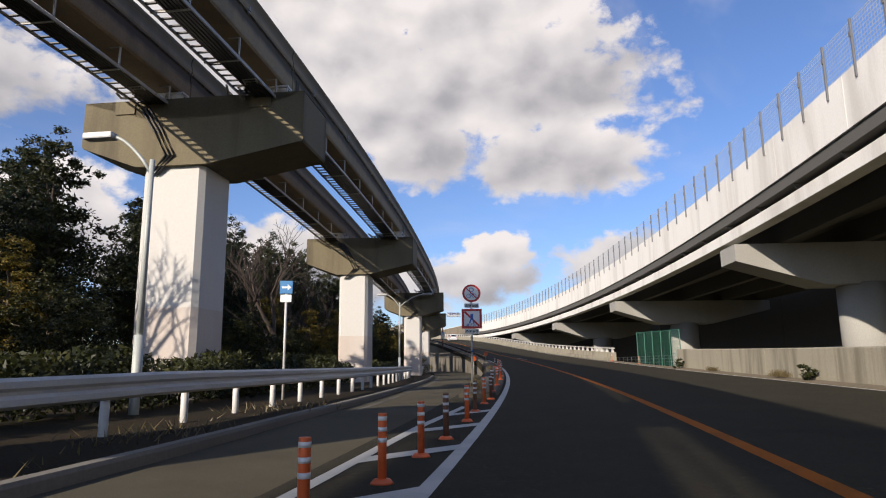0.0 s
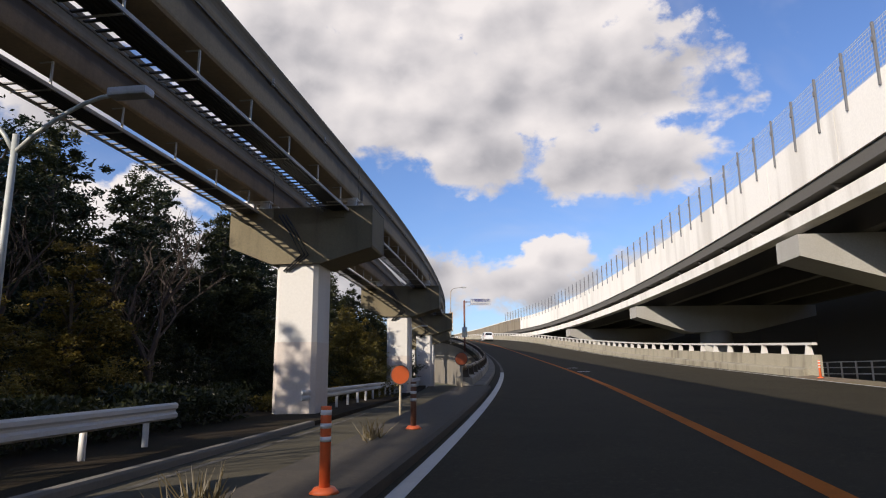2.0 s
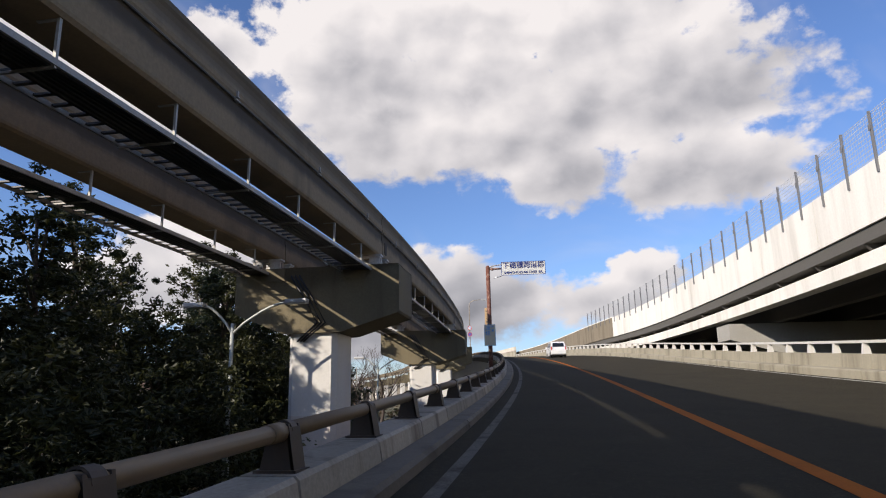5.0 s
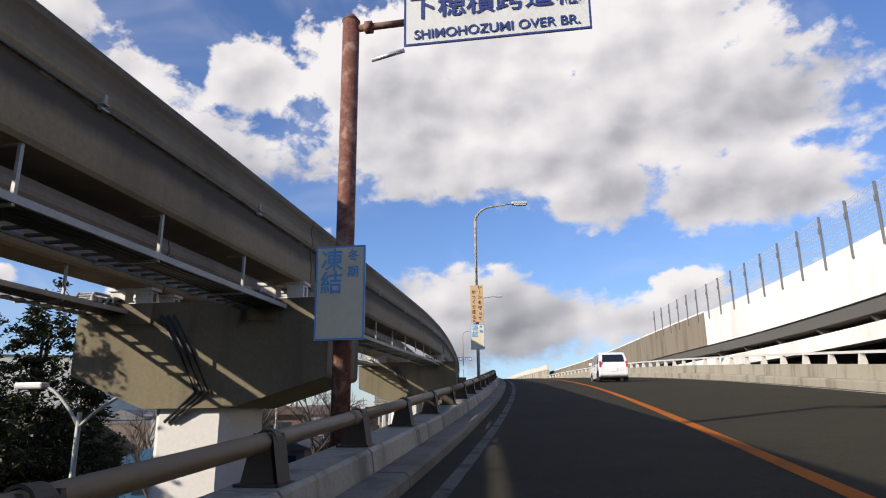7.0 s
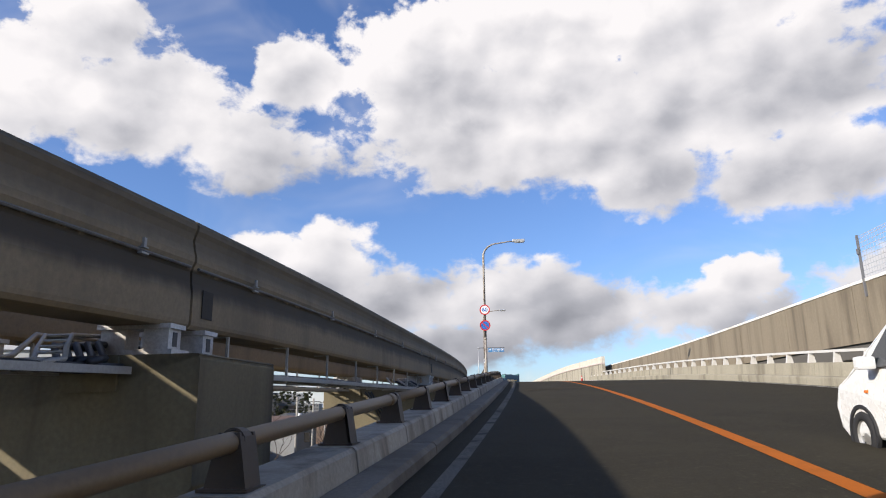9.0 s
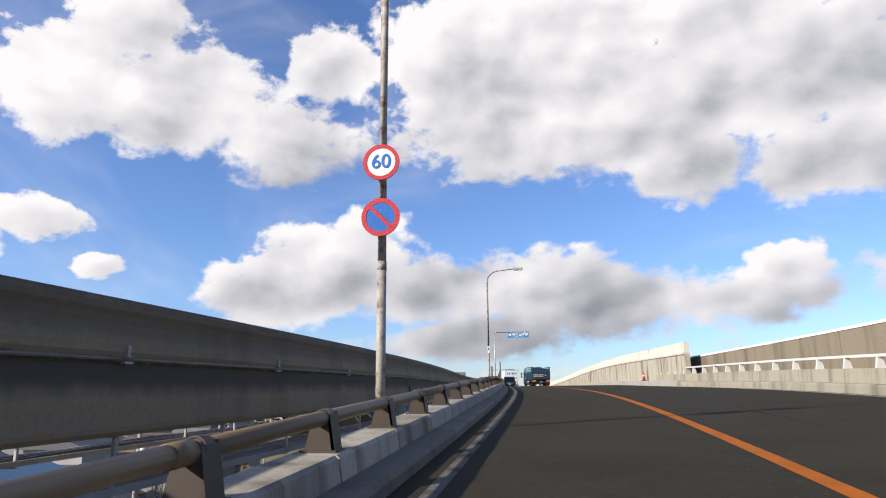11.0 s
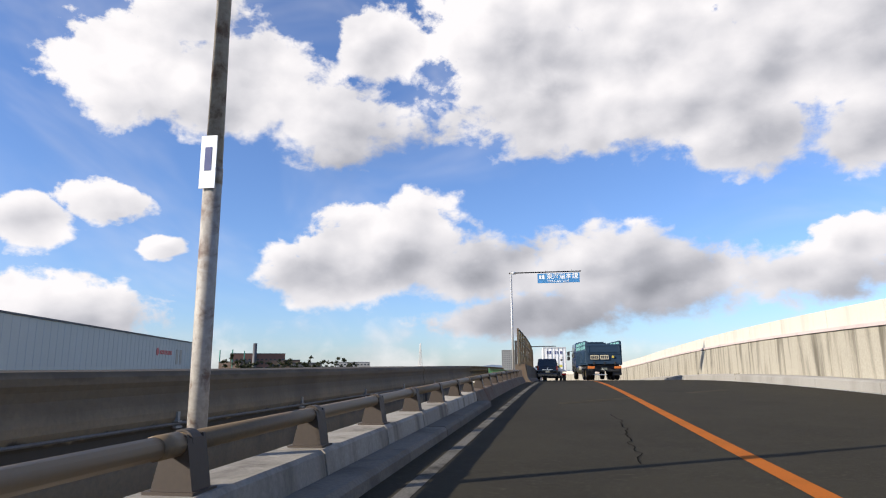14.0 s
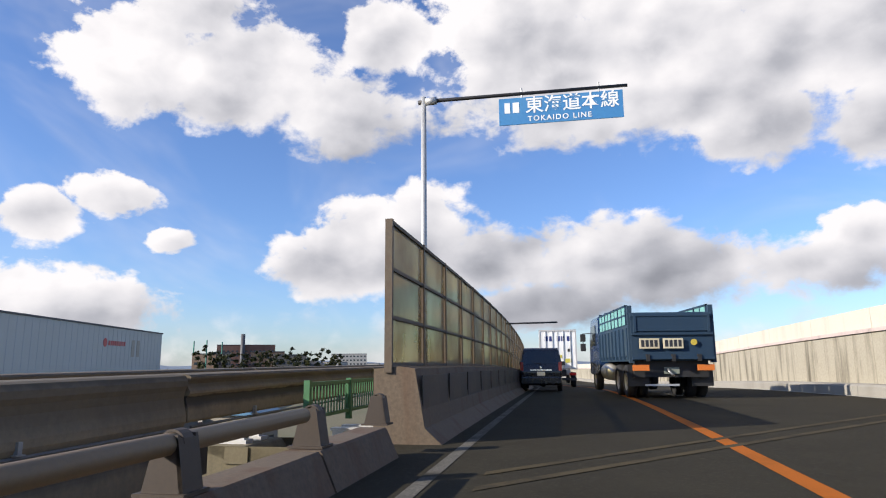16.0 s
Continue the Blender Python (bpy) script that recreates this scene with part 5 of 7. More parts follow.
def leaf_mat(name, a, b):
    if name in _mats:
        return _mats[name]
    mt = bpy.data.materials.new(name)
    mt.use_nodes = True
    w = Nodes(mt.node_tree)
    out, bs = w.n("ShaderNodeOutputMaterial"), w.n("ShaderNodeBsdfPrincipled")
    geo = w.n("ShaderNodeNewGeometry")
    co = w.n("ShaderNodeTexCoord").outputs["Object"]
    broad = w.noise(co, 0.6, 3.0)
    col = w.mix(w.m("ADD", w.m("MULTIPLY", geo.outputs["Random Per Island"], 0.6), w.step(broad, 0.35, 0.7, -0.1, 0.5)), (*a, 1), (*b, 1))
    w.put(bs, "Base Color", col)
    bs.inputs["Roughness"].default_value = 0.5
    bs.inputs["Specular IOR Level"].default_value = 0.35
    tr = w.n("ShaderNodeBsdfTranslucent")
    w.put(tr, "Color", col)
    mx = w.n("ShaderNodeMixShader")
    mx.inputs[0].default_value = 0.25
    w.t.links.new(bs.outputs[0], mx.inputs[1])
    w.t.links.new(tr.outputs[0], mx.inputs[2])
    w.t.links.new(mx.outputs[0], out.inputs[0])
    _mats[name] = mt
    return mt


LEAF_DARK = leaf_mat("evergreen_leaf", (0.013, 0.020, 0.006), (0.062, 0.062, 0.016))
LEAF_YELLOW = leaf_mat("yellowing_leaf", (0.055, 0.052, 0.010), (0.24, 0.17, 0.026))
LEAF_PINE = leaf_mat("pine_needle", (0.010, 0.020, 0.010), (0.032, 0.045, 0.018))


def leaves(rng, lobes, count, size, stretch=1.3, core=True):
    """Small bent leaves gathered in many sprays on each lobe, over a sparse dark core."""
    tot = sum(r[3] * r[4] for r in lobes)
    ps, ds, szs = [], [], []
    for cx, cy, cz, r, rzz in lobes:
        n = max(int(count * r * rzz / tot), 8)
        m = max(n // 75, 6)
        d = rng.normal(size=(m, 3))
        d /= np.linalg.norm(d, axis=1)[:, None]
        q = (0.45 + 0.62 * rng.random(m) ** 0.6) * (1 + 0.2 * np.sin(5 * d[:, 0] + 7 * d[:, 1] + 3 * d[:, 2] + cx))
        mid = d * q[:, None]
        pick = rng.integers(0, m, n)
        p = mid[pick] + rng.normal(size=(n, 3)) * np.array((0.135, 0.135, 0.08))
        ps.append(np.array((cx, cy, cz)) + p * np.array((r, r, rzz)))
        ds.append(d[pick])
        szs.append(size * (0.6 + 0.9 * rng.random(n)))
        if core:
            k = n // 10
            p = rng.normal(size=(k, 3)) * 0.36
            ps.append(np.array((cx, cy, cz)) + p * np.array((r, r, rzz)))
            ds.append(p)
            szs.append(np.full(k, size * 1.5))
    p, d, sz = np.concatenate(ps), np.concatenate(ds), np.concatenate(szs)[:, None]
    n = len(p)
    a = rng.normal(size=(n, 3))
    a[:, 2] *= 0.6
    a /= np.linalg.norm(a, axis=1)[:, None]
    b = np.cross(a, d + rng.normal(size=(n, 3)) * 0.6)
    b /= np.maximum(np.linalg.norm(b, axis=1), 1e-6)[:, None]
    c = np.cross(a, b) * sz * 0.35
    v = np.stack((p - a * sz * stretch, p - b * sz * 0.55 + c, p + a * sz * stretch, p + b * sz * 0.55 + c), 1).reshape(-1, 3)
    i = np.arange(n) * 4
    f = np.concatenate((np.stack((i, i + 1, i + 2), 1), np.stack((i, i + 2, i + 3), 1)))
    return v.tolist(), f.tolist()


def tree(name, seed, height, spread, leaf, label, lobes_n=9, count=5200, size=0.17, low=0.25, trunk_r=0.16):
    rng = np.random.default_rng(seed)
    th = thing(name, Matrix(), label, "tree", "trees behind the guardrail")
    lean = rng.normal(size=2) * 0.25
    tp = [(lean[0] * k / 5, lean[1] * k / 5, height * 0.9 * k / 5 - (0.3 if k == 0 else 0)) for k in range(6)]
    part("trunk", tube(bmesh.new(), tp, trunk_r, 9, trunk_r * 0.22), BARK, th, "", None, True)
    lobes = []
    for k in range(lobes_n):
        f = low + (0.95 - low) * (k + 0.5 * rng.random()) / lobes_n
        ang = k * 2.4 + rng.random()
        taper = (1.05 - f) ** 0.55 * 1.25
        r = spread * (0.35 + 0.22 * rng.random()) * min(taper, 1.0)
        d = spread * 0.55 * min(taper, 1.0) * (0.35 + 0.65 * rng.random())
        c = (lean[0] * f + d * math.cos(ang), lean[1] * f + d * math.sin(ang), height * f)
        lobes.append((*c, r, r * (0.75 + 0.3 * rng.random())))
        part("limb", tube(bmesh.new(), [(lean[0] * f * 0.8, lean[1] * f * 0.8, height * max(f - 0.14, 0.05)), ((lean[0] * f + c[0]) / 2, (lean[1] * f + c[1]) / 2, height * (f - 0.04)), c], trunk_r * 0.38, 6, trunk_r * 0.08), BARK, th, "", None, True)
    lobes.append((lean[0], lean[1], height * 0.93, spread * 0.25, spread * 0.33))
    v, f = leaves(rng, lobes, count, size)
    me = bpy.data.meshes.new("crown")
    me.from_pydata([tuple(p) for p in v], [], f)
    me.materials.append(leaf)
    crown = new("crown", me)
    crown.parent = th
    tagged(crown, "", "", "", "")
    return th


def bare_tree(seed, height, label):
    rng = random.Random(seed)
    th = thing("bare_tree", Matrix(), label, "tree", "bare trees")
    bm_t, bm_b = bmesh.new(), bmesh.new()

    def grow(p, d, length, r, depth):
        pts = [p]
        for k in range(3):
            d = (d + Vector((rng.uniform(-1, 1), rng.uniform(-1, 1), rng.uniform(-0.3, 0.6))) * 0.16).normalized()
            pts.append(pts[-1] + d * length / 3)
        tube(bm_t if depth == 0 else bm_b, pts, r, 7 if depth < 2 else 4, r * 0.62, False)
        if depth < 5:
            for k in range(3 if depth < 4 else 2):
                a = rng.uniform(0, 6.28)
                side = Vector((math.cos(a), math.sin(a), rng.uniform(0.1, 0.9)))
                grow(pts[rng.choice((2, 3, 3))], (d * 0.75 + side * 0.75).normalized(), length * rng.uniform(0.6, 0.8), r * 0.55, depth + 1)

    grow(Vector((0, 0, -0.2)), Vector((0, 0, 1)), height * 0.32, height * 0.022, 0)
    part("trunk", bm_t, BARE_BARK, th, "", None, True)
    part("twig_crown", bm_b, BARE_BARK, th, "bare spreading twigs")
    return th


def plant(kind, spots):
    for i, (s, u, sc, turn) in enumerate(spots):
        p = at(s, u)
        p.z = GROUND_Z if rz(s) > 1 else -0.1
        m = Matrix.Translation(p) @ Matrix.Rotation(radians(turn), 4, "Z")
        if i == 0:
            kind.matrix_basis = m @ Matrix.Diagonal((sc, sc, sc, 1))
        else:
            ob = copy_thing(kind, m)
            ob.scale = (sc, sc, sc)


def build_trees():
    t1 = tree("evergreen_tree", 3, 9.5, 3.6, LEAF_DARK, "tall dark evergreen broadleaf tree behind the guardrail", 14, 15500, 0.060)
    t2 = tree("pine_tree", 5, 10.5, 3.4, LEAF_PINE, "tall dark pine tree with ragged gaps", 15, 14500, 0.054, 0.3)
    t3 = tree("evergreen_tree", 8, 7.5, 3.4, LEAF_YELLOW, "yellowish green broadleaf tree beside the piers", 13, 15500, 0.056, 0.2)
    plant(t1, [(22, -18, 1.0, 0), (71, -17.5, 1.15, 60), (61, -20.5, 1.3, 20), (66.5, -20.3, 1.3, 140), (76, -18.8, 1.2, 200), (5, -20.5, 1.1, 45), (12, -23, 1.2, 160), (19, -22.5, 1.15, 280), (28, -24, 1.2, 20), (35, -22, 1.1, 110), (41, -24.5, 1.2, 240), (48, -22, 1.15, 330), (54, -21.5, 1.2, 75), (74, -23.5, 1.2, 190), (31, -19.5, 1.1, 140), (66, -24.5, 1.25, 30), (78, -18.5, 1.3, 300), (-6, -20, 1.0, 20), (92, -16.5, 1.2, 100), (101, -16, 1.15, 250), (60, -25, 1.35, 10), (108, -20, 1.1, 40), (112, -14.6, 0.85, 77), (88, -20.5, 1.25, 15), (96, -13.5, 1.0, 320), (117, -13.6, 0.95, 33), (121.5, -14.6, 1.0, 210), (126, -15.6, 0.95, 120), (129, -14.8, 0.72, 300), (110, -16.5, 1.1, 5), (123, -19, 1.05, 60), (104, -12.8, 0.95, 145), (118, -18.5, 0.9, 160)])
    plant(t2, [(26, -21.5, 1.0, 0), (73.5, -16.0, 1.1, 250), (63.5, -22.5, 1.35, 30), (45, -21.5, 1.2, 10), (8, -25, 1.15, 30), (32, -27, 1.25, 100), (38.5, -20.5, 1.05, 220), (51, -25.5, 1.25, 310), (17, -19.5, 1.0, 150), (43, -19.5, 1.05, 90), (58, -21, 1.2, 200), (13, -21, 1.0, 45), (71, -20.5, 1.3, 300), (1, -23, 1.0, 130), (98, -21, 1.2, 20), (113, -17, 1.0, 70), (127, -18.5, 0.85, 200), (107, -13.5, 0.9, 15), (85, -16.5, 1.15, 210)])
    plant(t3, [(44, -13.8, 0.65, 0), (49, -13.2, 0.68, 90), (36, -14.6, 0.66, 210), (64, -23, 0.95, 40), (28, -15.2, 0.65, 300), (90, -13.6, 0.95, 160), (18, -15.8, 0.66, 30), (55, -14.5, 0.8, 70)])
    # rounded bushes close to the road
    b1 = tree("evergreen_bush", 21, 4.4, 2.9, LEAF_YELLOW, "dense rounded yellow-green evergreen bush beside the guardrail", 16, 26000, 0.042, 0.14, 0.09)
    plant(b1, [(72.5, -9.9, 1.12, 0), (78.0, -10.3, 1.2, 120), (83.0, -10.8, 1.05, 250)])
    b2 = tree("evergreen_bush", 22, 4.2, 2.8, LEAF_DARK, "dense rounded dark evergreen bush beside the guardrail", 16, 16500, 0.050, 0.12, 0.09)
    plant(b2, [(69.0, -11.4, 0.9, 0), (71.0, -14.2, 1.0, 110), (67.0, -13.6, 0.9, 190), (112.5, -12.4, 1.7, 20), (4, -14.2, 0.85, 50), (11, -14.0, 0.8, 140), (17.5, -14.4, 0.9, 250), (24, -14.0, 0.8, 10), (30.5, -13.6, 0.85, 80), (36.5, -14.4, 0.9, 200), (42.5, -14.6, 0.85, 320), (50, -14.4, 0.9, 30), (57, -14.8, 0.95, 170), (63.5, -15.5, 0.9, 280), (-3, -14.6, 0.9, 200), (87.5, -10.8, 1.0, 70), (91.5, -10.6, 1.2, 190), (96.5, -10.8, 1.3, 250), (106.0, -10.6, 1.15, 10), (110.5, -11.6, 1.15, 100), (115, -13.4, 1.0, 40)])
    bt = bare_tree(4, 7.0, "leafless winter tree with fine spreading twigs")
    plant(bt, [(53, -15.5, 1.15, 0), (35, -13.6, 1.45, 40), (39.5, -16.5, 1.5, 120), (47, -15.4, 1.35, 310), (9, -16.5, 1.5, 200), (57, -12.6, 1.2, 15), (60.5, -14.8, 1.0, 70), (128, -16.0, 0.95, 140), (131.5, -21.5, 0.9, 20), (136, -26, 0.9, 200), (152, -22, 0.8, 300), (146, -15.2, 1.3, 30), (151.5, -17.5, 1.0, 160), (159, -20.5, 1.1, 250), (163, -15.5, 1.2, 140), (171, -17, 1.1, 10), (150, -13.6, 1.35, 200), (182, -19, 1.2, 330), (155, -26, 1.1, 90), (195, -17, 1.1, 222), (141, -19, 0.9, 77), (24, -22.5, 1.35, 90)])


build_trees()


def build_hedges():
    """Low clipped hedge and scrub behind the guardrail."""
    rng = np.random.default_rng(11)
    hl = lin((-25, -8.0), (10, -8.1), (38, -8.9), (60, -9.0), (110, -9.0))
    for s0, s1, w, h, leaf, lab in ((-20, 33, 1.3, 1.3, LEAF_DARK, "dark clipped hedge behind the guardrail"), (36, 56, 1.4, 1.2, LEAF_DARK, "low untrimmed dark hedge"), (59, 68, 1.5, 0.8, LEAF_YELLOW, "low yellowish scrub behind the guardrail")):
        verts, faces = [], []
        n = int((s1 - s0) * 800)
        for _ in range(n):
            s = rng.uniform(s0, s1)
            du, hz = rng.uniform(-w / 2, w / 2), rng.uniform(0, 1) ** 0.5 * h * (0.85 + 0.25 * math.sin(s * 1.7) * math.sin(s * 0.6))
            p = np.array(slip(s, hl(s) + du - 0.6, hz))
            a = rng.normal(size=3)
            a /= np.linalg.norm(a)
            b = np.cross(a, rng.normal(size=3))
            b /= np.linalg.norm(b)
            sz = 0.05 * (0.6 + 0.9 * rng.random())
            i = len(verts)
            verts += [p - a * sz * 1.5, p - b * sz * 0.6, p + a * sz * 1.5, p + b * sz * 0.6]
            faces += [(i, i + 1, i + 2), (i, i + 2, i + 3)]
        me = bpy.data.meshes.new("hedge")
        me.from_pydata([tuple(p) for p in verts], [], faces)
        me.materials.append(leaf)
        tagged(new("hedge", me), lab, "hedge", "", "stuff")
    # tufts of dry weed along kerbs and wall foot
    dry = leaf_mat("dry_weed", (0.07, 0.052, 0.022), (0.17, 0.13, 0.06))
    verts, faces = [], []
    for s, u, k, r, hh in ((18.6, -1.85, 90, 0.25, 0.3), (20.6, -1.9, 60, 0.2, 0.25), (39.5, -2.0, 60, 0.2, 0.25), (43, -1.9, 40, 0.2, 0.2), (8, -5.2, 90, 1.2, 0.16), (13, -5.5, 90, 1.4, 0.15), (4, -5.1, 90, 1.2, 0.16), (27, 9.5, 200, 0.5, 0.25), (35, 9.5, 160, 0.5, 0.2), (244, 9.4, 70, 0.25, 0.3)):
        for _ in range(k):
            a, b = rng.normal(size=2) * r * 0.6
            b = b if u > -4 else b * 0.6
            base = at(s + a, u + b * (0.35 if abs(u) < 3 or u > 5 else 1.0), 0.1) if u > -4 else slip(s + a, u + b, 0.06)
            d = rng.normal(size=2) * 0.1
            h = hh * (0.5 + 0.8 * rng.random())
            i = len(verts)
            verts += [tuple(base + Vector((0.012, 0, 0))), tuple(base - Vector((0.012, 0, 0))), tuple(base + Vector((d[0], d[1], h)))]
            faces.append((i, i + 1, i + 2))
    me = bpy.data.meshes.new("dry_weeds")
    me.from_pydata(verts, [], faces)
    me.materials.append(dry)
    tagged(new("dry_weeds", me), "tufts of dry pale weeds along the kerbs", "weeds", "", "stuff")
    # dark shrubs at the foot of the right wall
    for s, u in ((24.5, 9.45), (40.6, 9.4)):
        v, f = leaves(rng, [(0, 0, 0.28, 0.32, 0.3), (0.1, 0.35, 0.2, 0.25, 0.2)], 500, 0.045)
        me = bpy.data.meshes.new("shrub")
        me.from_pydata([tuple(p) for p in v], [], f)
        me.materials.append(LEAF_DARK)
        ob = new("shrub", me)
        ob.matrix_basis = frame_at(s, u, 0.02)
        tagged(ob, "small dark shrub at the foot of the wall", "shrub", "shrubs by the wall")


build_hedges()


def build_scrub():
    """Brown winter scrub and brambles on the waste ground below the flyover."""
    rng = np.random.default_rng(31)
    lobes = []
    for _ in range(190):
        s, u = rng.uniform(122, 235), -rng.uniform(8.5, 34)
        p = at(s, u)
        r = rng.uniform(0.5, 1.5)
        lobes.append((p.x, p.y, GROUND_Z + r * 0.45, r, r * rng.uniform(0.6, 1.1)))
    for name, lab, ls, m in (("scrub", "dense brown leafless winter scrub", lobes[:130], leaf_mat("brown_scrub", (0.035, 0.025, 0.014), (0.16, 0.11, 0.055))), ("bramble", "low dark green bramble patches", lobes[130:], LEAF_DARK)):
        v, f = leaves(rng, ls, 26000, 0.06, 2.4, False)
        me = bpy.data.meshes.new(name)
        me.from_pydata(v, [], f)
        me.materials.append(m)
        tagged(new(name, me), lab, "scrub", "", "stuff")


build_scrub()

# ------------------------------------------------------------------ town below and far off
WALLS = [mat("house_wall_cream", (0.26, 0.235, 0.185), 0.8, 0, 8, 0.08, 0.3, 0.3, 0.05), mat("house_wall_grey", (0.19, 0.19, 0.185), 0.8, 0, 8, 0.08, 0.3, 0.3, 0.05), mat("house_wall_white", (0.36, 0.35, 0.325), 0.8, 0, 8, 0.06, 0.3, 0.25, 0.05), mat("house_wall_brown", (0.13, 0.095, 0.07), 0.8, 0, 8, 0.1, 0.3, 0.3, 0.05)]
ROOFS = [mat("roof_grey_tile", (0.075, 0.075, 0.08), 0.6, 0, 6, 0.2, 0.4, 0.3, 0.2), mat("roof_brown_tile", (0.11, 0.07, 0.052), 0.6, 0, 6, 0.2, 0.4, 0.3, 0.2), mat("roof_blue_sheet", (0.06, 0.16, 0.26), 0.5, 0.1, 6, 0.1, 0.4, 0.3, 0.1)]
WINDOW = mat("dark_window_glass", (0.03, 0.04, 0.05), 0.12, 0, 6, 0.1, 0.4, 0.1, 0)


def house(m, w, d, h, roof, wall, flat_roof=False, label="", name="house"):
    th = thing(name, m, label, "building", "houses below the flyover")
    part("wall", boxes((-w / 2, w / 2, -d / 2, d / 2, -0.5, h)), wall, th)
    if flat_roof:
        part("roof", boxes((-w / 2 - 0.1, w / 2 + 0.1, -d / 2 - 0.1, d / 2 + 0.1, h, h + 0.3)), roof, th)
    else:
        e, rh = 0.5, w * 0.22
        bm = prism(bmesh.new(), [(-w / 2 - e, h - 0.1), (w / 2 + e, h - 0.1), (w / 2 + e, h + 0.05), (0, h + rh), (-w / 2 - e, h + 0.05)], "y", -d / 2 - e, d / 2 + e)
        part("roof", bm, roof, th)
    nx, nz = max(int(w / 2.6), 1), max(int(h / 2.8), 1)
    first = None
    for sd in (-1, 1):
        for j in range(nz):
            for i in range(nx):
                mm = Matrix.Translation((-w / 2 + (i + 0.5) * w / nx, sd * d / 2, 1.5 + j * 2.8))
                if first is None:
                    first = part("window", boxes((-0.7, 0.7, -0.03, 0.03, -0.5, 0.5)), WINDOW, th, "", mm)
                else:
                    share("window", first, th, mm)
    ny = max(int(d / 3.0), 1)
    side = None
    for j in range(nz):
        for i in range(ny):
            mm = Matrix.Translation((w / 2, -d / 2 + (i + 0.5) * d / ny, 1.5 + j * 2.8))
            if side is None:
                side = part("window", boxes((-0.03, 0.03, -0.7, 0.7, -0.5, 0.5)), WINDOW, th, "", mm)
            else:
                share("window", side, th, mm)
    return th


def bearing(s, deg, dist, z=GROUND_Z):
    """A place at a bearing (degrees to the left of +y) and distance from the road at s."""
    p = at(s, 0)
    a = radians(deg)
    return Vector((p.x - math.sin(a) * dist, p.y + math.cos(a) * dist, z))


def build_town():
    rng = random.Random(7)
    labels = {0: "small house with cream walls and a pitched roof", 1: "small grey house with a pitched roof", 2: "small white house with a pitched roof", 3: "small brown house with a pitched roof"}
    for i in range(46):
        s = rng.uniform(172, 330)
        u = -rng.uniform(45, 150) if i % 3 else -rng.uniform(32, 70)
        p = at(s, u)
        p.z = GROUND_Z
        k = rng.randrange(4)
        h = rng.choice((3.0, 5.6, 5.6, 6.0))
        house(Matrix.Translation(p) @ Matrix.Rotation(rng.choice((0.35, 0.45, 1.95)) + rng.uniform(-0.1, 0.1), 4, "Z"), rng.uniform(5, 8.5), rng.uniform(6, 11), h * 0.85, ROOFS[rng.choice((0, 0, 0, 1, 1, 2))], WALLS[k], rng.random() < 0.2, labels[k].replace("pitched roof", "weathered roof"))
    drab = [mat("drab_plaster", (0.17, 0.155, 0.13), 0.85, 0, 8, 0.12, 0.4, 0.5, 0.05), mat("rusty_sheet_wall", (0.15, 0.10, 0.07), 0.8, 0, 8, 0.15, 0.5, 0.6, 0.05), mat("grey_sheet_wall", (0.20, 0.20, 0.195), 0.75, 0, 8, 0.1, 0.4, 0.5, 0.05)]
    for i in range(30):
        s = rng.uniform(160, 280)
        p = at(s, -rng.uniform(19, 26) if i % 4 == 0 else -rng.uniform(24, 62))
        p.z = GROUND_Z
        k = rng.randrange(3)
        house(Matrix.Translation(p) @ Matrix.Rotation(rng.choice((0.35, 0.45, 1.95)) + rng.uniform(-0.15, 0.15), 4, "Z"), rng.uniform(3.5, 6.5), rng.uniform(4, 8), rng.choice((2.6, 3.0, 5.2, 5.6)), ROOFS[rng.choice((0, 0, 1, 1, 2))], drab[k], rng.random() < 0.3, ("small drab plastered house with a weathered roof", "low rusty sheet-metal workshop with a weathered roof", "grey sheet-metal shed with a weathered roof")[k])
    for k in range(9):
        pole = thing("utility_pole", frame_z(158 + 13.5 * k, -20.5 - 1.6 * (k % 3), GROUND_Z), "grey concrete utility pole with crossarms and wires", "utility pole", "utility poles below the flyover")
        part("shaft", tube(bmesh.new(), [(0, 0, -0.3), (0, 0, 8.6)], 0.15, 10, 0.1), CONCRETE, pole, "", None, True)
        for z in (7.4, 8.2):
            part("crossarm", boxes((-0.8, 0.8, -0.05, 0.05, z, z + 0.08)), DARK_STEEL, pole)
        part("transformer", tube(bmesh.new(), [(0.3, 0, 6.3), (0.3, 0, 7.1)], 0.22, 12), LAMP_GREY, pole, "grey transformer drum", None, True)
        if k < 8:
            a, b = frame_z(158 + 13.5 * k, -20.5 - 1.6 * (k % 3), GROUND_Z), frame_z(158 + 13.5 * (k + 1), -20.5 - 1.6 * ((k + 1) % 3), GROUND_Z)
            for x in (-0.7, 0.7):
                p, q = a @ Vector((x, 0, 8.3)), b @ Vector((x, 0, 8.3))
                part("wire", tube(bmesh.new(), [a.inverted() @ (p.lerp(q, t / 8) - Vector((0, 0, 1.6 * t / 8 * (1 - t / 8)))) for t in range(9)], 0.02, 4), CABLE, pole)
    house(frame_z(150, -23.5, GROUND_Z, 20), 4.0, 5.5, 2.7, ROOFS[2], ROOFS[2], False, "small blue sheet-metal shed with a pitched roof", "shed")
    # long white warehouse
    a, b = bearing(214, 66, 175), bearing(214, 57.5, 262)
    d = b - a
    th = thing("warehouse", Matrix.Translation(a) @ Matrix.Rotation(math.atan2(d.y, d.x), 4, "Z"), "long white warehouse with a low-pitched roof and red mark", "warehouse")
    L = d.length
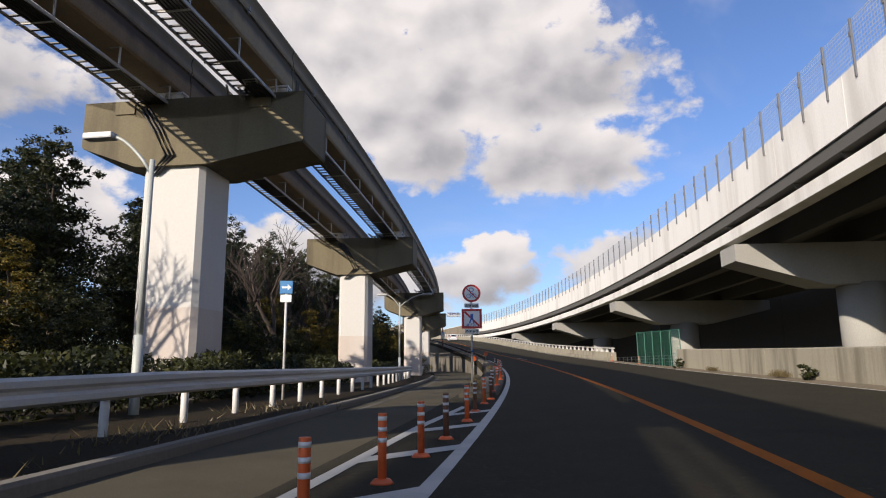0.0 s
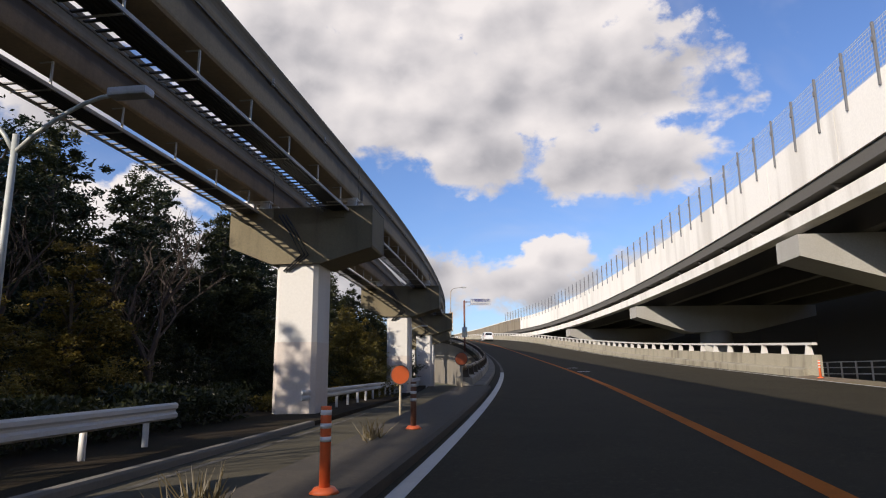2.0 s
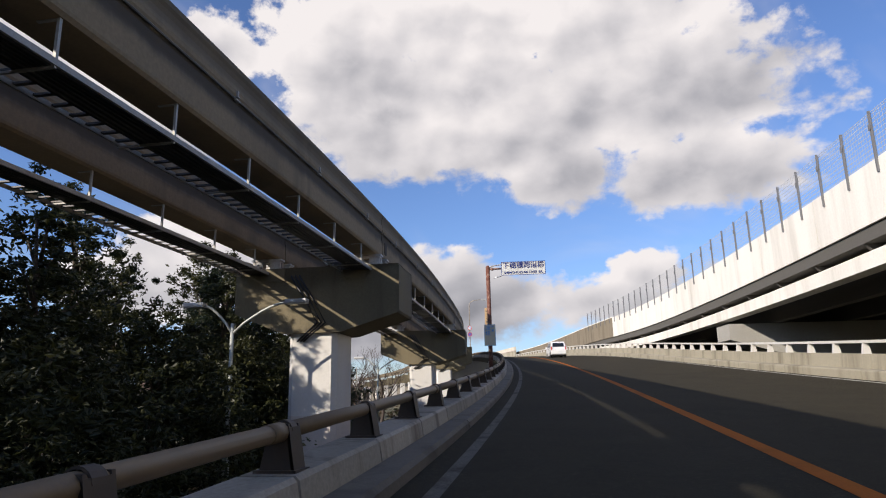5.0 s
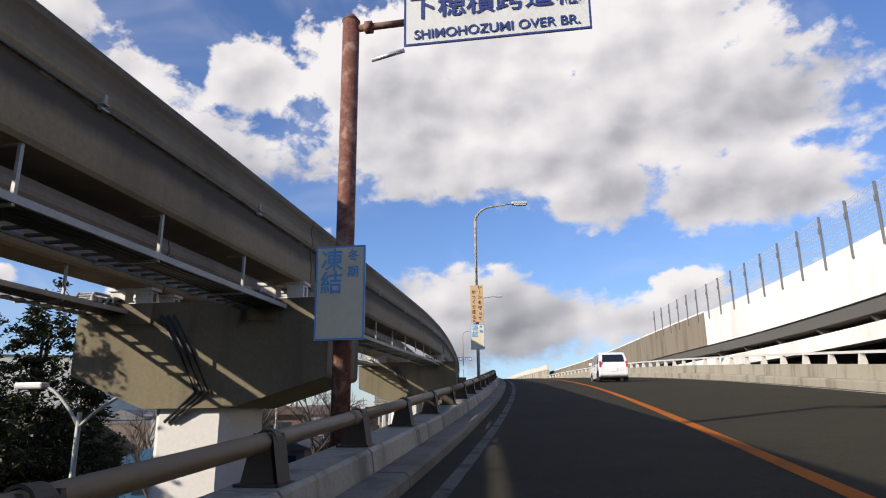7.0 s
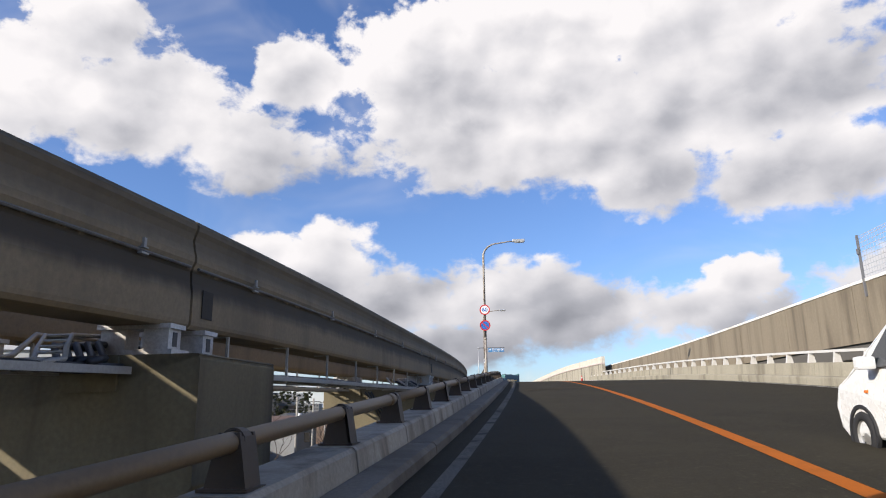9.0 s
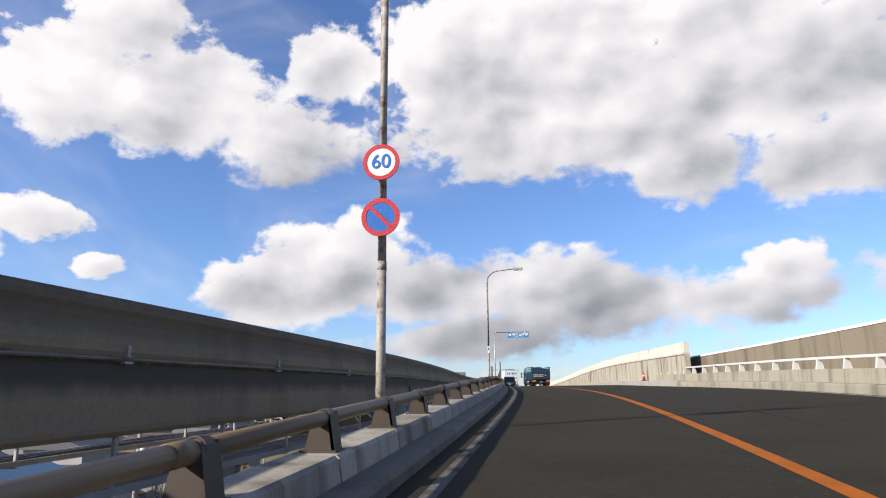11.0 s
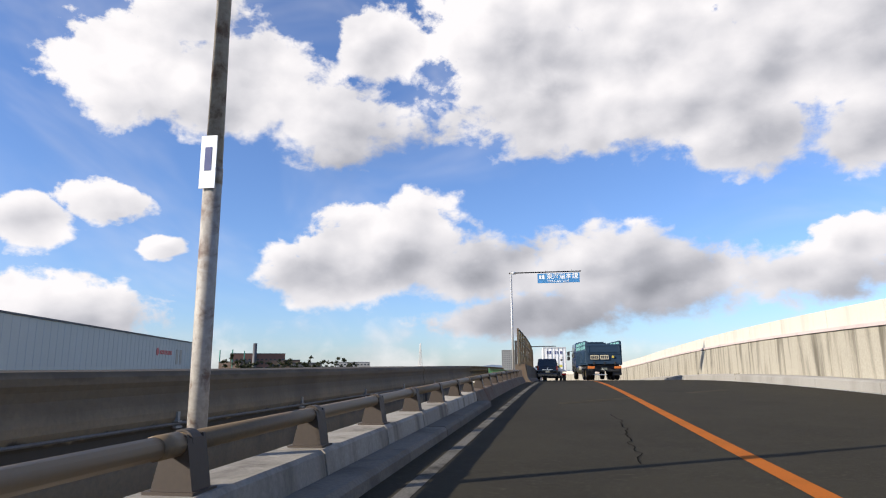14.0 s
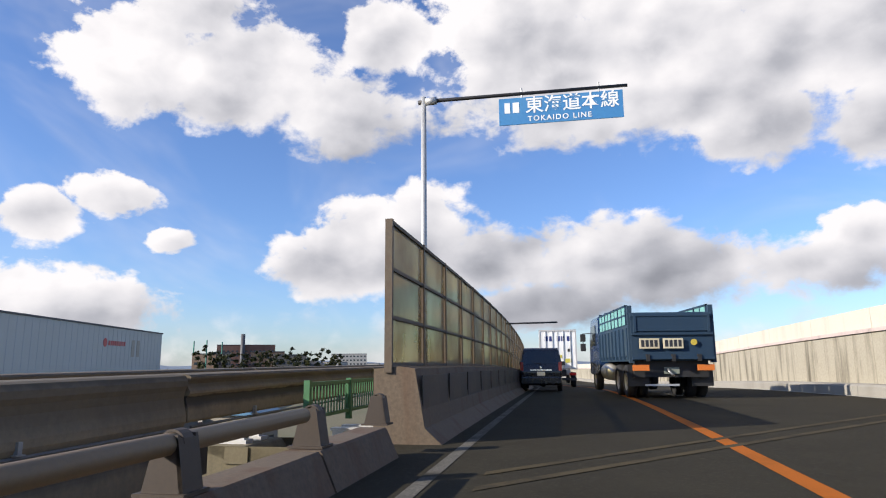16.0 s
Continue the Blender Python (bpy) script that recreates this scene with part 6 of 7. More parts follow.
    wh = mat("warehouse_white_panel", (0.50, 0.485, 0.43), 0.6, 0, 3, 0.03, 0.12, 0.2, 0.02, (0.55, 0.55, 0.54))
    part("wall", boxes((-48, L, 0, 60, -0.5, 22.5)), wh, th)
    part("roof", boxes((-48.3, L + 0.3, -0.3, 60.3, 22.5, 22.9)), ROOFS[0], th)
    for x in np.arange(-46, L, 3.0):
        part("panel_seam", boxes((x, x + 0.06, -0.05, 0.0, 0, 22.4)), GALV, th)
    mk = part("red_mark", disc(bmesh.new(), 1.2, -0.12, -0.05, 20, L * 0.52, 18.2), SIGN_RED, th)
    for k in range(8):
        part("mark_bar", boxes((L * 0.52 + 2.2 + 1.5 * k, L * 0.52 + 3.2 + 1.5 * k, -0.12, -0.05, 17.5, 18.8)), SIGN_RED, mk)
    for k in range(2):
        part("door", boxes((L * 0.72 + 4 * k, L * 0.72 + 4 * k + 2.4, -0.12, -0.05, 14.5, 19.5)), mat("tan_panel", (0.42, 0.36, 0.28), 0.7), th)
    # dark brick block with a chimney, apartment slab, low sheds and a lattice mast far off
    house(Matrix.Translation(bearing(214, 52.3, 470)) @ Matrix.Rotation(0.9, 4, "Z"), 36, 22, 25, ROOFS[0], mat("dark_brick_wall", (0.16, 0.085, 0.065), 0.85, 0, 4, 0.15, 0.2, 0.3, 0.05), True, "dark brown brick block with a chimney", "brick_building")
    ch = thing("chimney", Matrix.Translation(bearing(214, 52.6, 458)), "dark square factory chimney", "chimney")
    part("shaft", tube(bmesh.new(), [(0, 0, 0), (0, 0, 32)], 1.7, 12, 1.3), ROOFS[0], ch, "", None, True)
    house(Matrix.Translation(bearing(214, 44.2, 520)) @ Matrix.Rotation(0.75, 4, "Z"), 26, 13, 20, ROOFS[0], WALLS[2], True, "white slab of flats with rows of windows", "apartment_building")
    house(Matrix.Translation(bearing(214, 48.5, 480)) @ Matrix.Rotation(0.8, 4, "Z"), 40, 20, 13.5, ROOFS[0], WALLS[1], True, "low grey factory building", "factory_building")
    house(Matrix.Translation(bearing(214, 46.6, 350)) @ Matrix.Rotation(0.7, 4, "Z"), 22, 16, 9.5, ROOFS[0], WALLS[3], False, "low brown building with a dark pitched roof", "house")
    for k in range(16):
        bb = 30 + k * 1.9 + rng.uniform(-0.6, 0.6)
        if bb > 54:
            break
        house(Matrix.Translation(bearing(214, bb, rng.uniform(420, 720))) @ Matrix.Rotation(rng.uniform(0.4, 1.0), 4, "Z"), rng.uniform(16, 34), rng.uniform(12, 20), rng.uniform(9, 15), ROOFS[rng.choice((0, 1))], WALLS[rng.randrange(4)], True, "distant low town building with a flat roof")
    house(Matrix.Translation(bearing(214, 30.5, 900)) @ Matrix.Rotation(0.4, 4, "Z"), 18, 18, 42, ROOFS[0], WALLS[1], True, "grey distant tower block", "apartment_building")
    for bb, dd, w0, d0, h0, k in ((54.5, 310, 10, 9, 16.5, 1), (53.7, 330, 8, 9, 17.5, 0), (50.2, 340, 15, 9, 18.0, 1), (48.4, 320, 14, 9, 16.2, 0)):
        house(Matrix.Translation(bearing(214, bb, dd)) @ Matrix.Rotation(rng.uniform(0.5, 1.0), 4, "Z"), w0, d0, h0, ROOFS[0], drab[k], True, "drab mid-rise town building with rows of windows", "town_building")
    lobes = []
    for k in range(26):
        p = bearing(214, 44.5 + 0.42 * k, 285 + 9 * math.sin(k * 2.1), GROUND_Z)
        h = 16.5 + 4.0 * noise.noise(Vector((k * 0.5, 2.0, 0.0)))
        lobes += [(p.x, p.y, h * 0.35, 3.4, h * 0.36), (p.x + 1.0, p.y, h * 0.82, 2.4, h * 0.2)]
    v, f = leaves(np.random.default_rng(9), lobes, 15000, 0.42, 1.3, False)
    me = bpy.data.meshes.new("town_trees")
    me.from_pydata(v, [], f)
    me.materials.append(LEAF_DARK)
    tagged(new("town_trees", me), "dark row of tall trees among the town buildings", "trees", "", "stuff")
    mast = thing("lattice_mast", Matrix.Translation(bearing(214, 38.3, 760)), "white lattice transmission mast", "mast")
    bm = bmesh.new()
    for sx, sy in ((-1, -1), (1, -1), (1, 1), (-1, 1)):
        tube(bm, [(sx * 3.0, sy * 3.0, 0), (sx * 1.2, sy * 1.2, 26), (sx * 0.4, sy * 0.4, 46)], 0.4, 5, 0.25)
    for k in range(12):
        z = 3 + k * 3.5
        r = 3.0 - z * 0.062 if z < 26 else max(1.4 - (z - 26) * 0.04, 0.4)
        tube(bm, [(-r, -r, z), (r, -r, z), (r, r, z), (-r, r, z), (-r, -r, z + 3)], 0.2, 4)
    part("lattice", bm, WHITE_STEEL, mast)
    for bb, dd in ((54.6, 300), (53.6, 320), (55.6, 310)):
        p = thing("net_pole", Matrix.Translation(bearing(214, bb, dd)), "thin green net pole", "pole", "net poles")
        part("shaft", tube(bmesh.new(), [(0, 0, 0), (0, 0, 22)], 0.25, 6), mat("green_pole", (0.05, 0.22, 0.16), 0.5), p)
    # wooded hills on the skyline; distance haze is mixed into their blue colour
    hm = mat("haze_tinted_hill", (0.16, 0.20, 0.25), 0.95, 0, 0.02, 0.1, 0.004, 0.3, 0)
    bm = bmesh.new()
    prev = None
    for k in range(121):
        a = -70 + k * 1.7
        h = 42 + 46 * noise.noise(Vector((a * 0.07, 0.3, 0))) + 18 * noise.noise(Vector((a * 0.3, 5, 0)))
        p = bearing(214, a, 4000, -5)
        q = bearing(214, a, 4150, max(h, 8))
        r2 = bearing(214, a, 4400, -5)
        cur = [bm.verts.new(v) for v in (p, q, r2)]
        if prev:
            for j in (0, 1):
                bm.faces.new((prev[j], prev[j + 1], cur[j + 1], cur[j]))
        prev = cur
    tagged(part("hills", bm, hm, None, "", None, True), "low hills on the skyline with blue distance haze in their colour", "hills", "", "structure")
    # far woods and roofs that close the view ahead
    rn = np.random.default_rng(5)
    verts, faces = [], []
    for _ in range(16000):
        a = rn.uniform(-75, 125)
        dd = rn.uniform(500, 1100)
        p = np.array(bearing(214, a, dd, GROUND_Z + rn.uniform(0, 8.5) * (0.6 + 0.4 * math.sin(a * 1.3))))
        d1, d2 = rn.normal(size=3) * 1.7, rn.normal(size=3) * 1.7
        i = len(verts)
        verts += [tuple(p), tuple(p + d1), tuple(p + d2)]
        faces.append((i, i + 1, i + 2))
    me = bpy.data.meshes.new("far_woods")
    me.from_pydata(verts, [], faces)
    me.materials.append(LEAF_DARK)
    tagged(new("far_woods", me), "dark distant belt of trees", "woods", "", "stuff")


build_town()

# ------------------------------------------------------------------ vehicles
TYRE = mat("tyre_rubber", (0.018, 0.018, 0.019), 0.85, 0, 40, 0.2, 2, 0.3, 0.2)
RIM = mat("steel_rim", (0.5, 0.49, 0.46), 0.4, 0.7, 40, 0.1, 3, 0.4, 0.05, (0.25, 0.2, 0.15))
GLASS = mat("car_glass", (0.012, 0.015, 0.018), 0.06, 0, 5, 0.05, 1, 0.0, 0, None, False, 0, 0.7)
CHROME = mat("chrome", (0.75, 0.75, 0.76), 0.15, 1.0, 20, 0.02, 1, 0.05, 0)
LAMP_RED = mat("tail_lamp_red", (0.42, 0.02, 0.02), 0.2, 0, 20, 0.03, 1, 0.0, 0, None, False, 0, 0.6, 0.5)
LAMP_ORANGE = mat("orange_reflector", (0.62, 0.17, 0.03), 0.3, 0, 60, 0.05, 1, 0.1, 0.05)
PLATE = mat("plate_white", (0.72, 0.72, 0.70), 0.4, 0, 20, 0.03, 1, 0.2, 0)
PLASTIC = mat("black_plastic", (0.022, 0.022, 0.023), 0.6, 0, 40, 0.1, 2, 0.3, 0.05)


def paint(name, color):
    return mat(name, color, 0.28, 0, 8, 0.02, 0.6, 0.12, 0.0, None, False, 0, 0.5, 0.6)


def wheel(th, x, y, r, w, name="wheel"):
    sd = 1 if x > 0 else -1
    bm = bmesh.new()
    n = 28
    prof = [(-w / 2, r * 0.62), (-w / 2, r * 0.93), (-w / 2 + 0.03, r), (w / 2 - 0.03, r), (w / 2, r * 0.93), (w / 2, r * 0.62)]
    rings = [[bm.verts.new((px, pr * math.cos(2 * math.pi * k / n), pr * math.sin(2 * math.pi * k / n))) for k in range(n)] for px, pr in prof]
    for p, q in zip(rings, rings[1:] + rings[:1]):
        for k in range(n):
            bm.faces.new((p[k], p[(k + 1) % n], q[(k + 1) % n], q[k]))
    wh = part(name, bm, TYRE, th, "black rubber tyre on a steel rim", Matrix.Translation((x, y, r)), True)
    bm = bmesh.new()
    pr2 = [(sd * w * 0.42, r * 0.62), (sd * w * 0.30, r * 0.52), (sd * w * 0.18, r * 0.45), (sd * w * 0.30, r * 0.22), (sd * w * 0.34, 0.02)]
    rings = [[bm.verts.new((px, pr * math.cos(2 * math.pi * k / n), pr * math.sin(2 * math.pi * k / n))) for k in range(n)] for px, pr in pr2]
    for p, q in zip(rings, rings[1:]):
        for k in range(n):
            bm.faces.new((p[k], p[(k + 1) % n], q[(k + 1) % n], q[k]))
    bm.faces.new(rings[-1])
    part("rim", bm, RIM, wh, "", None, True)
    bm = bmesh.new()
    for k in range(8):
        a = 2 * math.pi * k / 8
        tube(bm, [(sd * w * 0.235, r * 0.40 * math.cos(a), r * 0.40 * math.sin(a)), (sd * w * 0.25, r * 0.40 * math.cos(a), r * 0.40 * math.sin(a))], r * 0.06, 8)
    part("rim_hole", bm, PLASTIC, wh)


def shell(outline, half, belt, top_in):
    """A car body: side outline (y, z) across the width, rounded, drawn in above the belt."""
    bm = prism(bmesh.new(), outline, "x", -half, half)
    bmesh.ops.bevel(bm, geom=list(bm.edges), offset=0.07, segments=3, affect="EDGES", profile=0.6)
    zt = max(p[1] for p in outline)
    for v in bm.verts:
        if v.co.z > belt:
            v.co.x *= 1 - top_in * (v.co.z - belt) / (zt - belt)
        if v.co.z < 0.45:
            v.co.x *= 0.97
    return bm


def pane(th, corners, material=GLASS, name="window", label=""):
    """A thin pane from four corners, with a little thickness."""
    bm = bmesh.new()
    c = [Vector(p) for p in corners]
    n = (c[1] - c[0]).cross(c[3] - c[0]).normalized() * 0.012
    a = [bm.verts.new(p + n) for p in c]
    b = [bm.verts.new(p - n) for p in c]
    bm.faces.new(a)
    bm.faces.new(b[::-1])
    for i in range(4):
        bm.faces.new((a[i], a[(i + 1) % 4], b[(i + 1) % 4], b[i]))
    return part(name, bm, material, th, label)


def minivan(m):
    th = thing("minivan", m, "black minivan with tinted rear glass in the lane", "car")
    body = paint("black_car_paint", (0.012, 0.012, 0.016))
    o = [(0.0, 0.32), (-0.02, 0.85), (0.10, 1.10), (0.30, 1.72), (0.5, 1.82), (2.9, 1.82), (3.75, 1.15), (4.5, 0.95), (4.6, 0.35), (4.2, 0.25), (0.2, 0.25)]
    part("body", shell(o, 0.86, 1.0, 0.14), body, th, "glossy black body")
    pane(th, [(-0.62, 0.105, 1.14), (0.62, 0.105, 1.14), (0.55, 0.265, 1.66), (-0.55, 0.265, 1.66)], GLASS, "rear_window", "tinted rear window")
    for sx in (-1, 1):
        x0, x1 = sx * 0.862, sx * 0.765
        pane(th, [(x0, 0.5, 1.12), (x0, 1.7, 1.12), (x1, 1.7, 1.66), (x1, 0.6, 1.66)])
        pane(th, [(x0, 1.8, 1.12), (x0, 3.2, 1.12), (x1, 2.75, 1.66), (x1, 1.8, 1.66)])
        part("tail_lamp", boxes((sx * 0.80 - 0.07, sx * 0.80 + 0.07, -0.045, 0.12, 0.86, 1.22)), LAMP_RED, th, "red tail lamp")
        mi = bmesh.new()
        box(mi, sx * 0.95 - 0.1, sx * 0.95 + 0.1, 3.05, 3.2, 1.08, 1.26, 0.03)
        part("door_mirror", mi, body, th)
        for y in (0.85, 3.65):
            wheel(th, sx * 0.76, y, 0.31, 0.2)
    part("chrome_strip", boxes((-0.45, 0.45, -0.055, -0.015, 0.86, 0.92)), CHROME, th, "chrome strip")
    part("number_plate", boxes((-0.165, 0.165, -0.06, -0.02, 0.66, 0.82)), PLATE, th, "white plate")
    bu = bmesh.new()
    box(bu, -0.84, 0.84, -0.08, 0.1, 0.30, 0.62, 0.05)
    part("bumper", bu, body, th)
    part("badge", disc(bmesh.new(), 0.045, -0.055, -0.02, 16, 0, 1.0), CHROME, th)
    part("wiper", tube(bmesh.new(), [(0.0, 0.08, 1.15), (-0.3, 0.1, 1.2)], 0.012, 6), PLASTIC, th)


def dump_truck(m):
    th = thing("dump_truck", m, "blue dump truck with a ribbed tipper body", "truck")
    blue = paint("truck_blue", (0.010, 0.034, 0.10))
    teal = mat("truck_tipper_blue", (0.010, 0.034, 0.068), 0.75, 0, 20, 0.1, 0.8, 0.45, 0.08, (0.05, 0.07, 0.07), True)
    sheet = mat("teal_canvas", (0.16, 0.36, 0.34), 0.8, 0, 20, 0.12, 0.9, 0.3, 0.15)
    H0, H1 = 1.25, 2.55
    part("chassis", boxes((-0.45, 0.45, 0.3, 8.2, 0.75, 1.05), (-1.1, 1.1, 0.25, 0.42, 0.62, 1.2)), PLASTIC, th, "dark steel chassis")
    tip = part("tipper_floor", boxes((-1.2, 1.2, 0.1, 5.6, H0 - 0.15, H0)), teal, th)
    for sx in (-1, 1):
        bm = bmesh.new()
        box(bm, sx * 1.2 - 0.04, sx * 1.2 + 0.04, 0.1, 5.6, H0, H1 - 0.35, 0.015)
        part("tipper_side", bm, teal, th)
        first = None
        for k in range(9):
            mm = Matrix.Translation((sx * 1.24, 0.25 + 0.63 * k, H0 - 0.1))
            if first is None:
                first = part("side_rib", boxes((-0.05, 0.05, -0.05, 0.05, 0, 0.95)), teal, th, "", mm)
            else:
                share("side_rib", first, th, mm)
        first = None
        for k in range(4):
            mm = Matrix.Translation((sx * 1.22, 0.45 + 1.22 * k, H1 - 0.33))
            if first is None:
                first = part("side_board", boxes((-0.02, 0.02, 0, 1.12, 0, 0.56)), sheet, th, "pale teal upper side board", mm)
                part("board_frame", boxes((-0.035, 0.035, -0.04, 1.16, 0.54, 0.60), (-0.035, 0.035, -0.04, 1.16, 0.26, 0.31), (-0.035, 0.035, -0.04, 0.03, 0.0, 0.60), (-0.035, 0.035, 0.54, 0.60, 0.0, 0.60)), teal, first)
            else:
                again = share("side_board", first, th, mm)
                share("board_frame", first.children[0], again, Matrix())
        part("corner_post", boxes((sx * 1.2 - 0.07, sx * 1.2 + 0.07, 0.02, 0.16, H0 - 0.2, H1 + 0.22)), teal, th)
        part("tail_lamp", boxes((sx * 0.95 - 0.24, sx * 0.95 + 0.24, 0.0, 0.06, 0.82, 0.99)), LAMP_ORANGE, th, "orange reflector panel")
        part("mudguard", boxes((sx * 0.95 - 0.32, sx * 0.95 + 0.32, 0.42, 0.46, 0.35, 1.0)), PLASTIC, th)
        for y, dual in ((1.15, 1), (2.45, 1), (7.15, 0)):
            wheel(th, sx * 1.06, y, 0.50, 0.27)
            if dual:
                wheel(th, sx * 0.74, y, 0.50, 0.27)
    part("tailgate", prism(bmesh.new(), [(0.0, H0 - 0.12), (0.1, H0 - 0.12), (0.1, H1), (-0.03, H1), (-0.06, H1 - 0.1), (-0.03, H1 - 0.22)], "x", -1.2, 1.2), teal, th, "blue steel tailgate")
    part("gate_rail", boxes((-1.2, 1.2, -0.08, 0.0, H0 + 0.62, H0 + 0.7), (-1.2, 1.2, -0.08, 0.0, H0 - 0.1, H0 - 0.02)), teal, th)
    for x0 in (-0.98, -0.28):
        plate = part("letter_panel", boxes((x0, x0 + 0.58, -0.10, -0.06, H0 + 0.22, H0 + 0.52)), SIGN_CREAM, th, "dirty pale panel with dark bars")
        for k in range(4):
            part("panel_bar", boxes((x0 + 0.05 + 0.13 * k, x0 + 0.14 + 0.13 * k, -0.106, -0.099, H0 + 0.27, H0 + 0.47)), INK, plate)
    gate = part("upper_gate_panel", boxes((-1.05, 1.05, -0.075, -0.045, H0 + 0.74, H1 - 0.12)), teal, th, "recessed upper gate panel")
    part("gate_rim", boxes((-1.12, 1.12, -0.1, -0.03, H1 - 0.12, H1 - 0.05), (-1.12, -1.05, -0.1, -0.03, H0 + 0.70, H1 - 0.12), (1.05, 1.12, -0.1, -0.03, H0 + 0.70, H1 - 0.12)), teal, gate)
    for x0 in (-0.75, 0.0, 0.75):
        part("gate_hinge", boxes((x0 - 0.05, x0 + 0.05, -0.12, -0.02, H0 - 0.16, H0 + 0.05)), PLASTIC, th)
    part("tow_hook", tube(bmesh.new(), [(-0.12, 0.16, 0.86), (-0.12, 0.05, 0.80), (-0.05, 0.03, 0.70), (0.02, 0.08, 0.66)], 0.03, 8), RIM, th, "", None, True)
    part("emblem", disc(bmesh.new(), 0.09, -0.09, -0.05, 20, 0.62, H0 + 0.40), mat("yellow_emblem", (0.55, 0.42, 0.06), 0.5), th)
    part("head_board", boxes((-1.2, 1.2, 5.5, 5.62, H0, H1 + 0.35), (-1.0, 1.0, 5.45, 5.52, H1 + 0.35, H1 + 0.42)), teal, th)
    bm = prism(bmesh.new(), [(5.75, 0.75), (5.75, 2.75), (5.95, 2.85), (7.6, 2.85), (8.15, 2.0), (8.25, 0.6), (6.8, 0.6)], "x", -1.22, 1.22)
    bmesh.ops.bevel(bm, geom=list(bm.edges), offset=0.05, segments=2, affect="EDGES")
    part("cab", bm, blue, th, "glossy blue cab")
    for sx in (-1, 1):
        pane(th, [(sx * 1.232, 6.5, 1.75), (sx * 1.232, 7.75, 1.75), (sx * 1.232, 7.45, 2.55), (sx * 1.232, 6.5, 2.55)])
        part("mirror_arm", tube(bmesh.new(), [(sx * 1.2, 8.0, 2.3), (sx * 1.5, 8.1, 2.3), (sx * 1.5, 8.1, 1.6)], 0.025, 6), PLASTIC, th)
        for z in (2.12, 1.72):
            mi = bmesh.new()
            box(mi, sx * 1.5 - 0.11, sx * 1.5 + 0.11, 8.05, 8.18, z - 0.16, z + 0.16, 0.03)
            part("mirror", mi, PLASTIC, th)
    part("rear_cab_window", boxes((-0.6, 0.6, 5.735, 5.75, 1.9, 2.5)), GLASS, th)
    part("number_plate", boxes((-0.22, 0.22, 0.2, 0.25, 0.72, 0.92)), mat("dull_plate", (0.22, 0.24, 0.2), 0.5), th)
    part("under_bar", boxes((-0.8, 0.2, 0.22, 0.3, 0.36, 0.42)), GALV, th)
    part("tank", tube(bmesh.new(), [(-0.95, 4.2, 0.75), (-0.95, 5.3, 0.75)], 0.32, 16), RIM, th, "", None, True)


def container_truck(m):
    th = thing("container_truck", m, "box truck with a white container body", "truck")
    wh = mat("container_white", (0.74, 0.74, 0.73), 0.45, 0, 8, 0.04, 0.5, 0.25, 0.03, (0.5, 0.48, 0.44))
    bm = bmesh.new()
    box(bm, -1.22, 1.22, 0.0, 9.2, 1.15, 3.75, 0.03)
    part("container", bm, wh, th)
    part("door_frame", boxes((-1.22, 1.22, -0.03, 0.0, 3.62, 3.75), (-1.22, 1.22, -0.03, 0.0, 1.15, 1.25), (-1.22, -1.12, -0.03, 0, 1.25, 3.62), (1.12, 1.22, -0.03, 0, 1.25, 3.62), (-0.03, 0.03, -0.03, 0, 1.25, 3.62)), mat("door_frame_dark", (0.42, 0.42, 0.42), 0.5), th)
    for x in (-0.8, -0.35, 0.35, 0.8):
        part("lock_rod", tube(bmesh.new(), [(x, -0.05, 1.2), (x, -0.05, 3.65)], 0.025, 8), GALV, th)
    part("letter_bar", boxes(*[(x, x + 0.2, -0.02, -0.005, 3.0, 3.32) for x in (-0.85, -0.55, -0.05, 0.22, 0.6)]), SIGN_NAVY, th)
    part("small_bars", boxes((-0.25, 0.25, -0.02, -0.005, 1.9, 2.1), (0.45, 0.85, -0.02, -0.005, 1.6, 1.85)), mat("yellow_notice", (0.5, 0.45, 0.08), 0.5), th)
    part("hinge_box", boxes((-0.95, -0.75, -0.04, 0, 2.3, 2.5), (0.62, 0.85, -0.04, 0, 2.3, 2.5)), PLASTIC, th)
    part("chassis", boxes((-0.5, 0.5, 0.1, 11.4, 0.7, 1.15), (-1.15, 1.15, 0.0, 0.12, 0.45, 0.62)), PLASTIC, th)
    bm = prism(bmesh.new(), [(9.5, 0.7), (9.5, 2.9), (10.9, 2.9), (11.4, 1.9), (11.5, 0.55), (10.6, 0.55)], "x", -1.2, 1.2)
    bmesh.ops.bevel(bm, geom=list(bm.edges), offset=0.05, segments=2, affect="EDGES")
    part("cab", bm, wh, th)
    for sx in (-1, 1):
        part("tail_lamp", boxes((sx * 0.9 - 0.22, sx * 0.9 + 0.22, -0.05, 0.0, 0.78, 0.95)), LAMP_RED, th)
        for y in (1.4, 2.7, 10.5):
            wheel(th, sx * 1.02, y, 0.48, 0.28)


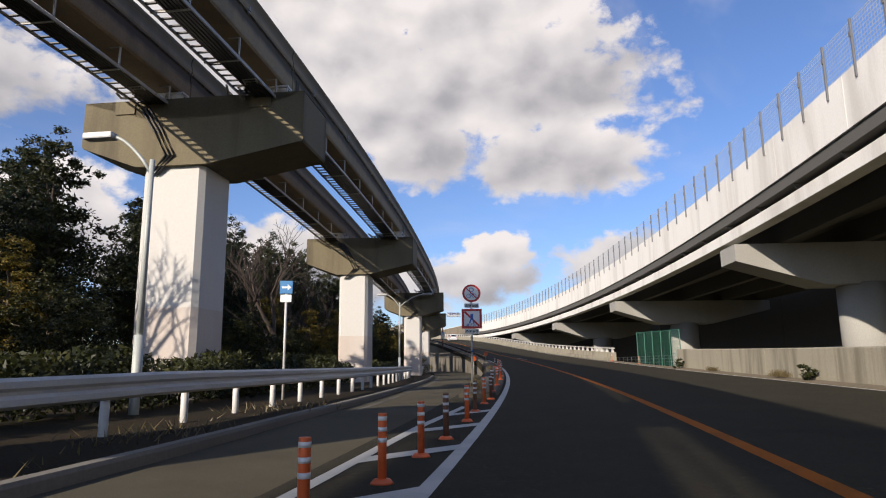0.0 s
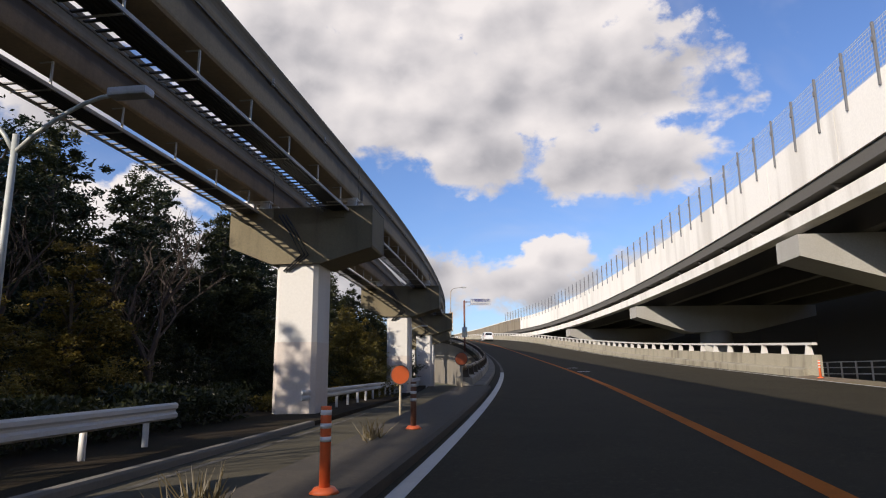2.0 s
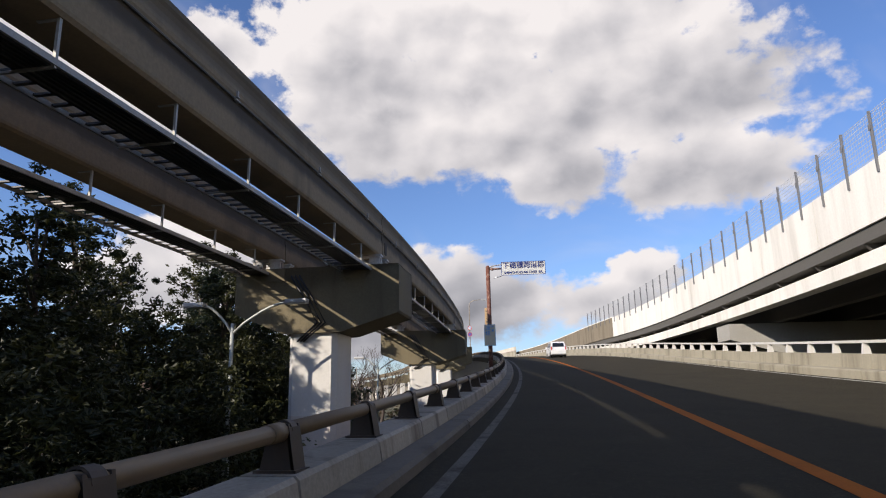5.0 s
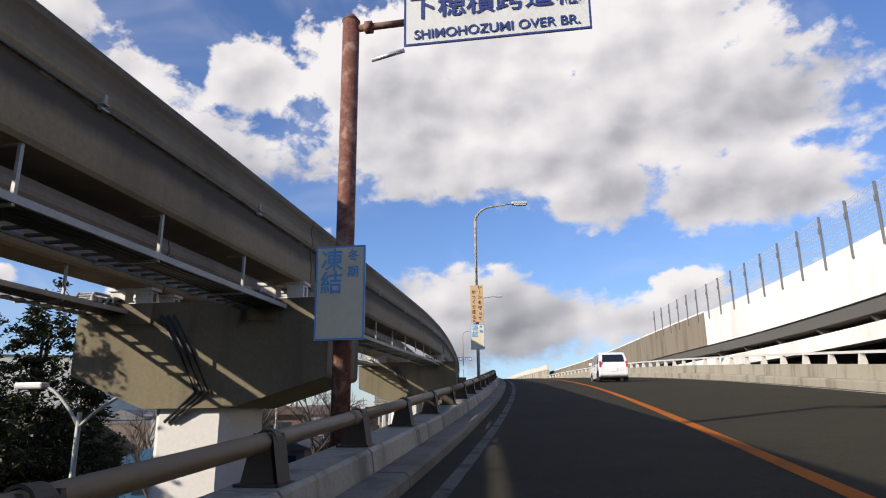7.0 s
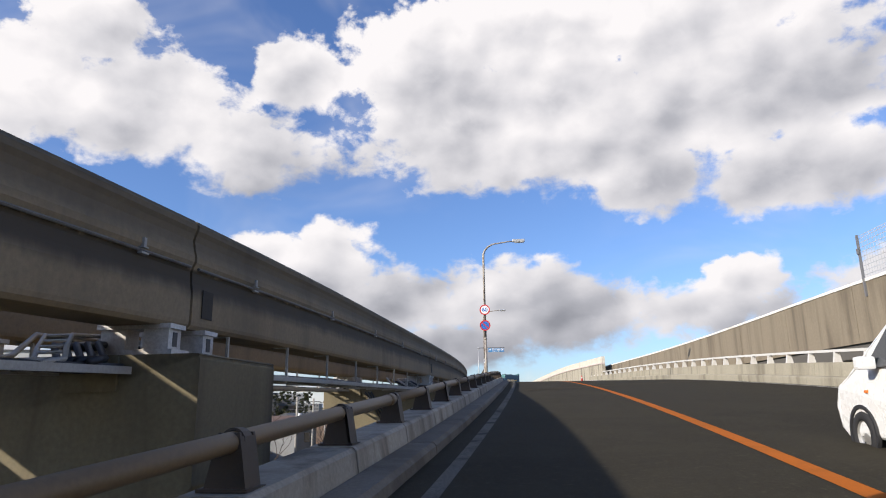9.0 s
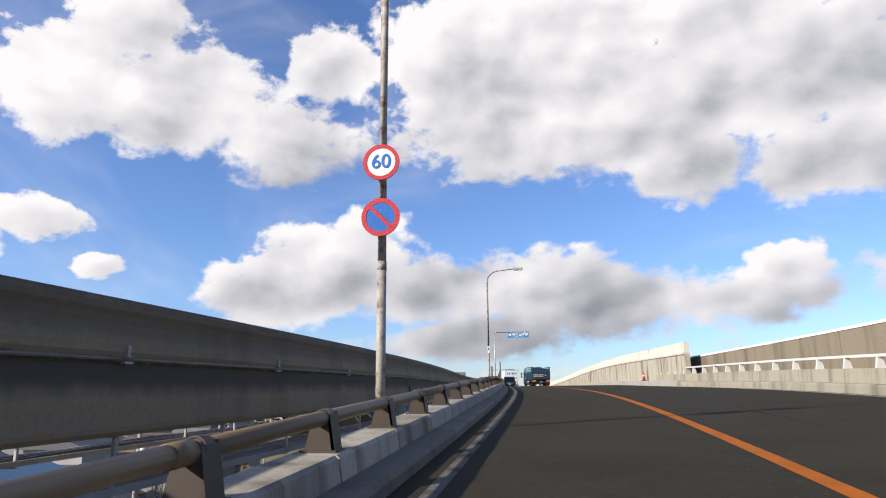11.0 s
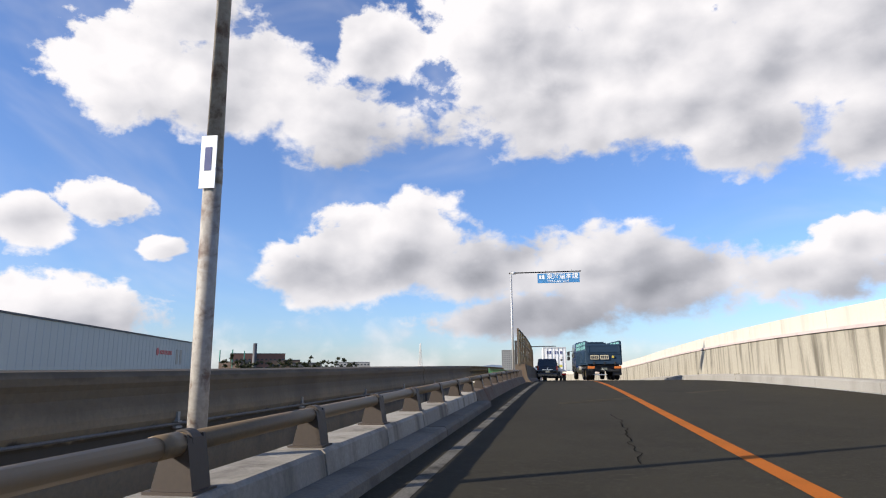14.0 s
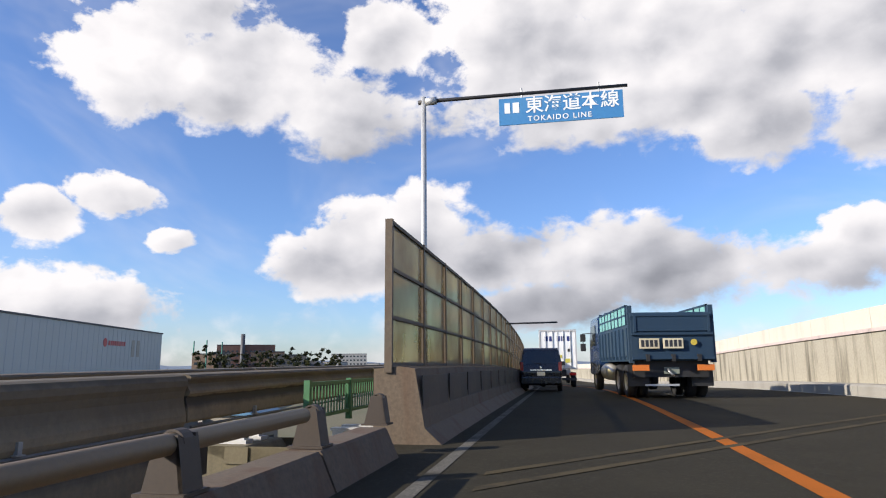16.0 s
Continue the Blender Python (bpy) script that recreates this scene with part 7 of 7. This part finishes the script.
def small_car(m, name, color, mname, label):
    th = thing(name, m, label, "car")
    body = paint(mname, color)
    o = [(0.0, 0.35), (-0.02, 0.8), (0.08, 1.0), (0.22, 1.42), (0.45, 1.53), (2.0, 1.53), (2.65, 1.02), (3.25, 0.86), (3.38, 0.62), (3.38, 0.35), (3.2, 0.24), (0.15, 0.24)]
    part("body", shell(o, 0.735, 0.95, 0.16), body, th)
    pane(th, [(-0.55, 0.055, 1.02), (0.55, 0.055, 1.02), (0.5, 0.19, 1.38), (-0.5, 0.19, 1.38)], GLASS, "rear_window")
    pane(th, [(-0.62, 2.60, 1.06), (0.62, 2.60, 1.06), (0.55, 2.10, 1.47), (-0.55, 2.10, 1.47)], GLASS, "windscreen")
    for sx in (-1, 1):
        x0, x1 = sx * 0.737, sx * 0.645
        pane(th, [(x0, 0.35, 1.0), (x0, 1.2, 1.0), (x1, 1.2, 1.42), (x1, 0.5, 1.42)])
        pane(th, [(x0, 1.27, 1.0), (x0, 2.45, 1.0), (x1, 2.0, 1.42), (x1, 1.27, 1.42)])
        for y in (0.55, 2.75):
            wheel(th, sx * 0.66, y, 0.275, 0.16)
            part("wheel_arch", ring(bmesh.new(), 0.285, 0.325, -0.02, 0.02, 28), PLASTIC, th, "", Matrix.Translation((sx * 0.722, y, 0.29)) @ Matrix.Rotation(radians(90), 4, "Z"))
        mi = bmesh.new()
        box(mi, sx * 0.83 - 0.09, sx * 0.83 + 0.09, 2.18, 2.32, 0.98, 1.12, 0.03)
        part("door_mirror", mi, body, th)
        part("tail_lamp", boxes((sx * 0.66 - 0.05, sx * 0.66 + 0.05, -0.035, 0.06, 0.75, 1.05)), LAMP_RED, th)
        part("side_marker", boxes((sx * 0.735 - 0.01, sx * 0.735 + 0.01, 2.5, 2.56, 0.74, 0.77)), LAMP_ORANGE, th)
        part("door_handle", boxes((sx * 0.74 - 0.015, sx * 0.74 + 0.015, 1.3, 1.42, 0.86, 0.89)), PLASTIC, th)
        part("head_lamp", boxes((sx * 0.55 - 0.12, sx * 0.55 + 0.12, 3.28, 3.39, 0.66, 0.82)), LENS, th)
    part("number_plate", boxes((-0.165, 0.165, -0.04, 0.0, 0.55, 0.7)), PLATE, th)
    return th


minivan(frame_at(263.0, -0.75, 0.006))
dump_truck(frame_at(255.6, 3.35, 0.006, 6))
container_truck(frame_at(279.0, 0.25, 0.006))
small_car(frame_at(142.2, 4.05, 0.006), "hatchback", (0.72, 0.72, 0.70), "white_car_paint", "small white hatchback in the next lane")
small_car(frame_at(312.0, -1.4, 0.006), "hatchback", (0.35, 0.02, 0.03), "red_car_paint", "small red hatchback far ahead")
small_car(frame_at(300.0, -1.2, 0.006), "hatchback", (0.60, 0.61, 0.62), "silver_car_paint", "small silver hatchback ahead of the minivan")


# ------------------------------------------------------------------ screen fence on the parapet
def build_screen():
    """Tall translucent screen that starts above the railway."""
    th = thing("parapet_screen", Matrix(), "tall stained translucent screen on a concrete parapet", "noise barrier", "", "structure")
    pl = bpy.data.materials.new("stained_screen_plastic")
    pl.use_nodes = True
    w = Nodes(pl.node_tree)
    out, bs = w.n("ShaderNodeOutputMaterial"), w.n("ShaderNodeBsdfPrincipled")
    co = w.n("ShaderNodeTexCoord").outputs["Object"]
    w.put(bs, "Base Color", w.mix(w.step(w.noise(co, 1.2, 5), 0.35, 0.7), (0.42, 0.38, 0.28, 1), (0.22, 0.17, 0.10, 1)))
    bs.inputs["Roughness"].default_value = 0.35
    trn = w.n("ShaderNodeBsdfTransparent")
    w.put(trn, "Color", w.mix(w.step(w.noise(co, 0.8, 5), 0.35, 0.65), (0.74, 0.70, 0.50, 1), (0.50, 0.42, 0.25, 1)))
    mx = w.n("ShaderNodeMixShader")
    mx.inputs[0].default_value = 0.34
    w.t.links.new(trn.outputs[0], mx.inputs[1])
    w.t.links.new(bs.outputs[0], mx.inputs[2])
    w.t.links.new(mx.outputs[0], out.inputs[0])
    s0 = 243.4
    frame_m = mat("rusty_screen_frame", (0.10, 0.075, 0.048), 0.7, 0, 20, 0.2, 2.0, 0.7, 0.1, (0.09, 0.045, 0.025))
    cast = mat("rust_stained_concrete", (0.12, 0.088, 0.058))
    part("parapet_base", sweep(bmesh.new(), [(-2.3, -0.4), (-2.3, 0.95), (-1.95, 0.98), (-1.75, 0.95), (-1.62, 0.2), (-1.40, 0.0)], s0, 420, 3), cast, th, "rust-stained concrete parapet base")
    for k in range(40):
        s = s0 + 2.0 * k
        top = 2.95 if k else 2.95
        part("screen_post", boxes((-0.05, 0.05, -0.035, 0.035, 0.9, top)), frame_m, th, "", frame_at(s, -2.1))
        o = [(-2.11, 0.98), (-2.11, top - 0.05), (-2.09, top - 0.05), (-2.09, 0.98)]
        part("screen_panel", sweep(bmesh.new(), o, s + 0.06, s + 1.94, 2), pl, th, "translucent stained panel")
        for h in (0.98, 1.6, 2.25, top - 0.06):
            part("screen_bar", sweep(bmesh.new(), [(-2.14, h), (-2.14, h + 0.05), (-2.06, h + 0.05), (-2.06, h)], s, s + 2.0, 2), frame_m, th)
        if k < 14:
            part("grille_panel", boxes((-0.02, 0.0, 0.1, 1.9, 0.30, 0.86)), POST_PAINT, th, "grey grille panel", frame_at(s, -1.66, 0.0))


build_screen()


def traffic_cone(s, u, h):
    th = thing("traffic_cone", frame_at(s, u, h), "red traffic cone standing on a concrete block", "traffic cone")
    part("cone", tube(bmesh.new(), [(0, 0, 0.03), (0, 0, 0.68)], 0.14, 16, 0.03), SIGN_RED, th, "", None, True)
    part("foot", boxes((-0.18, 0.18, -0.18, 0.18, 0, 0.03)), PLASTIC, th)
    part("band", tube(bmesh.new(), [(0, 0, 0.34), (0, 0, 0.46)], 0.098, 16, 0.078), REFLECT, th, "", None, True)


traffic_cone(219.0, 9.5, 0.37)


def green_fence():
    th = thing("green_mesh_fence", Matrix(), "green mesh fence on slim posts under the expressway", "fence", "", "structure")
    gm = mat("fence_green", (0.03, 0.13, 0.09), 0.5, 0.1, 30, 0.1, 1.5, 0.3, 0.05)
    for k in range(6):
        s = 42.4 + 2.1 * k
        part("fence_post", tube(bmesh.new(), [(0, 0, 0), (0, 0, 2.45)], 0.035, 8), gm, th, "", frame_at(s, 10.1))
        if k < 5:
            bm = bmesh.new()
            for h in (0.1, 0.5, 0.9, 1.3, 1.7, 2.1):
                sweep(bm, [(10.095, h), (10.105, h), (10.105, h + 0.012), (10.095, h + 0.012)], s, s + 2.1, 2.1)
            for j in range(1, 21):
                q = s + 0.1 * j
                sweep(bm, [(10.097, 0.1), (10.103, 0.1), (10.103, 2.4), (10.097, 2.4)], q, q + 0.008, 1)
            part("fence_panel", bm, gm, th, "open green wire mesh panel")
            part("fence_bar", sweep(bmesh.new(), [(10.08, 2.40), (10.08, 2.45), (10.12, 2.45), (10.12, 2.40)], s, s + 2.1, 2), gm, th)


green_fence()
delineator(58.5, 9.35, 0.05, DELIN_ORANGE, ORANGE_LABEL)
delineator(50.0, 9.4, 0.05, DELIN_ORANGE, ORANGE_LABEL)


def green_railing():
    th = thing("green_railing", Matrix(), "green painted steel railing beyond the track", "fence", "", "structure")
    gm = mat("faded_green_paint", (0.07, 0.19, 0.08), 0.5, 0.1, 30, 0.1, 1.5, 0.4, 0.05)
    for k in range(9):
        part("railing_post", boxes((-0.05, 0.05, -0.05, 0.05, -0.75, 0.0)), gm, th, "", frame_z(245.1 + 2.05 * k, -3.9, 10.72))
    for h in (-0.09, -0.62):
        part("railing_bar", sweep(bmesh.new(), lambda s, h=h: [(-3.93, 10.72 + h), (-3.93, 10.78 + h), (-3.87, 10.78 + h), (-3.87, 10.72 + h)], 245.1, 261.5, 2.05, True, atz), gm, th)
    first = None
    for k in range(110):
        m = frame_z(245.15 + 0.148 * k, -3.9, 10.65)
        if first is None:
            first = part("baluster", boxes((-0.01, 0.01, -0.012, 0.012, -0.55, 0.0)), gm, th, "", m)
        else:
            share("baluster", first, th, m)


green_railing()
